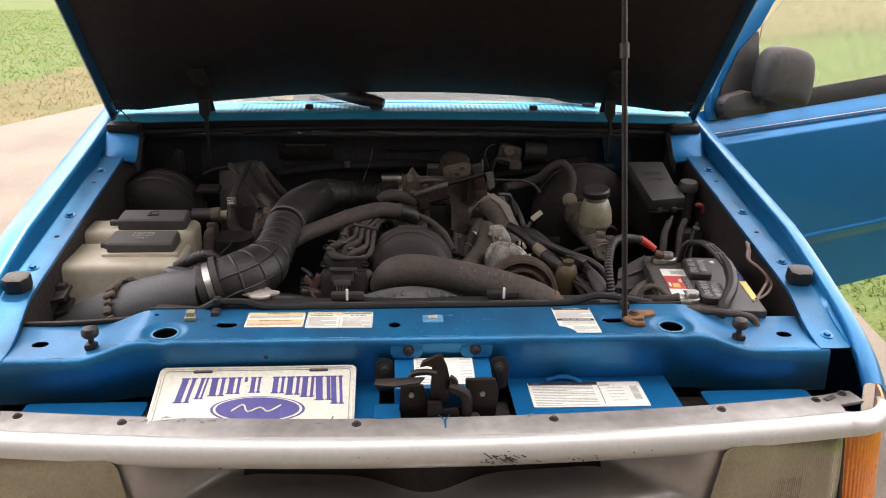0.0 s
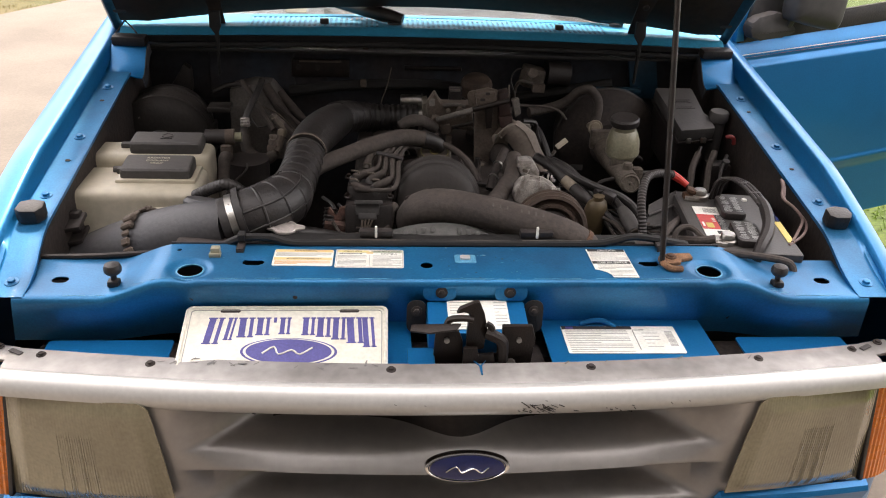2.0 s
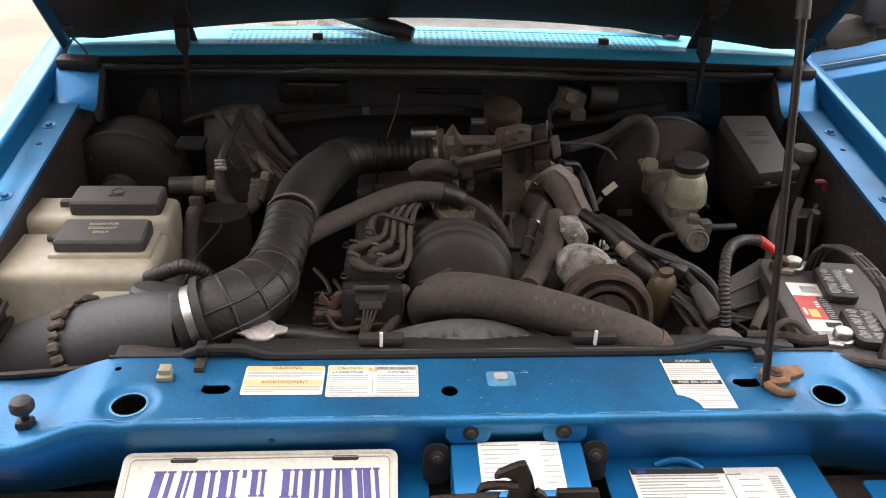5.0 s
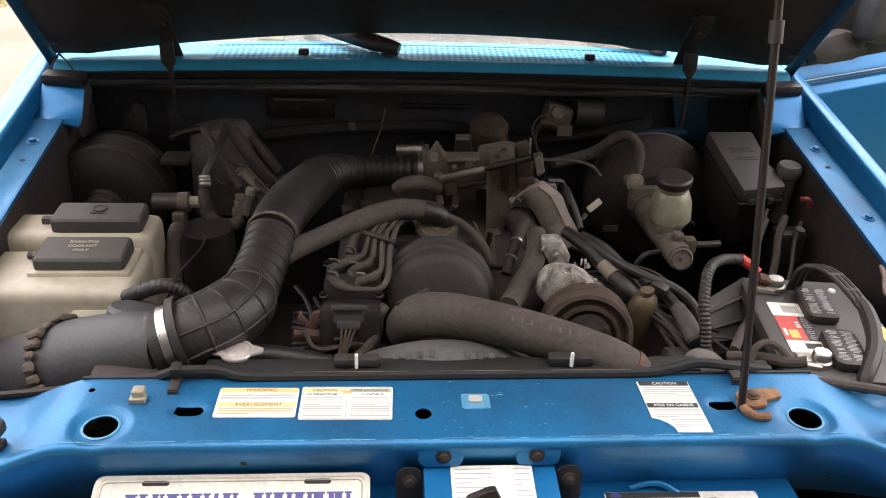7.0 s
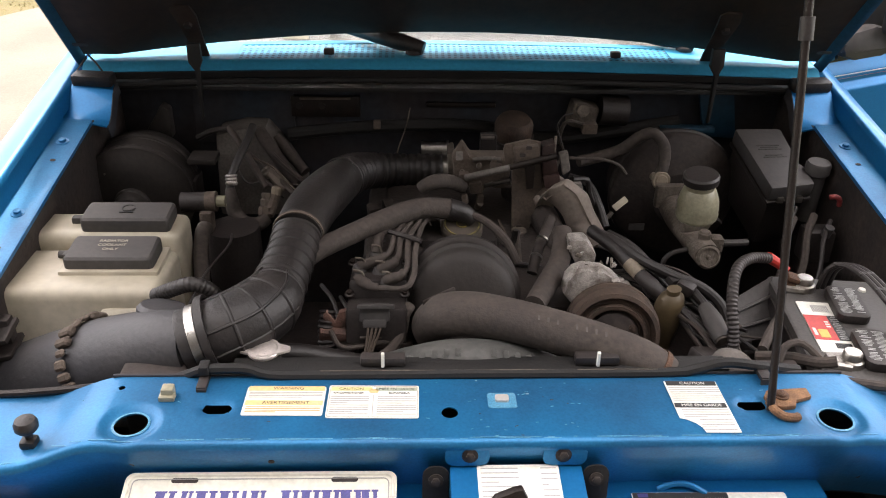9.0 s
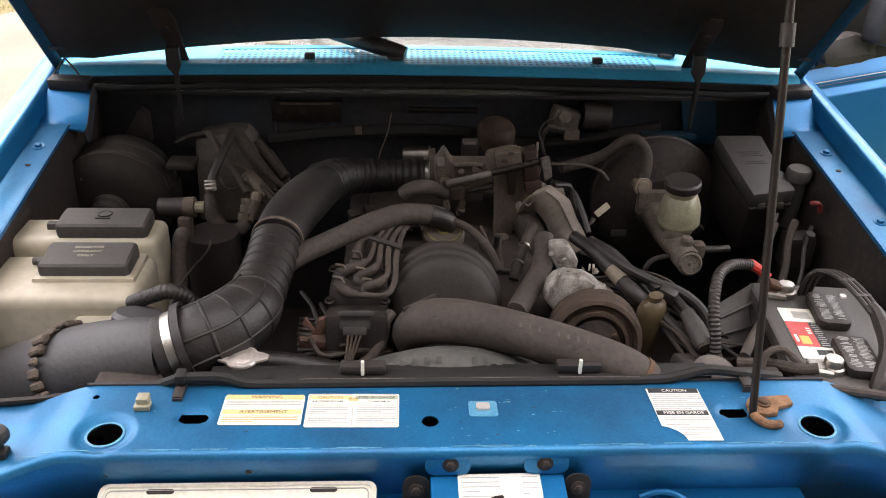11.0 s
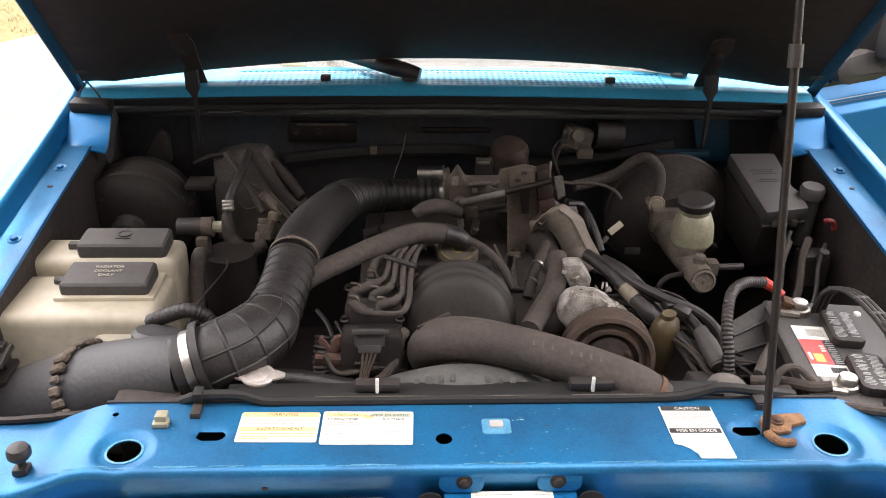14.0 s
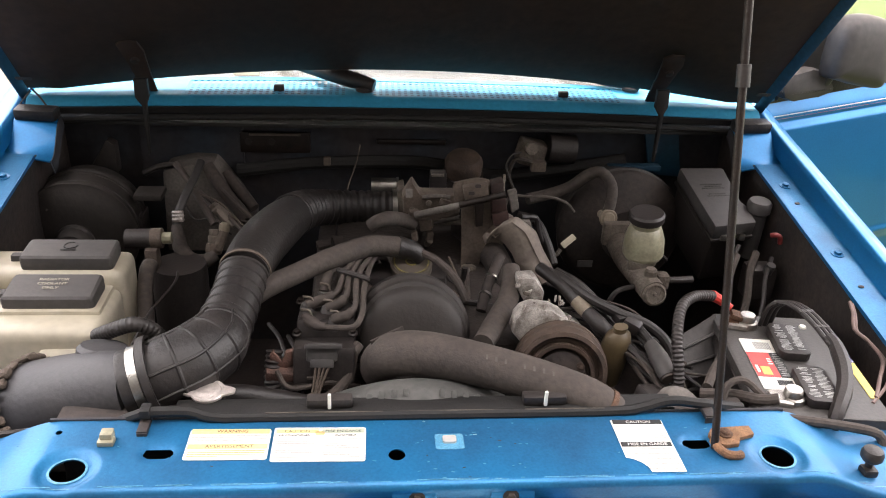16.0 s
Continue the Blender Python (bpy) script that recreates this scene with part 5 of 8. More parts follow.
ct = tank("coolant_tank", -0.682, -0.447, 0.272, 0.405, 0.66, 0.912, "milky coolant tank with a grey flip lid")
part("shoulder", box((-0.50, 0.292, 0.80), (0.07, 0.06, 0.17), 0.016, seg=3), TANK, ct)
part("lid", box((-0.531, 0.357, 0.925), (0.128, 0.066, 0.030), 0.009, (5, 0, 0), seg=3), PLASTIC_GREY, ct, "faded grey flip lid")
part("neck", box((-0.53, 0.357, 0.912), (0.145, 0.08, 0.012), 0.004), TANK, ct)
part("latch", box((-0.60, 0.368, 0.917), (0.02, 0.016, 0.012), 0.003, bm=rod((-0.618, 0.372, 0.917), (-0.60, 0.372, 0.917), 0.006)), PLASTIC_GREY, ct)
mt = Matrix.Translation((-0.531, 0.355, 0.9418)) @ pose(0, 0, 0, 5)
for k, w in enumerate(("RADIATOR", "COOLANT", "ONLY")):
    words(w, 0.0085, mt @ Matrix.Translation((0, 0.012 - 0.011 * k, 0)), TANK, ct)
wt = tank("washer_tank", -0.688, -0.447, 0.408, 0.492, 0.66, 0.932, "milky washer tank with a grey flip lid")
part("lid", box((-0.531, 0.446, 0.943), (0.136, 0.058, 0.028), 0.009, (4, 0, 0), seg=3), PLASTIC_GREY, wt, "faded grey flip lid")
part("symbol", lathe([(0.011, 0), (0.011, 0.001), (0.009, 0.001), (0.009, 0)], (-0.531, 0.45, 0.9575), (0, 0, 1), 20, hollow=True), RUBBER, wt)
part("latch", box((-0.612, 0.452, 0.936), (0.02, 0.014, 0.012), 0.003), PLASTIC_GREY, wt)
part("filler_bar", box((-0.531, 0.436, 0.9572), (0.022, 0.003, 0.001)), RUBBER, wt)
br = thing("tank_bracket", (-0.66, 0.22, 0.75), "black plastic ribbed bracket beside the coolant tank", "bracket")
for k in range(4):
    part("rib", box((-0.665, 0.225 + 0.004 * k, 0.872 - 0.028 * k), (0.06, 0.05, 0.008), 0.002, (8, -12, 0)), PLASTIC, br)
part("post", box((-0.652, 0.24, 0.80), (0.018, 0.02, 0.18), 0.004), PLASTIC, br)

# heater blower and evaporator
bl = thing("heater_blower", (-0.58, 0.74, 0.8), "dusty black heater blower motor housing", "blower")
BC, BA = Vector((-0.600, 0.684, 0.860)), Vector((0, 1, 0.10))
part("housing", lathe([(0.0000, -0.0063), (0.0448, -0.0053), (0.0694, 0.0000), (0.0874, 0.0063), (0.0969, 0.0126), (0.1036, 0.0137), (0.1047, 0.0168), (0.1036, 0.0221), (0.1002, 0.0242), (0.1002, 0.0693), (0.1025, 0.0714), (0.1036, 0.0766), (0.1014, 0.0840), (0.0941, 0.1092), (0.0784, 0.1281), (0.0560, 0.1365), (0.0000, 0.1365)], BC, BA, 56), BLACK_DUSTY, bl)
part("motor_can", lathe([(0.034, 0.004), (0.034, -0.010), (0.031, -0.014), (0.031, -0.030), (0.027, -0.036), (0.020, -0.037), (0.019, -0.033), (0, -0.032)], BC + Vector((-0.004, 0, -0.003)), BA, 30), BLACK_DUSTY, bl, "round black motor can")
part("casing", slab([(-0.612, 0.938), (-0.555, 0.935), (-0.556, 0.992), (-0.571, 1.002), (-0.580, 0.985)], 0.03, Matrix.Translation((0, 0.845, 0)) @ pose(0, 0, 0, 90, 0, 0), 0.004), BLACK_DUSTY, bl)
part("vent_tube", tube([(-0.500, 0.79, 0.946), (-0.470, 0.785, 0.962), (-0.440, 0.79, 0.966)], 0.006, 8), BLACK, bl)
for a in (0.7, 1.25, 2.1, 2.6):
    part("screw", lathe([(0.005, 0), (0.005, -0.004), (0, -0.005)], BC + Vector((0.088 * math.cos(a), 0.008, 0.088 * math.sin(a))), BA, 10), GRIME, bl)
for k in range(2):
    part("raised_mark", box(BC + Vector((-0.045 + 0.014 * k, -0.003, 0.055 - 0.004 * k)), (0.009, 0.003, 0.005), 0.0008, (6, 12, 0)), CASE, bl)
for z in (0.032, 0.061):
    part("seam", lathe([(0.1002, z), (0.1014, z + 0.001), (0.1002, z + 0.002)], BC, BA, 48), BLACK, bl)
ev = thing("evaporator_case", (-0.4, 0.8, 0.75), "dusty grey evaporator case with refrigerant lines", "air conditioner case")
part("case", slab([(-0.472, 0.78), (-0.30, 0.78), (-0.298, 0.851), (-0.345, 0.930), (-0.371, 0.963), (-0.413, 0.965), (-0.466, 0.952)], 0.08, Matrix.Translation((0, 0.87, 0)) @ pose(0, 0, 0, 90, 0, 0), 0.008), CASE, ev, "dusty grey case")
part("ledge", box((-0.4800, 0.7400, 0.9250), (0.052, 0.05, 0.012), 0.004), BLACK_DUSTY, ev)
part("side_box", box((-0.52, 0.75, 0.85), (0.05, 0.06, 0.07), 0.006), PLASTIC, ev)
part("suction_line", tube([(-0.3820, 0.7400, 0.9900), (-0.3890, 0.7100, 0.9720), (-0.4010, 0.6700, 0.9500), (-0.4100, 0.6450, 0.9280), (-0.4130, 0.6350, 0.9070)], 0.0075, 12), RUBBER, ev)
part("suction_hose", tube([(-0.4130, 0.6350, 0.9090), (-0.4100, 0.6250, 0.8890), (-0.4050, 0.6200, 0.8670), (-0.3870, 0.6100, 0.8520), (-0.3630, 0.6100, 0.8500), (-0.3480, 0.6200, 0.8590)], (0.009, 0.0125, 0.0135, 0.0135, 0.013, 0.012), 14), HOSE, ev, "thick dusty refrigerant hose")
part("liquid_line", tube([(-0.4280, 0.7400, 0.9860), (-0.4070, 0.7200, 0.9640), (-0.3790, 0.6900, 0.9320), (-0.3520, 0.6600, 0.9000)], 0.0065, 10), HOSE, ev)
part("end_nut", lathe([(0.010, 0), (0.011, 0.004), (0.009, 0.010), (0.012, 0.012), (0.012, 0.024), (0.009, 0.030)], (-0.3510, 0.6550, 0.8910), (-0.05, -0.35, -0.9), 8), CAST_PALE, ev)
part("end_nut", lathe([(0.012, 0), (0.0135, 0.003), (0.0135, 0.014), (0.010, 0.020)], (-0.3510, 0.6300, 0.8750), (-0.1, -0.35, -0.9), 8), TAN, ev)
part("heater_pipe", tube([(-0.3830, 0.8000, 0.9590), (-0.3590, 0.7800, 0.9300), (-0.3290, 0.7500, 0.8990), (-0.3030, 0.7200, 0.8770)], 0.0125, 12), HOSE, ev)
part("heater_pipe", tube([(-0.3520, 0.8100, 0.9410), (-0.3250, 0.7900, 0.9150), (-0.2930, 0.7600, 0.8880)], 0.011, 12), HOSE, ev)
part("crimp", lathe([(0.0095, 0), (0.0110, 0.003), (0.0095, 0.006), (0.0110, 0.009), (0.0095, 0.012), (0.0110, 0.016), (0.0095, 0.020)], (-0.4110, 0.6450, 0.9320), (0.05, -0.35, -0.9), 16), ALU, ev)
part("fitting", tube([(-0.352, 0.70, 0.915), (-0.335, 0.69, 0.900), (-0.318, 0.68, 0.888)], (0.008, 0.011, 0.008), 8, 0.004), CAST_PALE, ev)
part("fitting", lathe([(0.010, 0), (0.012, 0.004), (0.010, 0.008), (0.012, 0.012), (0.009, 0.02)], (-0.36, 0.705, 0.92), (0.5, -0.3, -0.6), 8), CAST_PALE, ev)
part("clutch_switch", rod((-0.4830, 0.5700, 0.9120), (-0.4410, 0.5700, 0.9130), 0.017, 16), PLASTIC, ev, "black round pressure switch")
part("switch_ring", rod((-0.4410, 0.5700, 0.9130), (-0.4230, 0.5700, 0.9140), 0.0175, 16), TAN, ev)
part("switch_tip", rod((-0.4230, 0.5700, 0.9140), (-0.4080, 0.5700, 0.9140), 0.010, 10), YELLOWED, ev)
part("accumulator", lathe([(0.0, 0.0), (0.045, 0.0), (0.047, -0.02), (0.047, -0.20), (0, -0.2)], (-0.40, 0.57, 0.865), (0, 0, 1), 26), BLACK, ev)
part("service_hose", tube([(-0.432, 0.515, 0.888), (-0.434, 0.50, 0.893), (-0.433, 0.465, 0.868), (-0.424, 0.42, 0.837), (-0.425, 0.38, 0.77)], 0.0125, 12), HOSE, ev)
part("valve_block", box((-0.440, 0.560, 0.882), (0.022, 0.03, 0.04), 0.006), TAN, ev)
part("valve_stem", rod((-0.345, 0.62, 0.862), (-0.335, 0.655, 0.888), 0.009, 10), TAN, ev)
part("valve_stem_cap", lathe([(0.010, 0), (0.010, 0.012), (0.007, 0.016), (0, 0.016)], (-0.335, 0.655, 0.888), (0.2, 0.3, 1), 10), TAN_PALE, ev)
part("capillary", tube([(-0.40, 0.56, 0.86), (-0.39, 0.48, 0.875), (-0.41, 0.40, 0.87), (-0.43, 0.34, 0.84)], 0.0022, 6), PLASTIC, ev)
part("vapour_hose", tube([(-0.445, 0.255, 0.915), (-0.413, 0.241, 0.935), (-0.385, 0.236, 0.945), (-0.362, 0.240, 0.930), (-0.350, 0.245, 0.895)], 0.0105, 12, 0.0016, lambda s: 1 + 0.05 * math.sin(s * 2 * math.pi / 0.0055)), RUBBER, ev)

# engine
eng = thing("engine", (0, 0.5, 0.55), "dusty engine with a domed black front cover", "engine")
part("block", box((0.0, 0.55, 0.70), (0.34, 0.50, 0.34), 0.03), CAST_DARK, eng)
part("cam_cover", box((-0.06, 0.53, 0.865), (0.15, 0.40, 0.07), 0.02), CAST_DARK, eng)
part("front_cover", lathe([(0.078, -0.040), (0.086, -0.030), (0.0875, -0.012), (0.087, -0.005), (0.083, -0.001), (0.0815, 0.004), (0.081, 0.012), (0.0755, 0.0145), (0.0750, 0.030), (0.071, 0.036), (0.060, 0.041), (0.035, 0.045), (0, 0.046)], (-0.012, 0.308, 0.884), (0, -0.96, 0.28), 52), BLACK_DUSTY, eng, "domed black front cover with moulded rings")
part("timing_cover", box((-0.012, 0.455, 0.865), (0.125, 0.06, 0.10), 0.012), PLASTIC, eng, "black timing cover behind the dome")
part("filler_neck", lathe([(0.050, -0.08), (0.046, 0.0), (0.040, 0.012)], (-0.0070, 0.4500, 0.890), (0, -0.25, 1), 26), PLASTIC, eng)
part("oil_cap", lathe([(0.034, 0), (0.034, 0.012), (0.031, 0.016), (0.0, 0.017)], (-0.0070, 0.4500, 0.9180), (0, -0.3, 1), 24), CAP_DUSTY, eng, "dusty oil filler cap")
ring = lathe([(0.0285, 0.0162), (0.0285, 0.0176), (0.0265, 0.0176), (0.0265, 0.0162)], (-0.0070, 0.4500, 0.9180), (0, -0.3, 1), 30, hollow=True)
lathe([(0.0100, 0.0165), (0.0100, 0.0178), (0.0076, 0.0178), (0.0076, 0.0165)], (-0.0070, 0.4500, 0.9180), (0, -0.3, 1), 16, bm=ring, hollow=True)
part("cap_print", ring, YELLOW_WORN, eng, "worn yellow cap marking")
part("fan_hub", lathe([(0.06, 0), (0.06, 0.03), (0.02, 0.05), (0, 0.05)], (-0.01, 0.225, 0.79), (0, -1, 0), 26), CAST_DARK, eng)
for k in range(7):
    a = 2 * math.pi * k / 7
    part("fan_blade", box((-0.01 + 0.12 * math.cos(a), 0.21, 0.76 + 0.12 * math.sin(a)), (0.14, 0.004, 0.05), 0.002, (25, -math.degrees(a), 0)), GRIME, eng)
rk = random.Random(11)
for k in range(26):
    p = (rk.uniform(-0.16, 0.2), rk.uniform(0.30, 0.66), rk.uniform(0.84, 0.89))
    if p[0] > 0.04 or abs(p[0] + 0.01) < 0.09 and p[1] < 0.45:
        continue
    part("casting_boss", box(p, (rk.uniform(0.02, 0.05), rk.uniform(0.02, 0.05), rk.uniform(0.02, 0.05)), 0.005, (rk.uniform(-20, 20), rk.uniform(-20, 20), rk.uniform(0, 90))), CAST_DARK, eng)

# ignition coil pack with its leads
coil = thing("ignition_coil_pack", (-0.14, 0.26, 0.85), "dusty ignition coil pack with grey plug leads", "ignition coil")
part("body", box((-0.137, 0.250, 0.880), (0.085, 0.075, 0.055), 0.007, (-14, 0, 0)), PLASTIC, coil)
part("rear_body", box((-0.136, 0.312, 0.898), (0.082, 0.095, 0.045), 0.007, (-14, 0, 0)), PLASTIC, coil)
part("connector", box((-0.139, 0.222, 0.908), (0.042, 0.024, 0.022), 0.003, (-20, 0, 0)), PLASTIC_GREY, coil, "grey wiring plug")
part("connector_face", box((-0.139, 0.211, 0.898), (0.032, 0.012, 0.012), 0.002, (-20, 0, 0)), PLASTIC_GREY, coil)
for k in range(4):
    part("wire", tube([(-0.148 + 0.006 * k, 0.205, 0.894), (-0.150 + 0.004 * k, 0.198, 0.875), (-0.156 + 0.003 * k, 0.190, 0.855), (-0.18 + 0.003 * k, 0.18, 0.845)], 0.0018, 6), TAN, coil)
for k in range(5):
    part("coil_fin", box((-0.172 + 0.0175 * k, 0.2135, 0.879), (0.004, 0.004, 0.044), 0.001, (-14, 0, 0)), PLASTIC, coil)
for x, y, z in ((-0.176, 0.262, 0.912), (-0.098, 0.262, 0.912), (-0.176, 0.345, 0.916), (-0.098, 0.345, 0.918)):
    part("mount_screw", lathe([(0.007, 0), (0.007, 0.003), (0.0045, 0.004), (0.004, 0.008), (0, 0.0085)], (x, y, z), (0, -0.25, 1), 12), RUST_DARK, coil)
part("coil_skirt", box((-0.137, 0.245, 0.853), (0.10, 0.085, 0.008), 0.002, (-14, 0, 0)), RUST_DARK, coil)
part("edge_clip", box((-0.137, 0.2105, 0.925), (0.05, 0.006, 0.006), 0.001, (-14, 0, 0)), PLASTIC_GREY, coil)
LEADS = [((-0.165, 0.284, 0.925), (-0.146, 0.252, 0.932), (-0.124, 0.243, 0.934), (-0.097, 0.238, 0.938), (-0.085, 0.265, 0.944), (-0.082, 0.331, 0.950), (-0.069, 0.418, 0.948)),
         ((-0.124, 0.275, 0.928), (-0.106, 0.266, 0.940), (-0.095, 0.282, 0.946), (-0.093, 0.350, 0.951), (-0.076, 0.419, 0.950)),
         ((-0.134, 0.303, 0.930), (-0.115, 0.301, 0.941), (-0.107, 0.316, 0.947), (-0.104, 0.359, 0.952), (-0.087, 0.419, 0.950)),
         ((-0.164, 0.312, 0.930), (-0.134, 0.316, 0.941), (-0.120, 0.327, 0.947), (-0.113, 0.368, 0.952), (-0.097, 0.413, 0.950)),
         ((-0.142, 0.352, 0.930), (-0.138, 0.368, 0.945), (-0.128, 0.387, 0.950), (-0.108, 0.408, 0.950))]
for k, p in enumerate(LEADS):
    end = Vector(p[-1])
    part("plug_lead", tube([*p, end + Vector((0.02, 0.05, -0.02)), end + Vector((0.03, 0.08, -0.06))], 0.0042, 10), HOSE, coil, "grey rubber plug lead")
    part("boot", tube([p[0], p[1], tuple(Vector(p[1]).lerp(Vector(p[2]), 0.5))], (0.0085, 0.0082, 0.0058), 12, 0.004), HOSE, coil)
    part("tower", lathe([(0.0125, -0.03), (0.011, -0.004), (0.0095, 0.0), (0.007, 0.003)], p[0], (0, -0.2, 1), 14), PLASTIC_GREY, coil)
    part("terminal_clip", tube([Vector(p[0]) + Vector((0.010, -0.004, 0.002)), Vector(p[0]) + Vector((0.006, -0.002, 0.013)), Vector(p[0]) + Vector((-0.006, 0.004, 0.012))], 0.0018, 6), CAST, coil)
part("lead_clip", tube([(-0.122, 0.372, 0.957), (-0.10, 0.355, 0.959), (-0.074, 0.341, 0.957)], 0.0042, 8), PLASTIC, coil)
part("loom", tube([(-0.09, 0.245, 0.905), (-0.098, 0.232, 0.897), (-0.104, 0.215, 0.872), (-0.13, 0.195, 0.852), (-0.17, 0.19, 0.845)], 0.008, 10), HOSE, coil)
part("filter_bracket", slab([(-0.2110, 0.9000), (-0.2060, 0.9070), (-0.1940, 0.8900), (-0.1890, 0.9050), (-0.1760, 0.9090), (-0.1780, 0.8860), (-0.1970, 0.8740), (-0.2090, 0.8790)], 0.010, Matrix.Translation((0, 0.235, 0)) @ pose(0, 0, 0, 90, 0, 0), 0.002), RUST_PINK, coil, "rusted filter bracket")
part("filter_bracket", box((-0.1970, 0.2250, 0.8740), (0.040, 0.024, 0.016), 0.004, (10, 8, 6)), RUST_PINK, coil)
part("ground_wire", tube([(-0.175, 0.205, 0.862), (-0.198, 0.185, 0.86), (-0.205, 0.16, 0.855), (-0.185, 0.145, 0.848), (-0.15, 0.15, 0.846)], 0.0022, 6), HOSE, coil)
part("side_tube", tube([(-0.205, 0.24, 0.90), (-0.208, 0.225, 0.87), (-0.205, 0.21, 0.84)], 0.011, 14, 0.0015, lambda s: 1 + 0.12 * math.sin(s * 2 * math.pi / 0.007)), PLASTIC, coil)

# upper radiator hose
lh = thing("heater_return_hose", (-0.2, 0.14, 0.88), "black rubber hose beside the pressure cap", "hose")
part("hose", tube([(-0.2630, 0.1500, 0.8910), (-0.2360, 0.1500, 0.8900), (-0.1990, 0.1500, 0.8840), (-0.1550, 0.1500, 0.8750)], (0.014, 0.014, 0.013, 0.012), 12), RUBBER, lh)
uh = thing("upper_radiator_hose", (0.1, 0.12, 0.9), "thick dusty radiator hose sweeping across the engine", "hose")
part("hose", tube([(-0.058, 0.238, 0.862), (-0.060, 0.216, 0.892), (-0.044, 0.192, 0.922), (-0.008, 0.177, 0.934), (0.045, 0.160, 0.934), (0.10, 0.140, 0.930), (0.155, 0.120, 0.923), (0.205, 0.104, 0.910), (0.240, 0.098, 0.885)], (0.026, 0.029, 0.0305, 0.0295, 0.0285, 0.028, 0.027, 0.0265, 0.0265), 24), HOSE, uh)
for k in range(8):
    if k in (3,):
        continue
    p = Vector((0.075 + 0.0115 * k, 0.1495 - 0.0043 * k, 0.9325 - 0.0008 * k)) + Vector((-0.08, -0.55, 0.83)).normalized() * 0.0283
    part("printed_mark", slab(rounded(0.0028, 0.007, 0.0008), 0.0003, frame_to((-0.05, -0.55, 0.83), p, (0, 0, 1))), HOSE_PRINT, uh)
part("end_clamp", lathe([(0.027, -0.004), (0.0285, -0.004), (0.0285, 0.004), (0.027, 0.004)], (0.222, 0.1010, 0.899), (0.8, -0.2, -0.55), 26, hollow=True), RUST, uh)

# air conditioning compressor
ac = thing("ac_compressor", (0.19, 0.26, 0.85), "air conditioning compressor with a rusty grooved pulley", "compressor")
pc, pd = Vector((0.197, 0.222, 0.869)), Vector((-0.12, -1, 0.22))
part("pulley", lathe([(0.0, -0.045), (0.064, -0.045), (0.067, -0.040), (0.067, -0.030), (0.063, -0.026), (0.063, -0.022), (0.067, -0.018), (0.067, -0.010), (0.062, -0.005), (0.061, 0.0), (0.064, 0.002), (0.064, 0.006), (0.058, 0.008), (0.052, -0.002), (0.048, -0.002), (0.047, 0.004), (0.041, 0.005), (0.040, -0.004), (0, -0.004)], pc, pd, 48), RUST_DUSTY, ac, "rusty grooved pulley")
part("clutch_ring", lathe([(0.046, 0.003), (0.046, 0.0075), (0.0415, 0.0075), (0.0415, 0.003)], pc, pd, 40, hollow=True), RUST_DUSTY, ac)
part("clutch_hub", lathe([(0.036, -0.004), (0.034, 0.004), (0.014, 0.006), (0.012, 0.013), (0, 0.013)], pc, pd, 30), GRIME, ac)
for k in range(3):
    a = 0.5 + 2.1 * k
    m = frame_to(pd, pc)
    bolt(tuple(m @ Vector((0.028 * math.cos(a), 0.028 * math.sin(a), 0.004))), 0.004, RUST_DUSTY, ac, tuple(pd))
part("body", lathe([(0.058, 0.0), (0.060, -0.02), (0.054, -0.024), (0.056, -0.05), (0.050, -0.055), (0.052, -0.09), (0.045, -0.11), (0, -0.11)], pc - pd.normalized() * 0.05, pd, 30), ALU, ac, "bright cast body streaked with dirt")
part("head", slab([(0.131, 0.903), (0.135, 0.925), (0.144, 0.938), (0.160, 0.944), (0.172, 0.942), (0.188, 0.940), (0.204, 0.931), (0.220, 0.914), (0.205, 0.880), (0.150, 0.880)], 0.035, Matrix.Translation((0, 0.310, 0)) @ pose(0, 0, 0, 90, 0, 0), 0.008), ALU, ac, "bare cast head with dirt in its webs")
part("port_block", slab([(0.147, 0.953), (0.175, 0.955), (0.193, 0.928), (0.191, 0.905), (0.166, 0.905), (0.151, 0.930)], 0.03, Matrix.Translation((0, 0.380, 0)) @ pose(0, 0, 0, 90, 0, 0), 0.007), ALU, ac)
part("clamped_hose", tube([(0.140, 0.47, 0.930), (0.127, 0.44, 0.920), (0.113, 0.41, 0.907), (0.101, 0.38, 0.880)], 0.0085, 14), GRIME, ac, "short black hose with two bright clamps")
for q in ((0.121, 0.426, 0.9145), (0.109, 0.399, 0.898)):
    part("hose_clip", lathe([(0.0088, -0.002), (0.0102, -0.002), (0.0102, 0.002), (0.0088, 0.002)], q, (0.4, 0.85, 0.4), 20, hollow=True), STEEL, ac)
ra = random.Random(21)
for k in range(18):
    # thin webs and bolt heads of the casting
    q = Vector((ra.uniform(0.145, 0.222), ra.uniform(0.275, 0.345), 0)) 
    q.z = 0.948 - 0.45 * max(0.0, q.x - 0.17) + ra.uniform(-0.014, 0.0)
    sz = (ra.uniform(0.002, 0.004), ra.uniform(0.010, 0.022), ra.uniform(0.006, 0.012)) if k % 3 else (ra.uniform(0.006, 0.012), ra.uniform(0.006, 0.012), 0.006)
    part("casting_web", box(q, sz, 0.0018, (ra.uniform(-40, 0), ra.uniform(-30, 30), ra.uniform(-40, 40))), ALU if k % 4 else CAST, ac)
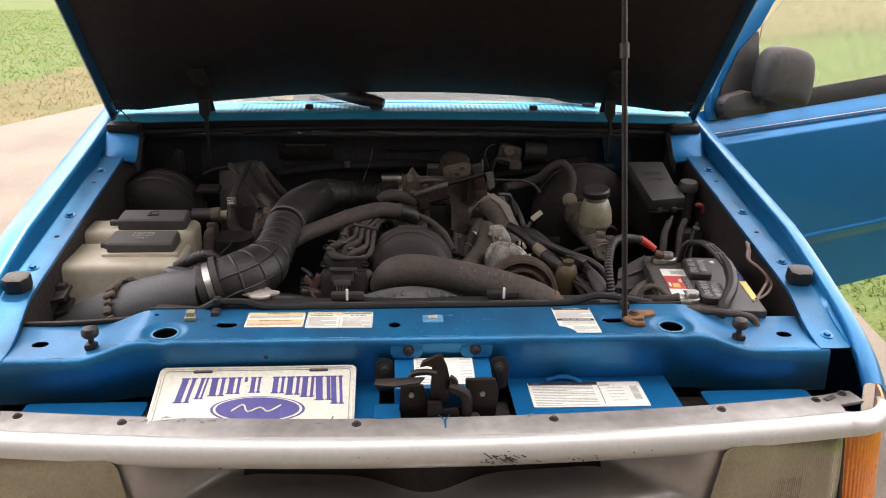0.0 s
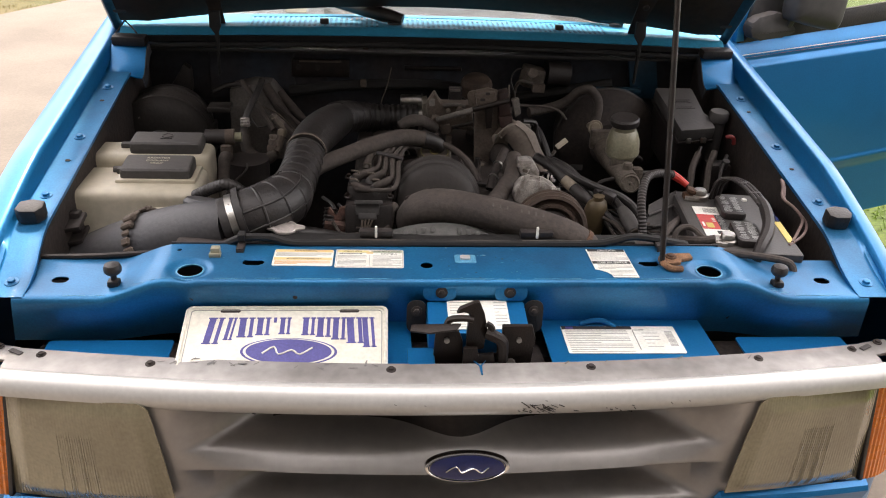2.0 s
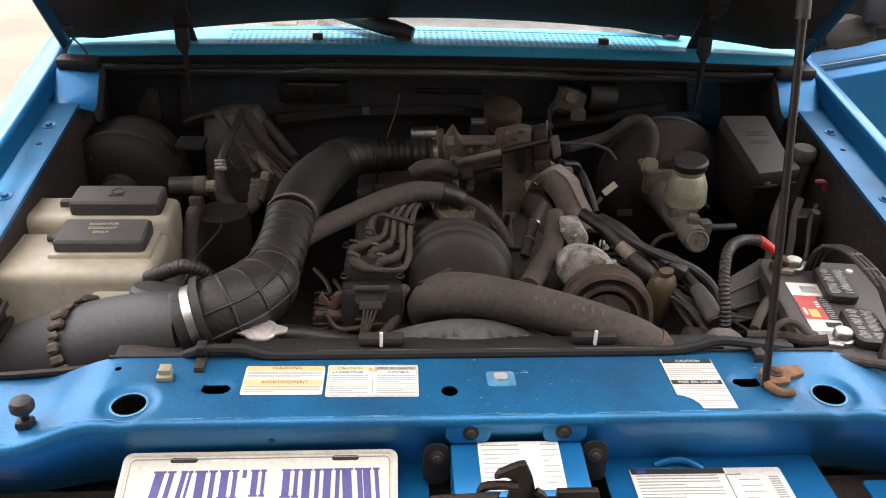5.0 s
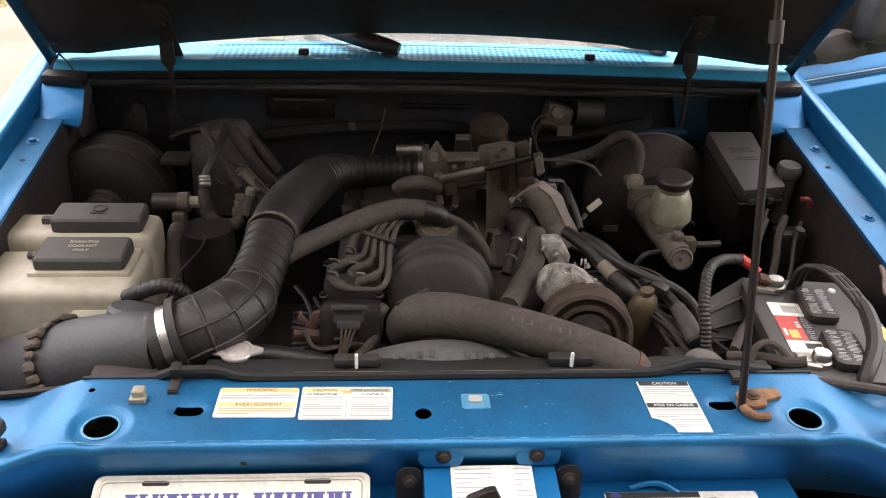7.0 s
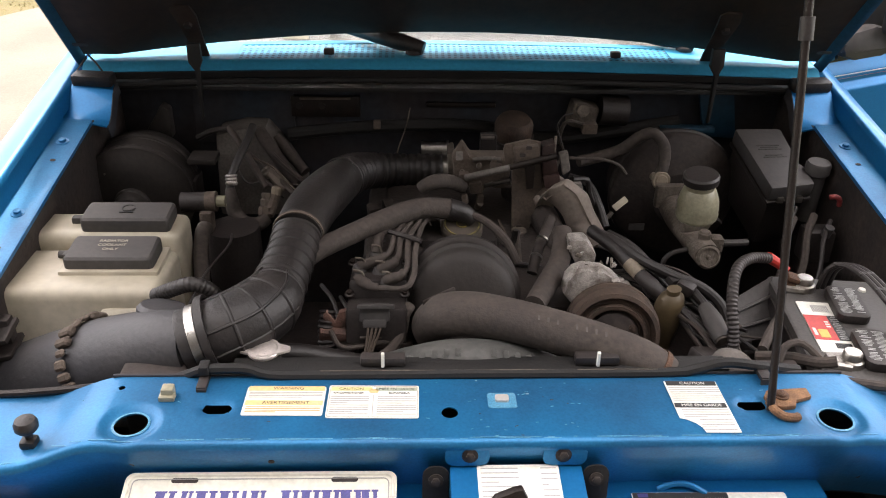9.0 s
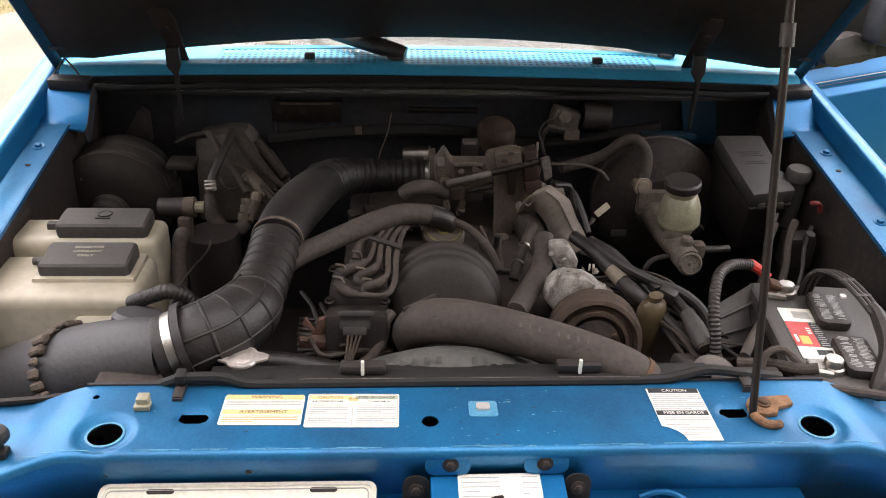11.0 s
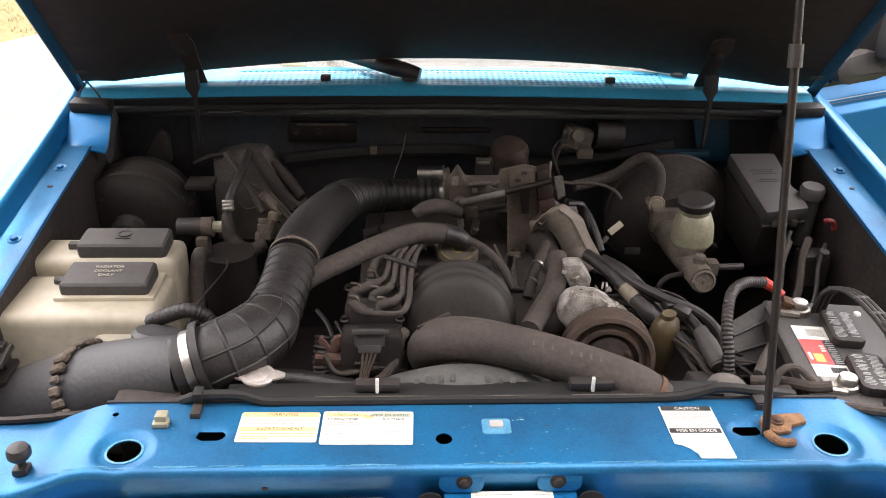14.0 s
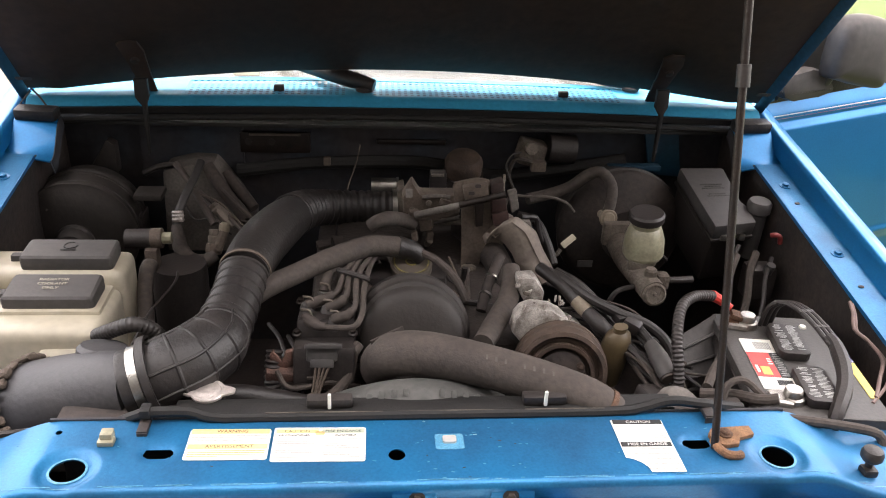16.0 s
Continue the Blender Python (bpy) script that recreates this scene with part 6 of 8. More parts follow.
part("discharge_hose", tube([(0.0860, 0.2500, 0.9020), (0.1110, 0.3000, 0.9070), (0.1340, 0.3450, 0.9150), (0.1460, 0.3850, 0.9280), (0.1480, 0.4100, 0.9390)], (0.0155, 0.0165, 0.0165, 0.016, 0.015), 16), HOSE, ac, "dusty grey hose")
for k, (a, b) in enumerate((((0.09, 0.29, 0.87), (0.125, 0.335, 0.905)), ((0.075, 0.27, 0.85), (0.11, 0.31, 0.88)))):
    part("pipe", rod(a, b, 0.008, 12), CAST, ac)
ps = thing("power_steering_tank", (0.285, 0.22, 0.8), "amber tinted steering fluid bottle", "fluid bottle")
part("bottle", lathe([(0.012, -0.06), (0.022, -0.055), (0.025, -0.02), (0.025, 0.02), (0.020, 0.036), (0.012, 0.042), (0.012, 0.050), (0, 0.050)], (0.291, 0.285, 0.862), (0.06, -0.12, 1), 22, squash=0.75), AMBER_PALE, ps)
part("hose", tube([(0.30, 0.21, 0.83), (0.292, 0.17, 0.84), (0.275, 0.15, 0.82)], 0.008, 10), PLASTIC, ps)
part("thermostat_housing", lathe([(0.036, -0.06), (0.033, -0.01), (0.028, 0.010), (0.018, 0.019), (0.008, 0.022), (0, 0.022)], (0.334, 0.130, 0.878), (0.1, -0.2, 1), 26), CASE, ps)

# intake manifold
RUN_L = [(0.128, 0.565, 0.901), (0.138, 0.560, 0.920), (0.149, 0.555, 0.921), (0.161, 0.550, 0.913), (0.173, 0.545, 0.899), (0.182, 0.535, 0.880), (0.200, 0.515, 0.868), (0.209, 0.490, 0.861)]
RUN_R = [(0.139, 0.565, 0.931), (0.164, 0.560, 0.958), (0.180, 0.555, 0.966), (0.216, 0.550, 0.940), (0.229, 0.545, 0.909), (0.243, 0.535, 0.886), (0.248, 0.515, 0.877), (0.244, 0.490, 0.873)]
im = thing("intake_manifold", (0.1, 0.6, 0.85), "dirty cast intake manifold with throttle linkage", "intake manifold")
UPRIGHT = pose(0, 0, 0, 90, 0, 0)
part("throttle_body", slab([(-0.0160, 0.9800), (0.0010, 1.0080), (0.0150, 0.9850), (0.0850, 0.9850), (0.0860, 0.9450), (0.0520, 0.9380), (0.0390, 0.9180), (0.0210, 0.9130), (0.0100, 0.9340), (-0.0120, 0.9390)], 0.04, Matrix.Translation((0, 0.640, 0)) @ UPRIGHT, 0.006), TAN, im, "dirty brown throttle body")
part("throttle_flange", slab([(-0.0220, 0.9660), (-0.0090, 0.9690), (-0.0040, 0.9080), (-0.0190, 0.9100)], 0.06, Matrix.Translation((0, 0.72, 0)) @ UPRIGHT, 0.004), CAST, im)
part("data_tag", slab(rounded(0.012, 0.016, 0.002), 0.0015, frame_to((0, -0.9, 0.45), (-0.0050, 0.5980, 0.9890))), CASE, im)
part("body_ridge", tube([(0.018, 0.598, 0.982), (0.042, 0.597, 0.985), (0.067, 0.597, 0.983)], 0.004, 8), CASE, im)


def plenum_point(u, v):
    """A cast runner between its two edges, swelling towards the front."""
    k = min(int(u * 7), 6)
    a, b = (Vector(e[k]).lerp(Vector(e[k + 1]), u * 7 - k) for e in (RUN_L, RUN_R))
    return a.lerp(b, v) + Vector((-0.1, -0.8, 0.6)) * 0.030 * math.sin(math.pi * v) ** 0.6


bm = grid(42, 16, plenum_point)
for k in range(2):
    bmesh.ops.smooth_vert(bm, verts=bm.verts, factor=0.4, use_axis_x=True, use_axis_y=True, use_axis_z=True)
part("plenum", thicken(bm, 0.012), CAST_PALE, im, "pale dusty cast intake runner", sharp=60)
part("plenum_web", slab([(0.132, 0.893), (0.141, 0.910), (0.159, 0.904), (0.178, 0.957), (0.165, 0.964), (0.119, 0.956)], 0.02, Matrix.Translation((0, 0.580, 0)) @ UPRIGHT, 0.004), CAST_PALE, im)
part("casting_seam", tube([plenum_point(0.30 + 0.65 * k / 6, 0.62) + Vector((0, -0.0015, 0.001)) for k in range(7)], 0.0022, 6), CAST_PALE, im)
part("runner", tube([(0.10, 0.67, 0.895), (0.125, 0.61, 0.895), (0.148, 0.55, 0.885), (0.165, 0.48, 0.85)], (0.024, 0.026, 0.024, 0.022), 18), CAST_DARK, im)
part("bracket", slab([(0.0660, 1.0180), (0.0690, 1.0260), (0.1080, 1.0350), (0.1280, 1.0310), (0.1370, 0.9920), (0.1350, 0.9410), (0.1190, 0.8700), (0.1120, 0.8580), (0.0960, 0.8580), (0.0880, 0.8670), (0.0850, 0.9290), (0.0820, 0.9890), (0.0700, 0.9940)], 0.008, Matrix.Translation((0, 0.563, 0)) @ UPRIGHT, 0.002), TAN, im, "tan dusty bracket plate")
part("bracket_cap", slab([(0.0810, 1.0240), (0.1230, 1.0300), (0.1270, 1.0010), (0.0870, 0.9960)], 0.016, Matrix.Translation((0, 0.556, 0)) @ UPRIGHT, 0.003), TAN, im)
for a_ in ((0.1060, 0.5380, 1.0280), (0.0960, 0.5380, 1.0150), (0.1000, 0.5530, 0.8750)):
    part("bracket_hole", slab(rounded(0.010, 0.006, 0.002), 0.002, frame_to((0, -1, 0.05), a_)), GRIME, im)
part("solenoid", slab([(0.1280, 1.0260), (0.1510, 1.0330), (0.1600, 0.9800), (0.1330, 0.9750)], 0.03, Matrix.Translation((0, 0.575, 0)) @ UPRIGHT, 0.004), MAROON, im, "dark red brown solenoid")
part("solenoid", slab([(0.1330, 0.9750), (0.1620, 0.9790), (0.1650, 0.9560), (0.1390, 0.9520)], 0.028, Matrix.Translation((0, 0.568, 0)) @ UPRIGHT, 0.003), MAROON, im)
part("solenoid_strap", rod((0.1510, 0.5460, 1.0170), (0.1510, 0.5500, 1.0440), 0.0020, 8), CAST, im)
part("solenoid_foot", slab([(0.1030, 0.9930), (0.1200, 0.9960), (0.1200, 0.9510), (0.1080, 0.9490)], 0.006, Matrix.Translation((0, 0.552, 0)) @ UPRIGHT, 0.001), RUST_DARK, im)
part("pale_connector", slab([(0.1590, 1.0120), (0.1740, 1.0160), (0.1810, 0.9830), (0.1690, 0.9740)], 0.014, Matrix.Translation((0, 0.562, 0)) @ UPRIGHT, 0.002), CASE, im, "pale chalky connector")
part("pale_connector", slab([(0.1840, 0.9600), (0.2040, 0.9570), (0.2080, 0.9400), (0.1920, 0.9440)], 0.014, Matrix.Translation((0, 0.564, 0)) @ UPRIGHT, 0.002), CASE, im)
part("thin_pipe", tube([(0.1880, 0.5600, 0.9630), (0.2160, 0.5700, 0.9570), (0.2220, 0.5700, 0.9350), (0.2330, 0.5700, 0.9080), (0.2520, 0.5750, 0.8790)], 0.0052, 8), RUBBER, im)
part("bracket_foot", lathe([(0.014, 0), (0.014, 0.01), (0.010, 0.013), (0, 0.013)], (0.10, 0.545, 0.862), (0, 0, 1), 14), CAST, im)
part("return_spring", tube([(0.128 + 0.0055 * math.cos(k * 1.05), 0.592 + 0.0055 * math.sin(k * 1.05), 0.935 + 0.0007 * k) for k in range(44)], 0.0012, 5, smooth=False), STEEL, im)
for q in ((0.0300, 0.5980, 0.9710), (0.0640, 0.5980, 0.9590), (0.0010, 0.5980, 0.9580), (0.0560, 0.5980, 0.9830)):
    part("screw_head", lathe([(0.0055, 0), (0.005, 0.004), (0, 0.005)], q, (0, -1, 0.25), 8), CAST, im)
for q, sz in (((0.0260, 0.5950, 0.9310), (0.022, 0.016, 0.020)), ((0.0330, 0.5900, 0.9090), (0.012, 0.012, 0.022)), ((0.0040, 0.5900, 0.9530), (0.018, 0.014, 0.016)), ((0.0710, 0.6000, 0.9350), (0.036, 0.014, 0.009)), ((0.0060, 0.5800, 0.9160), (0.010, 0.012, 0.018)), ((0.0580, 0.5920, 0.9740), (0.020, 0.012, 0.012))):
    part("casting_lug", box(q, sz, 0.003, (rk.uniform(-25, 10), rk.uniform(-15, 15), rk.uniform(-15, 15))), rk.choice((CAST, TAN, TAN)), im)
part("cable_rod", rod((0.0060, 0.5750, 0.9580), (0.0780, 0.5350, 0.9940), 0.0060, 12), CASE, im)
part("cable_rod_end", rod((0.0760, 0.5350, 0.9940), (0.1520, 0.5300, 1.0170), 0.0056, 12), RUST_DARK, im)
part("link", rod((0.0400, 0.5900, 0.9360), (0.0840, 0.5800, 0.9510), 0.004, 10), CAST_DARK, im)
part("sensor", box((0.0520, 0.6800, 0.9750), (0.030, 0.02, 0.050), 0.003), PLASTIC, im)
part("sensor_top", slab(rounded(0.024, 0.010, 0.002), 0.004, frame_to((0, -0.4, 0.9), (0.0500, 0.6720, 0.9950))), CASE, im)
part("vacuum_elbow", tube([(-0.0730, 0.5200, 0.9610), (-0.0600, 0.5200, 0.9700), (-0.0410, 0.5300, 0.9710), (-0.0190, 0.5600, 0.9560), (-0.0000, 0.5900, 0.9350)], (0.011, 0.0125, 0.0125, 0.012, 0.012), 14), HOSE, im)
part("nipple", rod((0.03, 0.60, 0.89), (0.034, 0.585, 0.905), 0.006, 10), CAST, im)
part("chrome_can", lathe([(0, 0), (0.0135, 0), (0.0145, 0.002), (0.0145, 0.046), (0.0165, 0.047), (0.0165, 0.051), (0, 0.051)], (-0.0690, 0.7200, 0.9540), (1, 0, 0.0), 24), STEEL, im, "small bright chromed canister")
part("can_strap", box((-0.0230, 0.7150, 0.9200), (0.005, 0.03, 0.05), 0.002), STEEL, im)
part("dipstick_tube", tube([(0.092, 0.50, 0.89), (0.086, 0.47, 0.90), (0.085, 0.44, 0.89), (0.09, 0.41, 0.84)], 0.005, 8), HOSE, im)
part("thin_line", tube([(0.172, 0.6, 1.011), (0.162, 0.6, 1.042), (0.172, 0.6, 1.062), (0.186, 0.6, 1.066)], 0.0016, 8), RUBBER, im)
part("thin_line", tube([(0.165, 0.6, 0.963), (0.174, 0.6, 0.984), (0.209, 0.6, 0.984), (0.244, 0.6, 0.983), (0.275, 0.6, 0.973), (0.291, 0.6, 0.955)], 0.003, 8), HOSE, im)
part("thin_line", tube([(0.081, 0.45, 0.92), (0.077, 0.45, 0.869), (0.084, 0.45, 0.821)], 0.005, 8), RUBBER, im)
part("thin_line", tube([(0.039, 0.45, 0.932), (0.054, 0.45, 0.901), (0.067, 0.45, 0.89)], 0.0025, 8), HOSE, im)
part("fuel_line", tube([(0.195, 0.62, 0.94), (0.225, 0.60, 0.935), (0.24, 0.57, 0.91), (0.25, 0.54, 0.88)], 0.008, 10), RUBBER, im)
tagm = frame_to((0, -0.75, 0.6), (0.2840, 0.5880, 0.9030)) @ pose(0, 0, 0, 0, 0, -52)
part("tag", slab(rounded(0.012, 0.030, 0.002), 0.002, tagm), TANK, im, "small pale plastic tag")
part("tag_tie", tube([(0.2520, 0.5800, 0.8860), (0.2620, 0.5820, 0.8780), (0.2710, 0.5860, 0.8880)], 0.004, 8), CASE, im)

# wiring loom on the right of the engine
wl = thing("wiring_loom", (0.28, 0.3, 0.85), "taped wiring loom with plugs and sensors", "wiring loom")
part("trunk", tube([(0.200, 0.43, 0.93), (0.222, 0.383, 0.928), (0.243, 0.351, 0.915), (0.262, 0.322, 0.902), (0.285, 0.295, 0.89)], 0.0105, 12), RUBBER, wl)
part("sleeve", tube([(0.243, 0.351, 0.915), (0.256, 0.331, 0.906)], 0.0115, 12), TAN_PALE, wl)
part("plug", tube([(0.258, 0.328, 0.905), (0.272, 0.308, 0.897), (0.285, 0.295, 0.890)], (0.011, 0.0125, 0.009), 12), PLASTIC, wl)
part("branch", tube([(0.21, 0.42, 0.93), (0.228, 0.385, 0.934), (0.258, 0.345, 0.925), (0.299, 0.318, 0.913), (0.344, 0.300, 0.900), (0.370, 0.277, 0.880), (0.378, 0.255, 0.845)], 0.0078, 10), RUBBER, wl)
part("branch", tube([(0.222, 0.41, 0.935), (0.25, 0.372, 0.932), (0.281, 0.335, 0.912), (0.318, 0.312, 0.902), (0.336, 0.275, 0.893), (0.342, 0.245, 0.885)], 0.0068, 10), RUBBER, wl)
part("branch", tube([(0.285, 0.297, 0.890), (0.302, 0.285, 0.882), (0.318, 0.26, 0.874), (0.335, 0.235, 0.865)], 0.0055, 8), RUBBER, wl)
part("sensor_plug", box((0.318, 0.298, 0.902), (0.026, 0.022, 0.018), 0.004, (0, 15, -35)), PLASTIC, wl)
part("sensor_plug", box((0.302, 0.312, 0.906), (0.016, 0.018, 0.014), 0.003, (10, 0, 20)), RUBBER, wl)
part("connector", tube([(0.336, 0.262, 0.892), (0.342, 0.235, 0.884), (0.348, 0.206, 0.872)], (0.010, 0.0145, 0.0125), 14), PLASTIC_GREY, wl, "grey cylindrical connector")
part("connector_face", lathe([(0.011, 0), (0.011, 0.004), (0.005, 0.005), (0, 0.005)], (0.348, 0.206, 0.872), (0.15, -0.9, -0.35), 14), HOSE, wl)
rw = random.Random(31)
for k in range(16):
    if k < 9:
        a0 = Vector((rw.uniform(0.20, 0.30), rw.uniform(0.34, 0.46), rw.uniform(0.86, 0.91)))
        a1 = Vector((rw.uniform(0.33, 0.44), rw.uniform(0.16, 0.30), rw.uniform(0.82, 0.87)))
    else:
        a0 = Vector((rw.uniform(-0.23, -0.17), rw.uniform(0.27, 0.42), rw.uniform(0.82, 0.88)))
        a1 = Vector((rw.uniform(-0.21, -0.10), rw.uniform(0.15, 0.20), rw.uniform(0.83, 0.855)))
    m_ = (a0 + a1) / 2 + Vector((rw.gauss(0, 0.02), rw.gauss(0, 0.015), rw.uniform(-0.005, 0.02)))
    part("wire", tube([a0, a0.lerp(m_, 0.6) + Vector((0, 0, 0.012)), m_, a1.lerp(m_, 0.4) + Vector((rw.gauss(0, 0.012), 0, -0.004)), a1], rw.uniform(0.0018, 0.0045), 7), rw.choice((HOSE, PLASTIC, RUBBER, RUBBER)), wl)
part("bracket", box((0.325, 0.195, 0.84), (0.05, 0.03, 0.04), 0.006, (0, 15, 20)), PLASTIC, wl)
part("line", tube([(0.39, 0.17, 0.88), (0.41, 0.20, 0.885), (0.45, 0.26, 0.875), (0.50, 0.33, 0.87)], 0.007, 10), HOSE, wl)
part("earth_lead", tube([(0.375, 0.155, 0.880), (0.41, 0.135, 0.892), (0.435, 0.105, 0.905), (0.452, 0.096, 0.913)], 0.0075, 10), HOSE, wl)
part("earth_lead", tube([(0.385, 0.11, 0.885), (0.395, 0.125, 0.915), (0.42, 0.13, 0.918), (0.44, 0.11, 0.905)], 0.005, 8), HOSE, wl)

# brakes
bb = thing("brake_booster", (0.42, 0.76, 0.75), "large black brake servo drum", "brake booster")
part("drum", lathe([(0.0, 0.0), (0.05, 0.0), (0.06, -0.01), (0.112, -0.025), (0.120, -0.032), (0.124, -0.045), (0.124, -0.06), (0.115, -0.07), (0.11, -0.13), (0, -0.14)], (0.425, 0.690, 0.865), (0.02, -1, 0.1), 48), GRIME, bb)
part("rim", lathe([(0.123, -0.040), (0.127, -0.042), (0.127, -0.050), (0.123, -0.052)], (0.425, 0.690, 0.865), (0.02, -1, 0.1), 48, hollow=True), BLACK, bb)
part("check_valve", lathe([(0.008, -0.045), (0.009, -0.002), (0.0165, 0), (0.0175, 0.004), (0.0155, 0.009), (0.012, 0.0085), (0.010, 0.011), (0, 0.011)], (0.372, 0.655, 0.920), (0, -1, 0.25), 22), TAN_PALE, bb, "pale round check valve")
part("vacuum_hose", tube([(0.3720, 0.6600, 0.9280), (0.3790, 0.6700, 0.9500), (0.3780, 0.6800, 0.9770), (0.3590, 0.6900, 0.9980), (0.3360, 0.7000, 0.9880), (0.3070, 0.7100, 0.9590), (0.2600, 0.7100, 0.9420), (0.2260, 0.7000, 0.9380)], 0.0108, 14), HOSE, bb)
part("print", box((0.345, 0.672, 0.815), (0.03, 0.002, 0.014), 0.0005), PLASTIC_GREY, bb)
mc = thing("brake_master_cylinder", (0.41, 0.55, 0.86), "brake master cylinder with a yellowed fluid bottle", "master cylinder")
part("body", tube([(0.39, 0.64, 0.885), (0.398, 0.58, 0.872), (0.408, 0.52, 0.862), (0.414, 0.478, 0.858)], (0.024, 0.026, 0.023, 0.022), 18), CAST, mc)
part("end_plug", lathe([(0.0, -0.01), (0.021, -0.01), (0.021, 0.002), (0.017, 0.005), (0.017, 0.002), (0.004, 0.002), (0.003, 0.006), (0, 0.006)], (0.415, 0.474, 0.857), (0.05, -1, 0.25), 24), CAST, mc)
part("flange", box((0.388, 0.63, 0.90), (0.06, 0.02, 0.045), 0.006), CAST, mc)
part("reservoir", lathe([(0.020, -0.078), (0.025, -0.070), (0.028, -0.060), (0.033, -0.055), (0.036, -0.050), (0.0365, -0.044), (0.035, -0.040), (0.036, -0.036), (0.035, -0.020), (0.031, -0.006), (0.027, 0.004), (0.025, 0.006), (0.025, 0.020)], (0.408, 0.548, 0.948), (-0.08, -0.10, 1), 30), YELLOWED, mc, "yellowed plastic fluid bottle")
part("cap", lathe([(0.030, 0), (0.031, 0.004), (0.031, 0.012), (0.028, 0.016), (0, 0.016)], (0.4065, 0.546, 0.9645), (-0.08, -0.10, 1), 28), PLASTIC, mc, "black ribbed bottle cap")
part("neck_port", lathe([(0.022, 0), (0.022, 0.03), (0, 0.03)], (0.405, 0.54, 0.862), (0, 0, 1), 18), CAST, mc)
part("outlet", box((0.436, 0.505, 0.868), (0.022, 0.024, 0.026), 0.005), CAST, mc)
part("brake_pipe", tube([(0.445, 0.505, 0.868), (0.468, 0.505, 0.868), (0.492, 0.508, 0.868)], 0.0065, 10), PLASTIC, mc)
part("top_port", lathe([(0.011, 0), (0.011, 0.012), (0.008, 0.016), (0, 0.016)], (0.412, 0.50, 0.878), (0, 0, 1), 12), CAST, mc)
part("brake_pipe", tube([(0.39, 0.505, 0.855), (0.36, 0.50, 0.85), (0.345, 0.495, 0.83), (0.345, 0.49, 0.79)], 0.005, 8), PLASTIC, mc)
part("brake_pipe", tube([(0.43, 0.57, 0.875), (0.455, 0.575, 0.88), (0.468, 0.578, 0.87)], 0.004, 8), PLASTIC, mc)

# fuse box
fb = thing("fuse_box", (0.575, 0.64, 0.85), "faded grey under-hood fuse box with a sloping lid", "fuse box")
fm = Matrix.Translation((0.5745, 0.645, 0.972)) @ pose(0, 0, 0, 14, 0, 4)
b2 = slab([(-0.044, -0.092), (0.040, -0.082), (0.042, -0.03), (0.036, -0.02), (0.046, 0.09), (-0.044, 0.092)], 0.03, fm @ Matrix.Translation((0, 0, -0.03)), 0.006)
part("lid", b2, PLASTIC_GREY, fb, "faded grey lid with small raised print")
part("lid_skirt", slab([(-0.045, -0.094), (0.041, -0.084), (0.047, 0.091), (-0.045, 0.093)], 0.008, fm @ Matrix.Translation((0, 0, -0.038)), 0.002), PLASTIC, fb)
part("base", slab([(-0.036, -0.084), (0.034, -0.076), (0.040, 0.085), (-0.040, 0.085)], 0.10, fm @ Matrix.Translation((0, 0, -0.135)), 0.005), PLASTIC, fb)
for k in range(5):
    part("raised_print", slab(rounded(0.045 - 0.012 * (k % 2), 0.0024, 0.0005), 0.0007, fm @ Matrix.Translation((-0.002, 0.035 - 0.006 * k - (0.012 if k > 2 else 0), 0))), PLASTIC, fb)
for x in (-0.02, 0.015):
    part("latch", box(tuple(fm @ Vector((x, -0.089, -0.028))), (0.012, 0.008, 0.012), 0.002), STEEL, fb)
pk = thing("pressure_canister", (0.648, 0.61, 0.9), "small black round canister by the fender", "canister")
part("body", lathe([(0.017, -0.09), (0.0175, -0.03), (0.0175, 0.0), (0.0215, 0.004), (0.022, 0.020), (0.019, 0.025), (0, 0.025)], (0.636, 0.606, 0.954), (0, -0.08, 1), 22), PLASTIC_GREY, pk)
rl = thing("starter_relay", (0.62, 0.52, 0.85), "black starter relay with red booted wires", "relay")
part("body", box((0.618, 0.52, 0.86), (0.05, 0.04, 0.06), 0.006), PLASTIC, rl)
part("red_boot", tube([(0.627, 0.525, 0.946), (0.634, 0.52, 0.949), (0.642, 0.52, 0.944), (0.645, 0.522, 0.932)], 0.0045, 10), RED_DARK, rl, "red cable boot")
part("plug", lathe([(0.008, 0), (0.008, 0.02), (0, 0.022)], (0.622, 0.50, 0.885), (0.1, -0.3, 1), 12), PLASTIC_GREY, rl)
for k, (x, y) in enumerate(((0.56, 0.50), (0.58, 0.47), (0.60, 0.45), (0.54, 0.46))):
    part("wire", tube([(x + 0.03, y + 0.06, 0.91), (x + 0.01, y + 0.03, 0.885), (x, y, 0.85), (x - 0.02, y - 0.03, 0.80)], 0.004 + 0.003 * (k % 2), 8), HOSE if k % 2 else PLASTIC, rl)

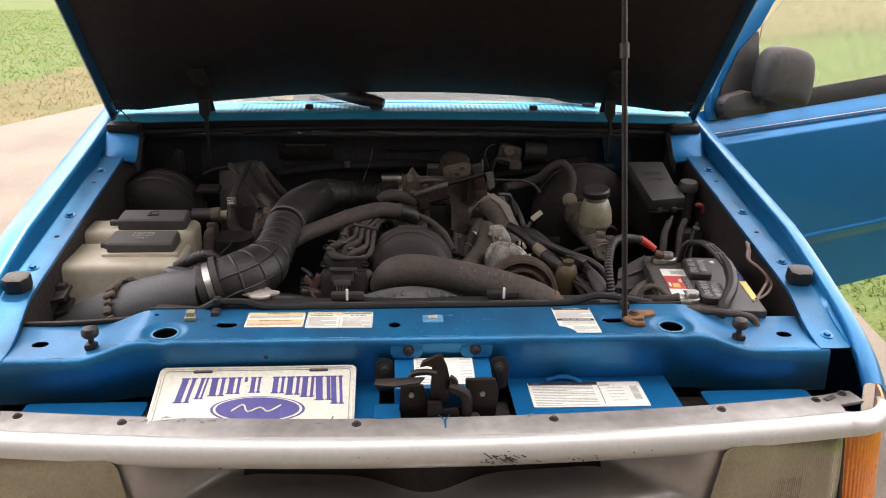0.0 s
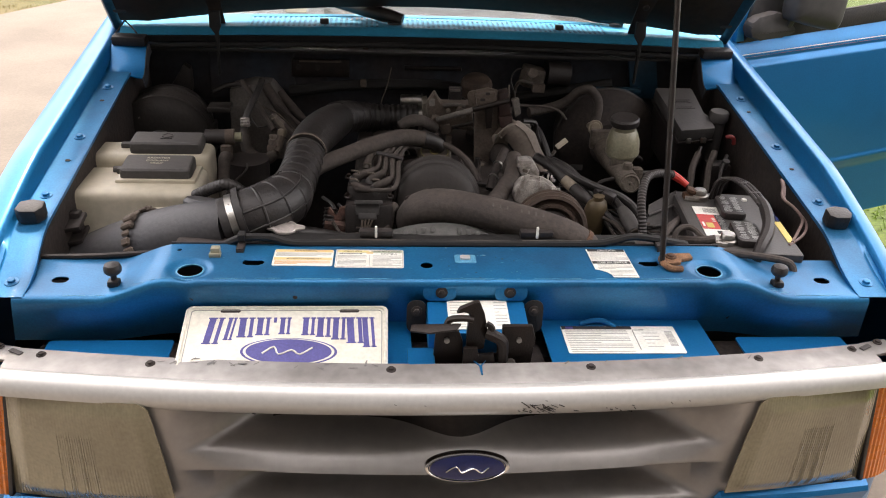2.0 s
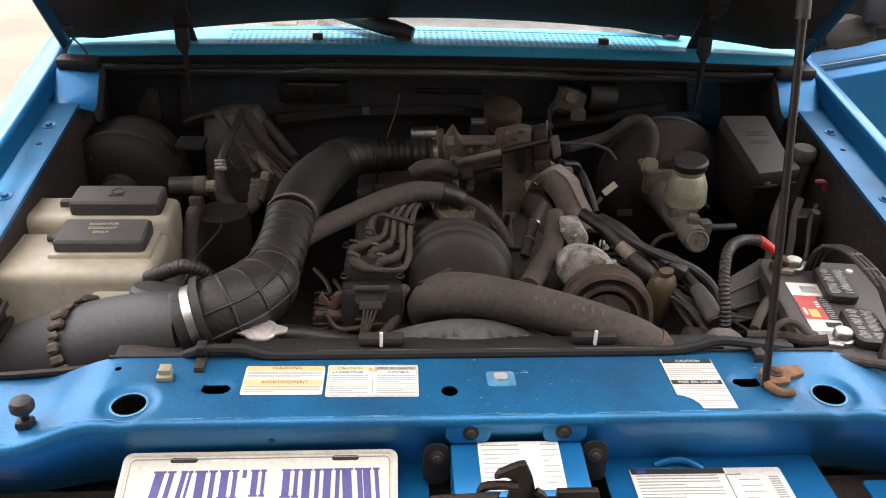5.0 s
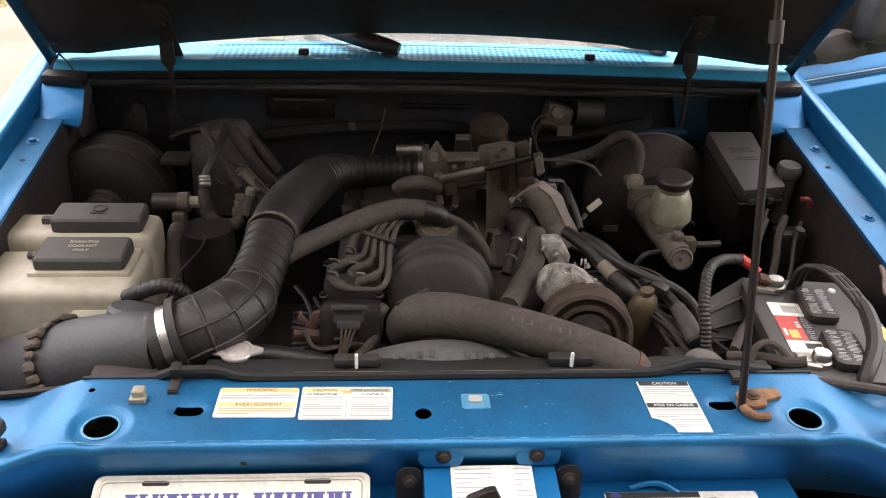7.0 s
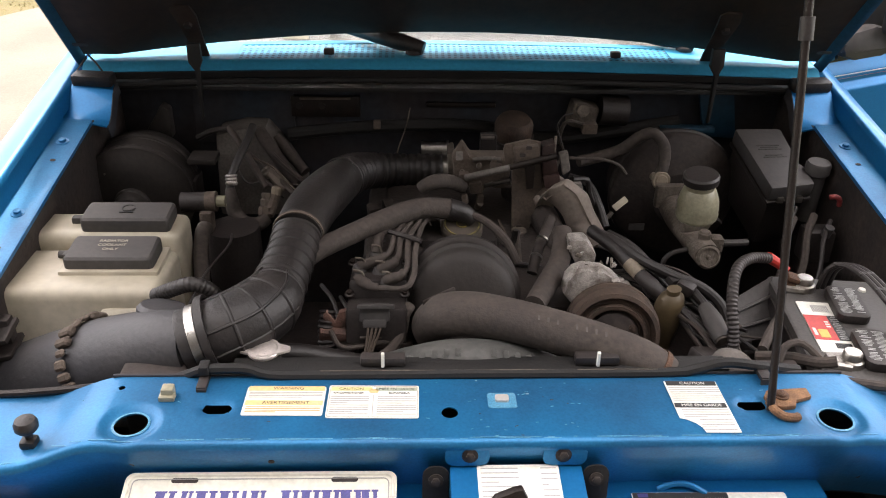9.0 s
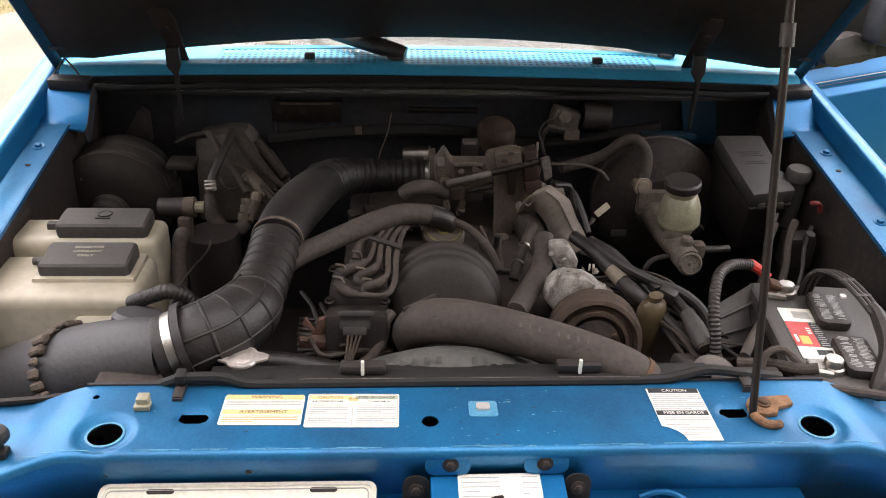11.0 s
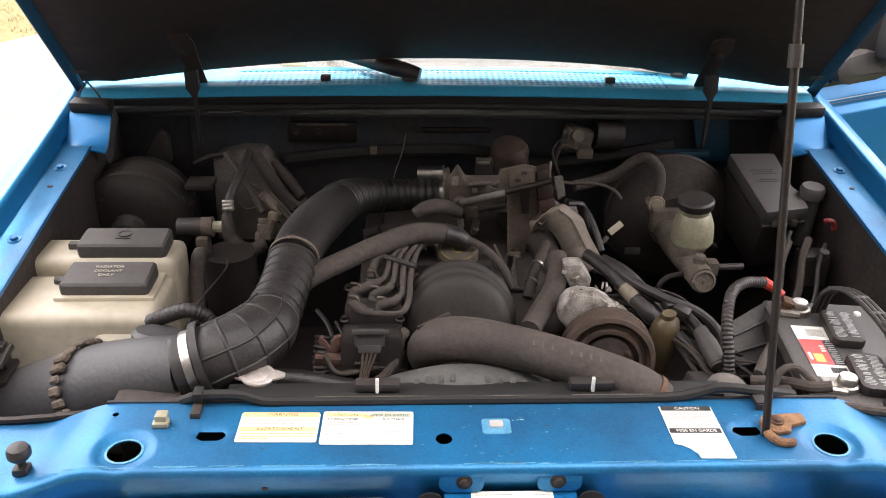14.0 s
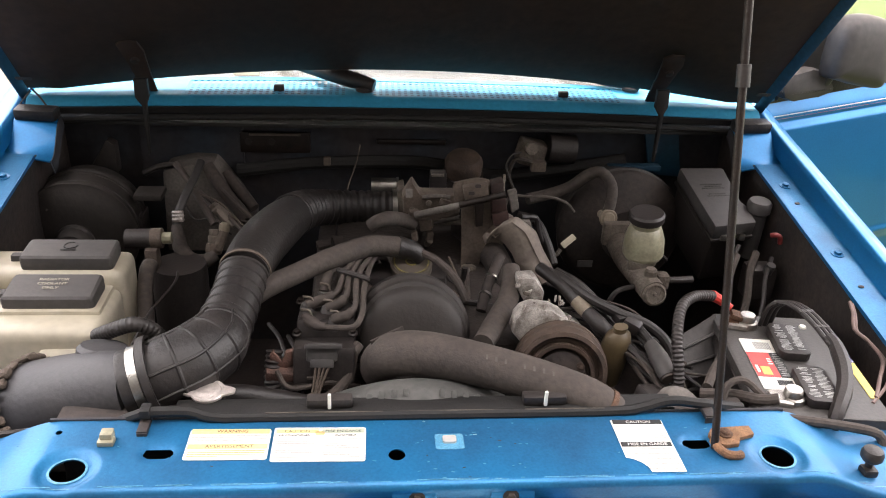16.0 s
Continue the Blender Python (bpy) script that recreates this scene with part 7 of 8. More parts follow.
# battery
bat = thing("car_battery", (0.525, 0.20, 0.70), "black car battery with a red and white label", "battery")
bm4 = Matrix.Translation((0.5285, 0.2035, 0.897)) @ pose(0, 0, 0, 0, 0, -7)
part("case", slab(rounded(0.175, 0.258, 0.006), 0.19, bm4 @ Matrix.Translation((0, 0, -0.19)), 0.003), BATTERY, bat, "black battery case")
part("top_rim", slab(rounded(0.180, 0.263, 0.006), 0.016, bm4 @ Matrix.Translation((0, 0, -0.03)), 0.002), PLASTIC, bat)
for y in (0.044, -0.070):
    cp = bm4 @ Matrix.Translation((0.003, y, 0)) @ pose(0, 0, 0, 0, 0, -3)
    c = part("cell_cap", slab(rounded(0.046, 0.086, 0.012), 0.014, cp, 0.004), PLASTIC, bat, "raised black vent cap with white print")
    for k in range(22):
        for xo in (-0.0095, 0.0095):
            if rk.random() < 0.88:
                part("print", slab(rounded(rk.uniform(0.008, 0.0165), 0.0011, 0.0003, 1), 0.0004, cp @ Matrix.Translation((xo + rk.uniform(-0.001, 0.001), 0.0345 - 0.00325 * k, 0.0139))), INK_PALE, c)
lb = bm4 @ Matrix.Translation((-0.041, -0.009, 0.0002))
part("label", slab(rounded(0.048, 0.128, 0.002), 0.0012, lb), WHITE, bat, "white and red battery label")
part("label_red", slab(rounded(0.032, 0.062, 0.001), 0.0006, lb @ Matrix.Translation((-0.008, -0.004, 0.0011))), RED_LABEL, bat)
part("label_black", slab(rounded(0.016, 0.062, 0.001), 0.0006, lb @ Matrix.Translation((0.016, -0.004, 0.0011))), INK, bat)
part("label_yellow", slab(rounded(0.013, 0.020, 0.001), 0.0004, lb @ Matrix.Translation((-0.008, -0.020, 0.0017))), YELLOW, bat)
part("label_mark", slab(rounded(0.004, 0.018, 0.001), 0.0004, lb @ Matrix.Translation((-0.019, -0.016, 0.0017))), WHITE, bat)
for k in range(3):
    part("label_mark", slab(rounded(0.006, 0.003, 0.001), 0.0004, lb @ Matrix.Translation((0.003, 0.010 - 0.006 * k, 0.0017))), WHITE, bat)
for k in range(12):
    part("label_print", slab(rounded(0.011 if k % 3 else 0.007, 0.0012, 0.0003), 0.0004, lb @ Matrix.Translation((0.016, 0.023 - 0.0049 * k, 0.0017))), INK_PALE, bat)
for k in range(10):
    part("barcode", slab([(-0.0007, -0.009), (0.0007, -0.009), (0.0007, 0.009), (-0.0007, 0.009)], 0.0005, lb @ Matrix.Translation((-0.006 + 0.0024 * k, 0.046, 0.0012))), INK_GREY, bat)
for k in range(9):
    part("barcode", slab([(-0.001, -0.006), (0.001, -0.006), (0.001, 0.006), (-0.001, 0.006)], 0.0005, lb @ Matrix.Translation((0.000 + 0.0024 * k, -0.048, 0.0012))), INK, bat)
part("side_label", slab(rounded(0.012, 0.130, 0.002), 0.001, bm4 @ Matrix.Translation((0.080, -0.015, 0.0002))), YELLOW, bat, "yellow and blue battery label")
part("side_label_blue", slab(rounded(0.012, 0.06, 0.002), 0.0006, bm4 @ Matrix.Translation((0.080, 0.035, 0.0012))), EMBLEM, bat)
part("vent_plug", lathe([(0.006, 0), (0.005, 0.003), (0, 0.0035)], bm4 @ Vector((0.045, 0.10, 0)), (0, 0, 1), 12), WHITE, bat)
for nm, at, mt_ in (("positive_terminal", (0.498, 0.304, 0.898), RUST), ("negative_terminal", (0.482, 0.115, 0.896), ALU)):
    tm = part(nm, lathe([(0.017, -0.012), (0.0175, 0.004), (0.016, 0.008), (0.0125, 0.009), (0.012, 0.017), (0.0105, 0.019), (0, 0.019)], at, (0, 0, 1), 22), STEEL, bat, "lead battery terminal with a clamp")
    part("clamp_bolt", rod((at[0] - 0.03, at[1] - 0.006, at[2] + 0.002), (at[0] - 0.005, at[1] - 0.014, at[2] + 0.002), 0.006, 8), STEEL, tm)
    part("clamp", box((at[0] - 0.016, at[1] + 0.004, at[2] + 0.002), (0.028, 0.022, 0.014), 0.004), mt_, tm)
lv = thing("battery_side_shield", (0.42, 0.28, 0.82), "grey ribbed plastic shield beside the battery", "shield")
SHIELD = [Vector(q) for q in [(0.4000, 0.3000, 0.8830), (0.4610, 0.3300, 0.9010), (0.4470, 0.2700, 0.8300), (0.3840, 0.2450, 0.8370)]]
part("panel", thicken(grid(12, 6, lambda u, v: SHIELD[0].lerp(SHIELD[1], u).lerp(SHIELD[3].lerp(SHIELD[2], u), v) + Vector((0, 0, 0.002 * math.cos(v * 6 * math.pi)))), 0.003), PLASTIC_GREY, lv)
for f in (0.3, 0.68):
    part("ridge", tube([SHIELD[0].lerp(SHIELD[3], f) + Vector((0, -0.004, 0.003)), SHIELD[1].lerp(SHIELD[2], f) + Vector((0, -0.004, 0.003))], 0.0025, 6, 0.02), PLASTIC_GREY, lv)
cab = thing("battery_cable", (0.42, 0.30, 0.8), "corrugated black battery cable with a red end", "cable")
part("conduit", tube([(0.362, 0.185, 0.83), (0.358, 0.200, 0.890), (0.358, 0.225, 0.926), (0.374, 0.265, 0.951), (0.406, 0.300, 0.950), (0.445, 0.322, 0.939)], 0.0078, 14, 0.0015, lambda s: 1 + 0.09 * math.sin(s * 2 * math.pi / 0.006)), PLASTIC, cab, "black corrugated conduit")
part("red_sleeve", tube([(0.443, 0.323, 0.940), (0.462, 0.326, 0.928), (0.476, 0.318, 0.919)], (0.0085, 0.0075, 0.006), 10), RED, cab)
part("lug", box((0.482, 0.308, 0.913), (0.018, 0.022, 0.008), 0.003, (0, 15, -15)), RUST, cab)
st = thing("battery_hold_down", (0.60, 0.25, 0.85), "black slotted plastic battery strap", "strap")
for k in range(3):
    o = 0.0075 * (k - 1)
    part("strand", tube([(0.528 + o, 0.305, 0.895), (0.532 + o, 0.297, 0.935), (0.547 + o, 0.286, 0.947), (0.557 + o, 0.253, 0.950), (0.564 + o, 0.219, 0.945), (0.569 + o, 0.184, 0.937)], 0.0036, 8), PLASTIC, st)
for q in ((0.540, 0.293, 0.944), (0.557, 0.253, 0.951), (0.564, 0.219, 0.946), (0.568, 0.19, 0.939)):
    part("bridge", box(q, (0.022, 0.008, 0.004), 0.001), PLASTIC, st)
part("lower_band", tube([(0.566, 0.200, 0.941), (0.569, 0.184, 0.937), (0.563, 0.144, 0.925), (0.548, 0.110, 0.915), (0.525, 0.079, 0.902), (0.518, 0.070, 0.87)], (0.0085, 0.011, 0.011, 0.011, 0.010, 0.009), 8), PLASTIC, st)
ww = thing("loose_wire", (0.63, 0.2, 0.9), "pair of loose pinkish grey wires", "wire")
part("wire", tube([(0.652, 0.30, 0.94), (0.645, 0.275, 0.935), (0.634, 0.247, 0.925), (0.650, 0.232, 0.914), (0.656, 0.199, 0.903), (0.630, 0.158, 0.898), (0.60, 0.115, 0.898)], 0.0028, 8), TAN_PINK, ww)
part("wire", tube([(0.655, 0.298, 0.938), (0.648, 0.272, 0.932), (0.638, 0.244, 0.922), (0.654, 0.228, 0.911), (0.660, 0.192, 0.900), (0.637, 0.15, 0.896), (0.59, 0.105, 0.897)], 0.0025, 8), TAN_PINK, ww)

# things on the firewall
fw = thing("wiper_motor", (0.25, 0.84, 0.98), "dirty grey wiper motor on the firewall", "motor")
part("gearbox", box((0.252, 0.835, 0.985), (0.055, 0.05, 0.05), 0.01, (0, 12, 0)), CAST, fw)
part("can", rod((0.285, 0.835, 0.995), (0.34, 0.838, 0.99), 0.03, 20), PLASTIC, fw)
part("plug", box((0.262, 0.80, 0.968), (0.03, 0.02, 0.02), 0.003), TAN, fw)
part("boss", lathe([(0.012, 0), (0.012, 0.02), (0, 0.022)], (0.245, 0.81, 1.0), (0, -1, 0.3), 12), CAST, fw)
part("wire", tube([(0.25, 0.80, 0.975), (0.215, 0.79, 0.985), (0.205, 0.80, 0.95), (0.215, 0.80, 0.92)], 0.004, 8), HOSE, fw)
hv = thing("heater_valve", (0.1, 0.84, 0.93), "round dusty vacuum canister on the firewall", "canister")
part("dome", lathe([(0.036, -0.03), (0.038, 0.0), (0.036, 0.006), (0.030, 0.014), (0.012, 0.019), (0, 0.020)], (0.112, 0.79, 0.977), (0, -0.25, 0.95), 26), RUST_DUSTY, hv)
part("dome_base", lathe([(0.030, -0.075), (0.030, -0.032), (0.041, -0.030), (0.041, -0.024)], (0.112, 0.79, 0.977), (0, -0.25, 0.95), 20), GRIME, hv)
fp = thing("fuse_plate", (-0.27, 0.86, 0.98), "grey ribbed plate on the firewall", "plate")
part("plate", box((-0.258, 0.862, 0.988), (0.138, 0.012, 0.043), 0.004), RUST_DARK, fp)
part("ridge", box((-0.258, 0.855, 1.006), (0.10, 0.008, 0.005), 0.002), TAN, fp)
for x in (-0.31, -0.265):
    part("hole", lathe([(0.007, 0), (0.007, 0.002)], (x, 0.8565, 0.990), (0, -1, 0), 12), GRIME, fp)
part("panel", box((0.012, 0.862, 0.993), (0.14, 0.010, 0.010), 0.003), RUST_DARK, fp)
fl = thing("firewall_loom", (0, 0.84, 0.95), "dark taped loom along the firewall", "wiring loom")
part("loom", tube([(-0.33, 0.83, 0.94), (-0.2, 0.83, 0.955), (-0.05, 0.835, 0.96), (0.05, 0.84, 0.955), (0.2, 0.845, 0.93), (0.45, 0.84, 0.97)], 0.013, 10), SEAL, fl)
part("clip", box((-0.155, 0.82, 0.965), (0.014, 0.012, 0.018), 0.003), TAN, fl)
part("clip", lathe([(0.007, 0), (0.007, 0.012), (0, 0.013)], (-0.15, 0.835, 1.04), (0, -1, 0.3), 10), TAN, fl)
an = thing("antenna_wire", (-0.1, 0.7, 0.95), "thin bent wire standing up", "wire")
part("wire", tube([(-0.118, 0.72, 0.92), (-0.112, 0.73, 0.95), (-0.098, 0.75, 0.985), (-0.09, 0.76, 1.02)], 0.0012, 6), TAN, an)
bx = thing("blue_bracket", (0.465, 0.83, 0.95), "blue painted firewall ledge", "bracket")
part("ledge", box((0.465, 0.825, 0.959), (0.11, 0.022, 0.012), 0.003), PAINT_SHADED, bx)
part("web", slab([(0.508, 0.935), (0.577, 0.930), (0.556, 1.034), (0.484, 1.038)], 0.012, Matrix.Translation((0, 0.857, 0)) @ pose(0, 0, 0, 90, 0, 0), 0.003), PAINT_SHADED, bx)

# ---- hood prop, latch, labels, plate ----
pr = thing("hood_prop_rod", (0.33, 0.0, 0.91), "grey steel prop rod with a grip, in a rusty bracket", "prop rod")
pa, pb = Vector((0.330, 0.003, 0.912)), Vector((0.2985, 0.205, 1.845))
part("rod", rod(pa, pb, 0.0046, 12), RUST_DARK, pr)
g0 = pa.lerp(pb, 0.439)
part("grip", rod(g0, pa.lerp(pb, 0.464), 0.0076, 14), PLASTIC, pr, "grey plastic grip")
part("bracket", slab([(-0.022, -0.010), (-0.010, -0.016), (0.006, -0.016), (0.012, -0.006), (0.034, -0.002), (0.036, 0.014), (0.012, 0.016), (-0.014, 0.017), (-0.022, 0.008)], 0.006, pose(0.354, 0.022, 0.9088, 0, 0, 8), 0.0015), RUST_TAN, pr, "tan rusted pivot bracket")
part("pivot_bolt", lathe([(0.009, 0), (0.009, 0.002), (0.0065, 0.0025), (0.006, 0.005), (0.004, 0.006), (0, 0.006)], (0.351, 0.025, 0.9147), (0, 0, 1), 14), RUST, pr)
part("hook", tube([(0.330, 0.010, 0.918), (0.332, -0.001, 0.916), (0.340, -0.010, 0.9135), (0.352, -0.012, 0.9125), (0.358, -0.010, 0.9125)], 0.0052, 10), RUST_TAN, pr)

la = thing("hood_latch", (0.025, -0.11, 0.82), "dark rusty hood latch with a hook and release lever", "hood latch")
part("label_box", box((0.0285, -0.076, 0.847), (0.150, 0.074, 0.040), 0.003, (9, 0, 0)), PAINT, la, "blue bracket box")
part("cavity_plate", slab([(-0.076, -0.045), (0.132, -0.045), (0.136, -0.10), (0.118, -0.125), (0.09, -0.148), (-0.03, -0.148), (-0.062, -0.125), (-0.076, -0.10)], 0.004, pose(0, 0, 0.790)), GRIME, la)
for x in (-0.062, 0.119):
    part("ear", slab(rounded(0.030, 0.055, 0.013), 0.003, Matrix.Translation((x, -0.050, 0.850)) @ pose(0, 0, 0, 84, 0, 0), 0.001), SEAL, la)
    bolt((x, -0.054, 0.861), 0.0050, CAST_DARK, la, (0, -1, 0.2))
yb_ = Matrix.Translation((0, -0.126, 0.012)) @ pose(0, 0, 0, 90, 0, 0)
part("left_plate", slab([(-0.038, 0.862), (-0.004, 0.862), (0.002, 0.845), (0.004, 0.78), (-0.03, 0.775), (-0.041, 0.80)], 0.006, yb_, 0.001), RUST_DARK, la)
part("right_plate", slab([(0.058, 0.872), (0.102, 0.872), (0.108, 0.85), (0.104, 0.80), (0.085, 0.785), (0.06, 0.79)], 0.008, yb_, 0.002), RUST_DARK, la)
part("centre_plate", slab([(0.002, 0.845), (0.022, 0.845), (0.024, 0.832), (0.046, 0.836), (0.052, 0.80), (0.045, 0.775), (0.0, 0.775)], 0.007, Matrix.Translation((0, -0.141, 0.010)) @ pose(0, 0, 0, 90, 0, 0), 0.001), RUST_DARK, la)
part("hook", slab([(0.006, 0.835), (0.032, 0.835), (0.036, 0.868), (0.030, 0.895), (0.022, 0.914), (0.014, 0.913), (-0.006, 0.904), (-0.010, 0.896), (0.0, 0.898), (0.008, 0.895), (0.006, 0.865)], 0.009, Matrix.Translation((0, -0.130, 0.012)) @ pose(0, 0, 0, 90, 0, 4), 0.002), RUST_DARK, la, "dark rusty safety hook")
part("guide", tube([(-0.022, -0.135, 0.880), (-0.020, -0.137, 0.897), (0.0, -0.139, 0.901), (0.014, -0.139, 0.898)], 0.005, 8), RUST_DARK, la)
part("lever", slab([(-0.078, -0.012), (-0.05, -0.016), (-0.012, -0.010), (-0.004, 0.002), (-0.02, 0.002), (-0.076, 0.0)], 0.004, pose(0.002, -0.142, 0.890, 16, 0, 0), 0.0015), RUST_DARK, la, "flat release lever")
part("spring", tube([(0.034, -0.139, 0.892), (0.042, -0.141, 0.886), (0.038, -0.141, 0.872)], 0.0045, 8), RUST_DARK, la)
part("arm", tube([(0.034, -0.139, 0.876), (0.048, -0.143, 0.872), (0.058, -0.143, 0.862), (0.06, -0.14, 0.83)], 0.009, 10), RUST_DARK, la)
part("screw", lathe([(0.008, 0), (0.007, 0.004), (0, 0.005)], (0.072, -0.142, 0.826), (0, -1, 0.2), 12), STEEL, la)
for x in (-0.022, 0.083):
    part("rivet", lathe([(0.004, 0), (0.004, 0.005), (0, 0.006)], (x, -0.135, 0.862), (0, -1, 0.2), 10), STEEL, la)


def label_sheet(name, m, w, h, label, base=None, outline=None):
    t = thing(name, tuple(m.translation), label, "label")
    part("sheet", slab(outline or rounded(w, h, 0.003), 0.0008, m), base or WHITE, t)
    return t


def lines(t, m, x0, x1, y0, y1, n, material=INK_GREY, seed=0, thick=0.0011):
    r = random.Random(seed)
    for k in range(n):
        y = y0 + (y1 - y0) * k / max(1, n - 1)
        xe = x1 if k % 4 != 3 else x0 + (x1 - x0) * r.uniform(0.35, 0.8)
        part("print_line", slab([(x0, y - thick / 2), (xe, y - thick / 2), (xe, y + thick / 2), (x0, y + thick / 2)], 0.0003, m @ Matrix.Translation((0, 0, 0.0008))), material, t)


def lift(m, x, y):
    return m @ Matrix.Translation((x, y, 0.0010))


m1 = Matrix.Translation((-0.2375, 0.0280, 0.9091)) @ pose(0, 0, 0, 0, 0, -1)
w1 = label_sheet("warning_label", m1, 0.093, 0.053, "white and yellow warning label with small print")
for k, (y, word, c) in enumerate(((0.023, "WARNING", BAND), (-0.004, "AVERTISSEMENT", BAND))):
    part("band", slab(rounded(0.090, 0.0085, 0.0008), 0.0003, m1 @ Matrix.Translation((0, y, 0.0008))), c, w1)
    words(word, 0.0075, lift(m1, 0.002, y), INK, w1)
    lines(w1, m1, -0.043, 0.043, y - 0.0075, y - 0.0165, 4, ORANGE if k else INK_GREY, k)
m2 = Matrix.Translation((-0.1340, 0.0258, 0.9091)) @ pose(0, 0, 0, 0, 0, -1)
w2 = label_sheet("caution_label", m2, 0.107, 0.060, "white caution label in two columns")
edge = [m2 @ Vector((x, y, 0.0009)) for x, y in rounded(0.1035, 0.0565, 0.003)]
part("border", tube(edge + edge[:1], 0.00035, 5, smooth=False), INK_GREY, w2)
part("band", slab(rounded(0.049, 0.0065, 0.0006), 0.0003, m2 @ Matrix.Translation((-0.0265, 0.0232, 0.0008))), YELLOW_PALE, w2)
part("band", slab(rounded(0.049, 0.0065, 0.0006), 0.0003, m2 @ Matrix.Translation((0.0265, 0.0232, 0.0008))), GREEN_PALE, w2)
words("CAUTION", 0.0065, lift(m2, -0.027, 0.023), INK, w2)
words("MISE EN GARDE", 0.0060, lift(m2, 0.027, 0.023), INK, w2)
words("AIR CONDITIONER", 0.0042, lift(m2, -0.030, 0.0155), INK, w2)
words("CLIMATISEUR", 0.0042, lift(m2, 0.030, 0.0155), INK, w2)
part("badge", slab(rounded(0.011, 0.007, 0.002), 0.0003, m2 @ Matrix.Translation((0, 0.0195, 0.0008))), BAND, w2)
part("divider", slab([(-0.0004, -0.026), (0.0004, -0.026), (0.0004, 0.012), (-0.0004, 0.012)], 0.0003, m2 @ Matrix.Translation((0, 0, 0.0008))), INK_GREY, w2)
lines(w2, m2, -0.050, -0.005, 0.009, -0.023, 9, seed=3)
lines(w2, m2, 0.005, 0.050, 0.009, -0.023, 9, seed=5)
m3 = Matrix.Translation((0.2525, 0.0135, 0.9091)) @ pose(0, 0, 0, 0, 0, -1)
w3 = label_sheet("torn_caution_label", m3, 0.066, 0.098, "torn white caution label with black headings", None, [(-0.034, 0.047), (0.030, 0.047), (0.032, -0.047), (-0.008, -0.047), (-0.010, -0.038), (-0.016, -0.030), (-0.025, -0.024), (-0.032, -0.022)])
for y, word in ((0.043, "CAUTION"), (0.001, "MISE EN GARDE")):
    part("band", slab(rounded(0.061, 0.0085, 0.0008), 0.0003, m3 @ Matrix.Translation((-0.0015, 0, 0)) @ Matrix.Translation((0, y, 0.0008))), INK, w3)
    words(word, 0.0068, lift(m3, 0, y), WHITE, w3)
lines(w3, m3, -0.031, 0.030, 0.035, 0.009, 8, seed=6)
lines(w3, m3, -0.026, 0.029, -0.007, -0.020, 4, seed=7)
lines(w3, m3, -0.010, 0.029, -0.025, -0.042, 5, seed=8)
m5 = Matrix.Translation((0.2580, -0.0750, 0.8217)) @ pose(0, 0, 0, 0, 0, -0.5)
w5 = label_sheet("emission_label", m5, 0.182, 0.076, "white emission information label with a diagram")
part("band", slab(rounded(0.112, 0.009, 0.0006), 0.0003, m5 @ Matrix.Translation((-0.034, 0.033, 0.0008))), INK, w5)
part("badge", slab(rounded(0.012, 0.006, 0.001), 0.0003, m5 @ Matrix.Translation((-0.078, 0.033, 0.0010))), NAVY, w5)
lines(w5, m5, -0.086, 0.012, 0.026, -0.033, 13, seed=9, thick=0.0015)
part("diagram", tube([m5 @ Vector((0.022, -0.028, 0.001)), m5 @ Vector((0.022, 0.026, 0.001)), m5 @ Vector((0.04, 0.027, 0.001))], 0.0009, 6, smooth=False), INK_GREY, w5)
lines(w5, m5, 0.035, 0.060, 0.018, -0.02, 5, seed=12)
for k in range(12):
    part("barcode", slab([(-0.006, -0.001), (0.006, -0.001), (0.006, 0.001), (-0.006, 0.001)], 0.0003, m5 @ Matrix.Translation((0.078, 0.022 - 0.0036 * k, 0.0008))), INK_GREY, w5)
w6 = label_sheet("vacuum_label", Matrix.Translation((0.030, -0.0755, 0.8676)) @ pose(0, 0, 0, 9), 0.092, 0.066, "white vacuum routing label on the latch box")
m6 = Matrix.Translation((0.030, -0.0755, 0.8676)) @ pose(0, 0, 0, 9)
lines(w6, m6, -0.042, 0.0, 0.028, -0.028, 10, seed=13)
lines(w6, m6, 0.025, 0.043, 0.028, -0.024, 8, seed=14)

pl = thing("dealer_plate", (-0.255, -0.08, 0.83), "white dealer plate with violet blue lettering marks and an oval", "number plate")
PA, PB = Vector((-0.4045, -0.034, 0.858)), Vector((-0.1095, -0.037, 0.860))
ux = (PB - PA).normalized()
uy = Vector((0.012, 0.100, 0.033)).normalized()
uz = ux.cross(uy).normalized()
uy = uz.cross(ux)
PM = Matrix((ux, uy, uz)).transposed().to_4x4()
PM.translation = (PA + PB) / 2 - uy * 0.076
part("plate", slab(rounded(0.303, 0.152, 0.010), 0.0012, PM, 0.0004), CREAM, pl)
rim = bmesh.new()
for a, b, off in ((0.303, 0.152, 0.0),):
    pts = [PM @ Vector((x, y, 0.0014)) for x, y in rounded(a - 0.008, b - 0.008, 0.009)]
    tube(pts + pts[:1], 0.0022, 6, smooth=False, bm=rim)
part("embossed_rim", rim, CREAM, pl)
for s in (-1, 1):
    part("mount_slot", slab(rounded(0.030, 0.006, 0.003), 0.0006, PM @ Matrix.Translation((s * 0.089 + 0.004, 0.0655, 0.0013))), GRIME, pl)
border = bmesh.new()
pts = [PM @ Vector((x, y, 0.0015)) for x, y in rounded(0.285, 0.134, 0.006)]
tube(pts + pts[:1], 0.0007, 5, smooth=False, bm=border)
part("border_line", border, INK_GREY, pl)
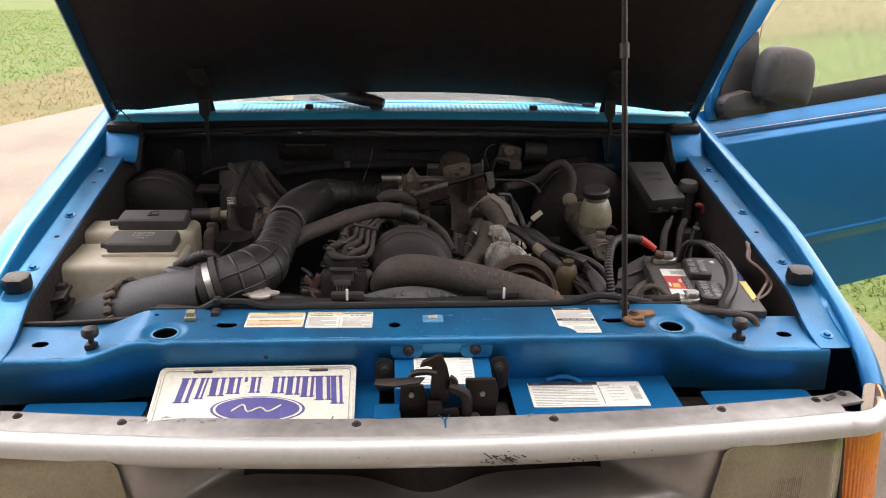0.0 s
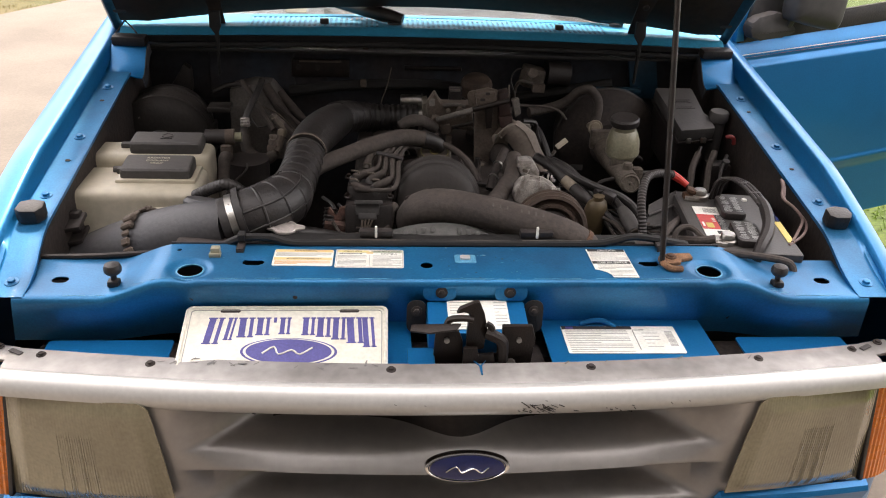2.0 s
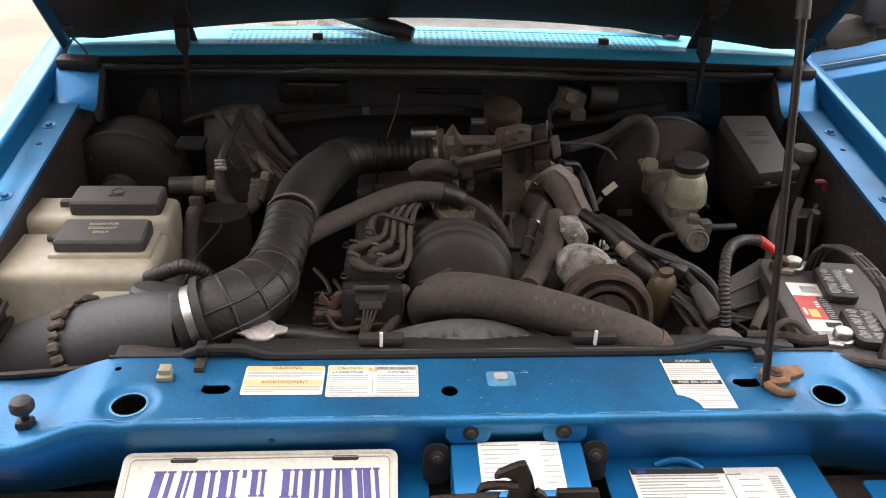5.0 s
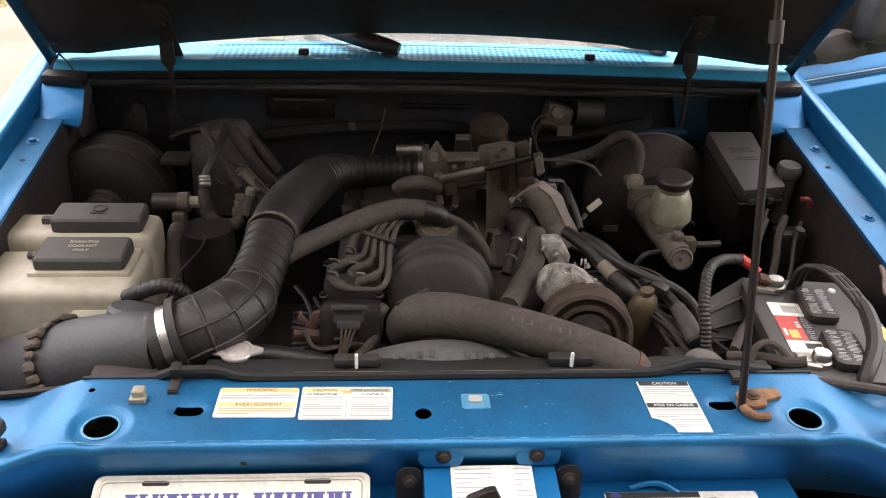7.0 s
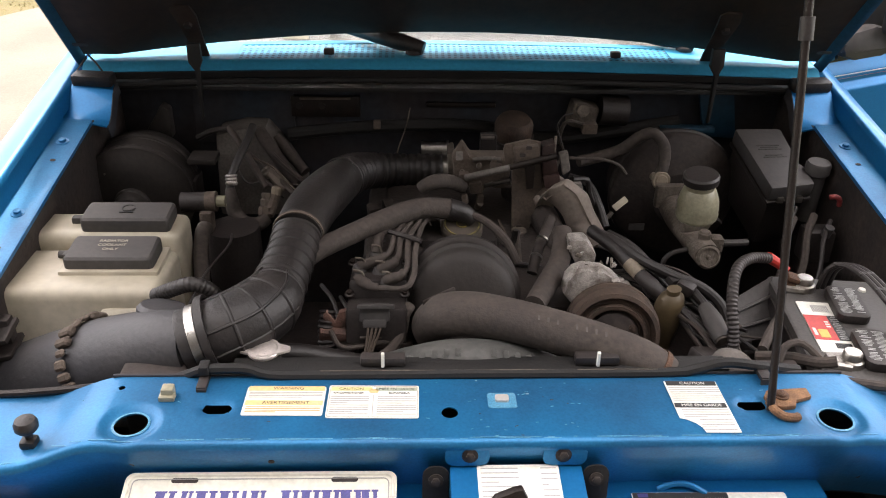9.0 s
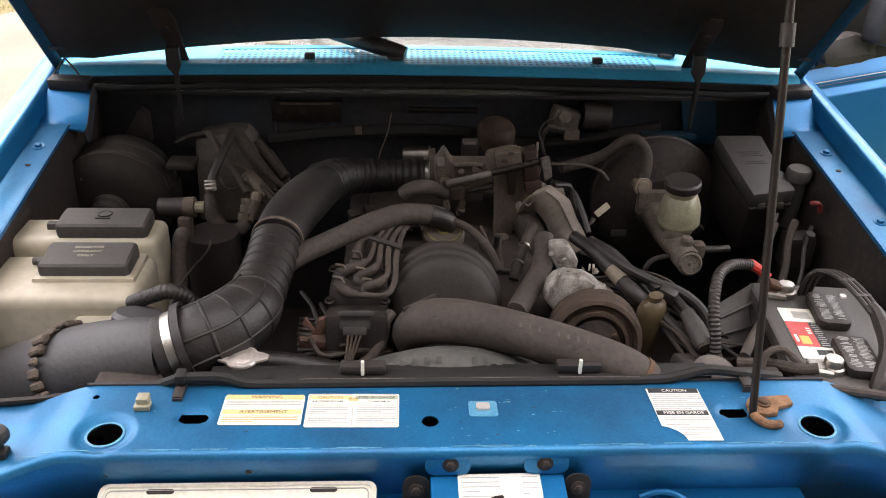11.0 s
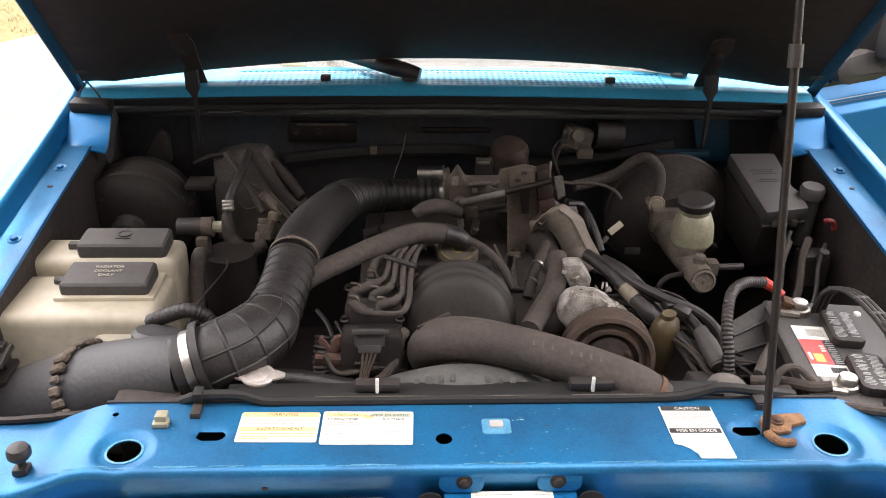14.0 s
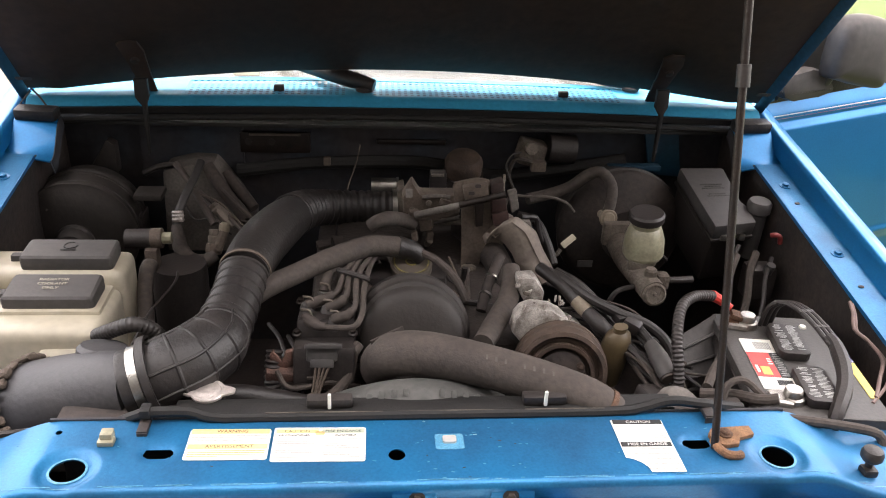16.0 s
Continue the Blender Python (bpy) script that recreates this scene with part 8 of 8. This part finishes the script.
# lettering stands as plain bars on an arch
for k, (xc, w) in enumerate(((-0.104, 0.024), (-0.0805, 0.013), (-0.058, 0.024), (-0.033, 0.021), (-0.0165, 0.005), (-0.001, 0.017), (0.034, 0.020), (0.0565, 0.022), (0.079, 0.021), (0.102, 0.026), (0.1225, 0.020))):
    top = 0.0525
    bottom = 0.0205 - 0.020 * (abs(xc) / 0.11) ** 2 if k != 4 else 0.043
    lean = -0.10 if xc < -0.07 else (0.07 if xc > 0.09 else 0.0)
    bars = [(-0.24, 0.40, bottom, top), (0.30, 0.22, bottom, top)] if w > 0.01 else [(0.0, 0.9, bottom, top)]
    bars += [(xo, ws + 0.16, y, y + 0.0022) for xo, ws, *_ in bars for y in (bottom, top - 0.0022) if w > 0.01]
    for n_, (xo, ws, y0, y1) in enumerate(bars):
        xx, hw = xc + xo * w, ws * w / 2
        o = [(xx - hw - lean * (y - 0.036), y) for y in (y0, y1)] + [(xx + hw - lean * (y - 0.036), y) for y in (y1, y0)]
        part("print_block", slab(o, 0.0005 + 0.00003 * n_, PM @ Matrix.Translation((0, 0, 0.0013))), NAVY, pl)
for q, (rx, mt_) in enumerate(((0.070, NAVY), (0.066, CREAM), (0.062, NAVY))):
    part("oval", lathe([(rx, 0), (rx, 0.0004), (0, 0.0004)], PM @ Vector((0.008, -0.012, 0.0012 + 0.0004 * q)), uz, 44, squash=0.36), mt_, pl)
part("oval_mark", tube([PM @ Vector((x, y, 0.0030)) for x, y in ((-0.030, -0.016), (-0.014, -0.004), (-0.006, -0.018), (0.012, -0.010), (0.024, -0.018), (0.042, -0.006))], 0.0014, 6), CREAM, pl)
part("red_line", slab([(0.0, 0), (0.128, 0), (0.128, 0.0012), (0.0, 0.0012)], 0.0004, PM @ Matrix.Translation((0.0, -0.040, 0.0013))), RED, pl)
for k in range(6):
    part("red_block", slab(rounded(0.010, 0.014, 0.001), 0.0004, PM @ Matrix.Translation((0.045 + 0.014 * k, -0.051, 0.0013))), RED, pl)

# loose wires of the loom between the compressor, coil, evaporator and battery
rw = random.Random(23)
for (lo, hi), (lo2, hi2), n in ((((0.25, 0.27, 0.855), (0.31, 0.40, 0.890)), ((0.37, 0.12, 0.835), (0.43, 0.24, 0.880)), 8), (((-0.43, 0.66, 0.90), (-0.34, 0.76, 0.965)), ((-0.33, 0.58, 0.855), (-0.25, 0.70, 0.90)), 5), (((-0.21, 0.20, 0.855), (-0.15, 0.26, 0.885)), ((-0.11, 0.16, 0.845), (-0.06, 0.22, 0.865)), 4), (((0.02, 0.44, 0.87), (0.07, 0.55, 0.89)), ((0.10, 0.33, 0.84), (0.15, 0.40, 0.87)), 4)):
    for k in range(n):
        a = Vector([rw.uniform(p, q) for p, q in zip(lo, hi)])
        b = Vector([rw.uniform(p, q) for p, q in zip(lo2, hi2)])
        c = a.lerp(b, 0.35) + Vector((rw.gauss(0, 0.014), rw.gauss(0, 0.014), rw.gauss(0.004, 0.010)))
        d = a.lerp(b, 0.7) + Vector((rw.gauss(0, 0.014), rw.gauss(0, 0.014), rw.gauss(-0.006, 0.010)))
        part("loose_wire", tube([a, c, d, b], rw.choice((0.0018, 0.0024, 0.0034, 0.0045)), 7), rw.choice((HOSE, PLASTIC, TAN, HOSE, RUBBER)), wl)
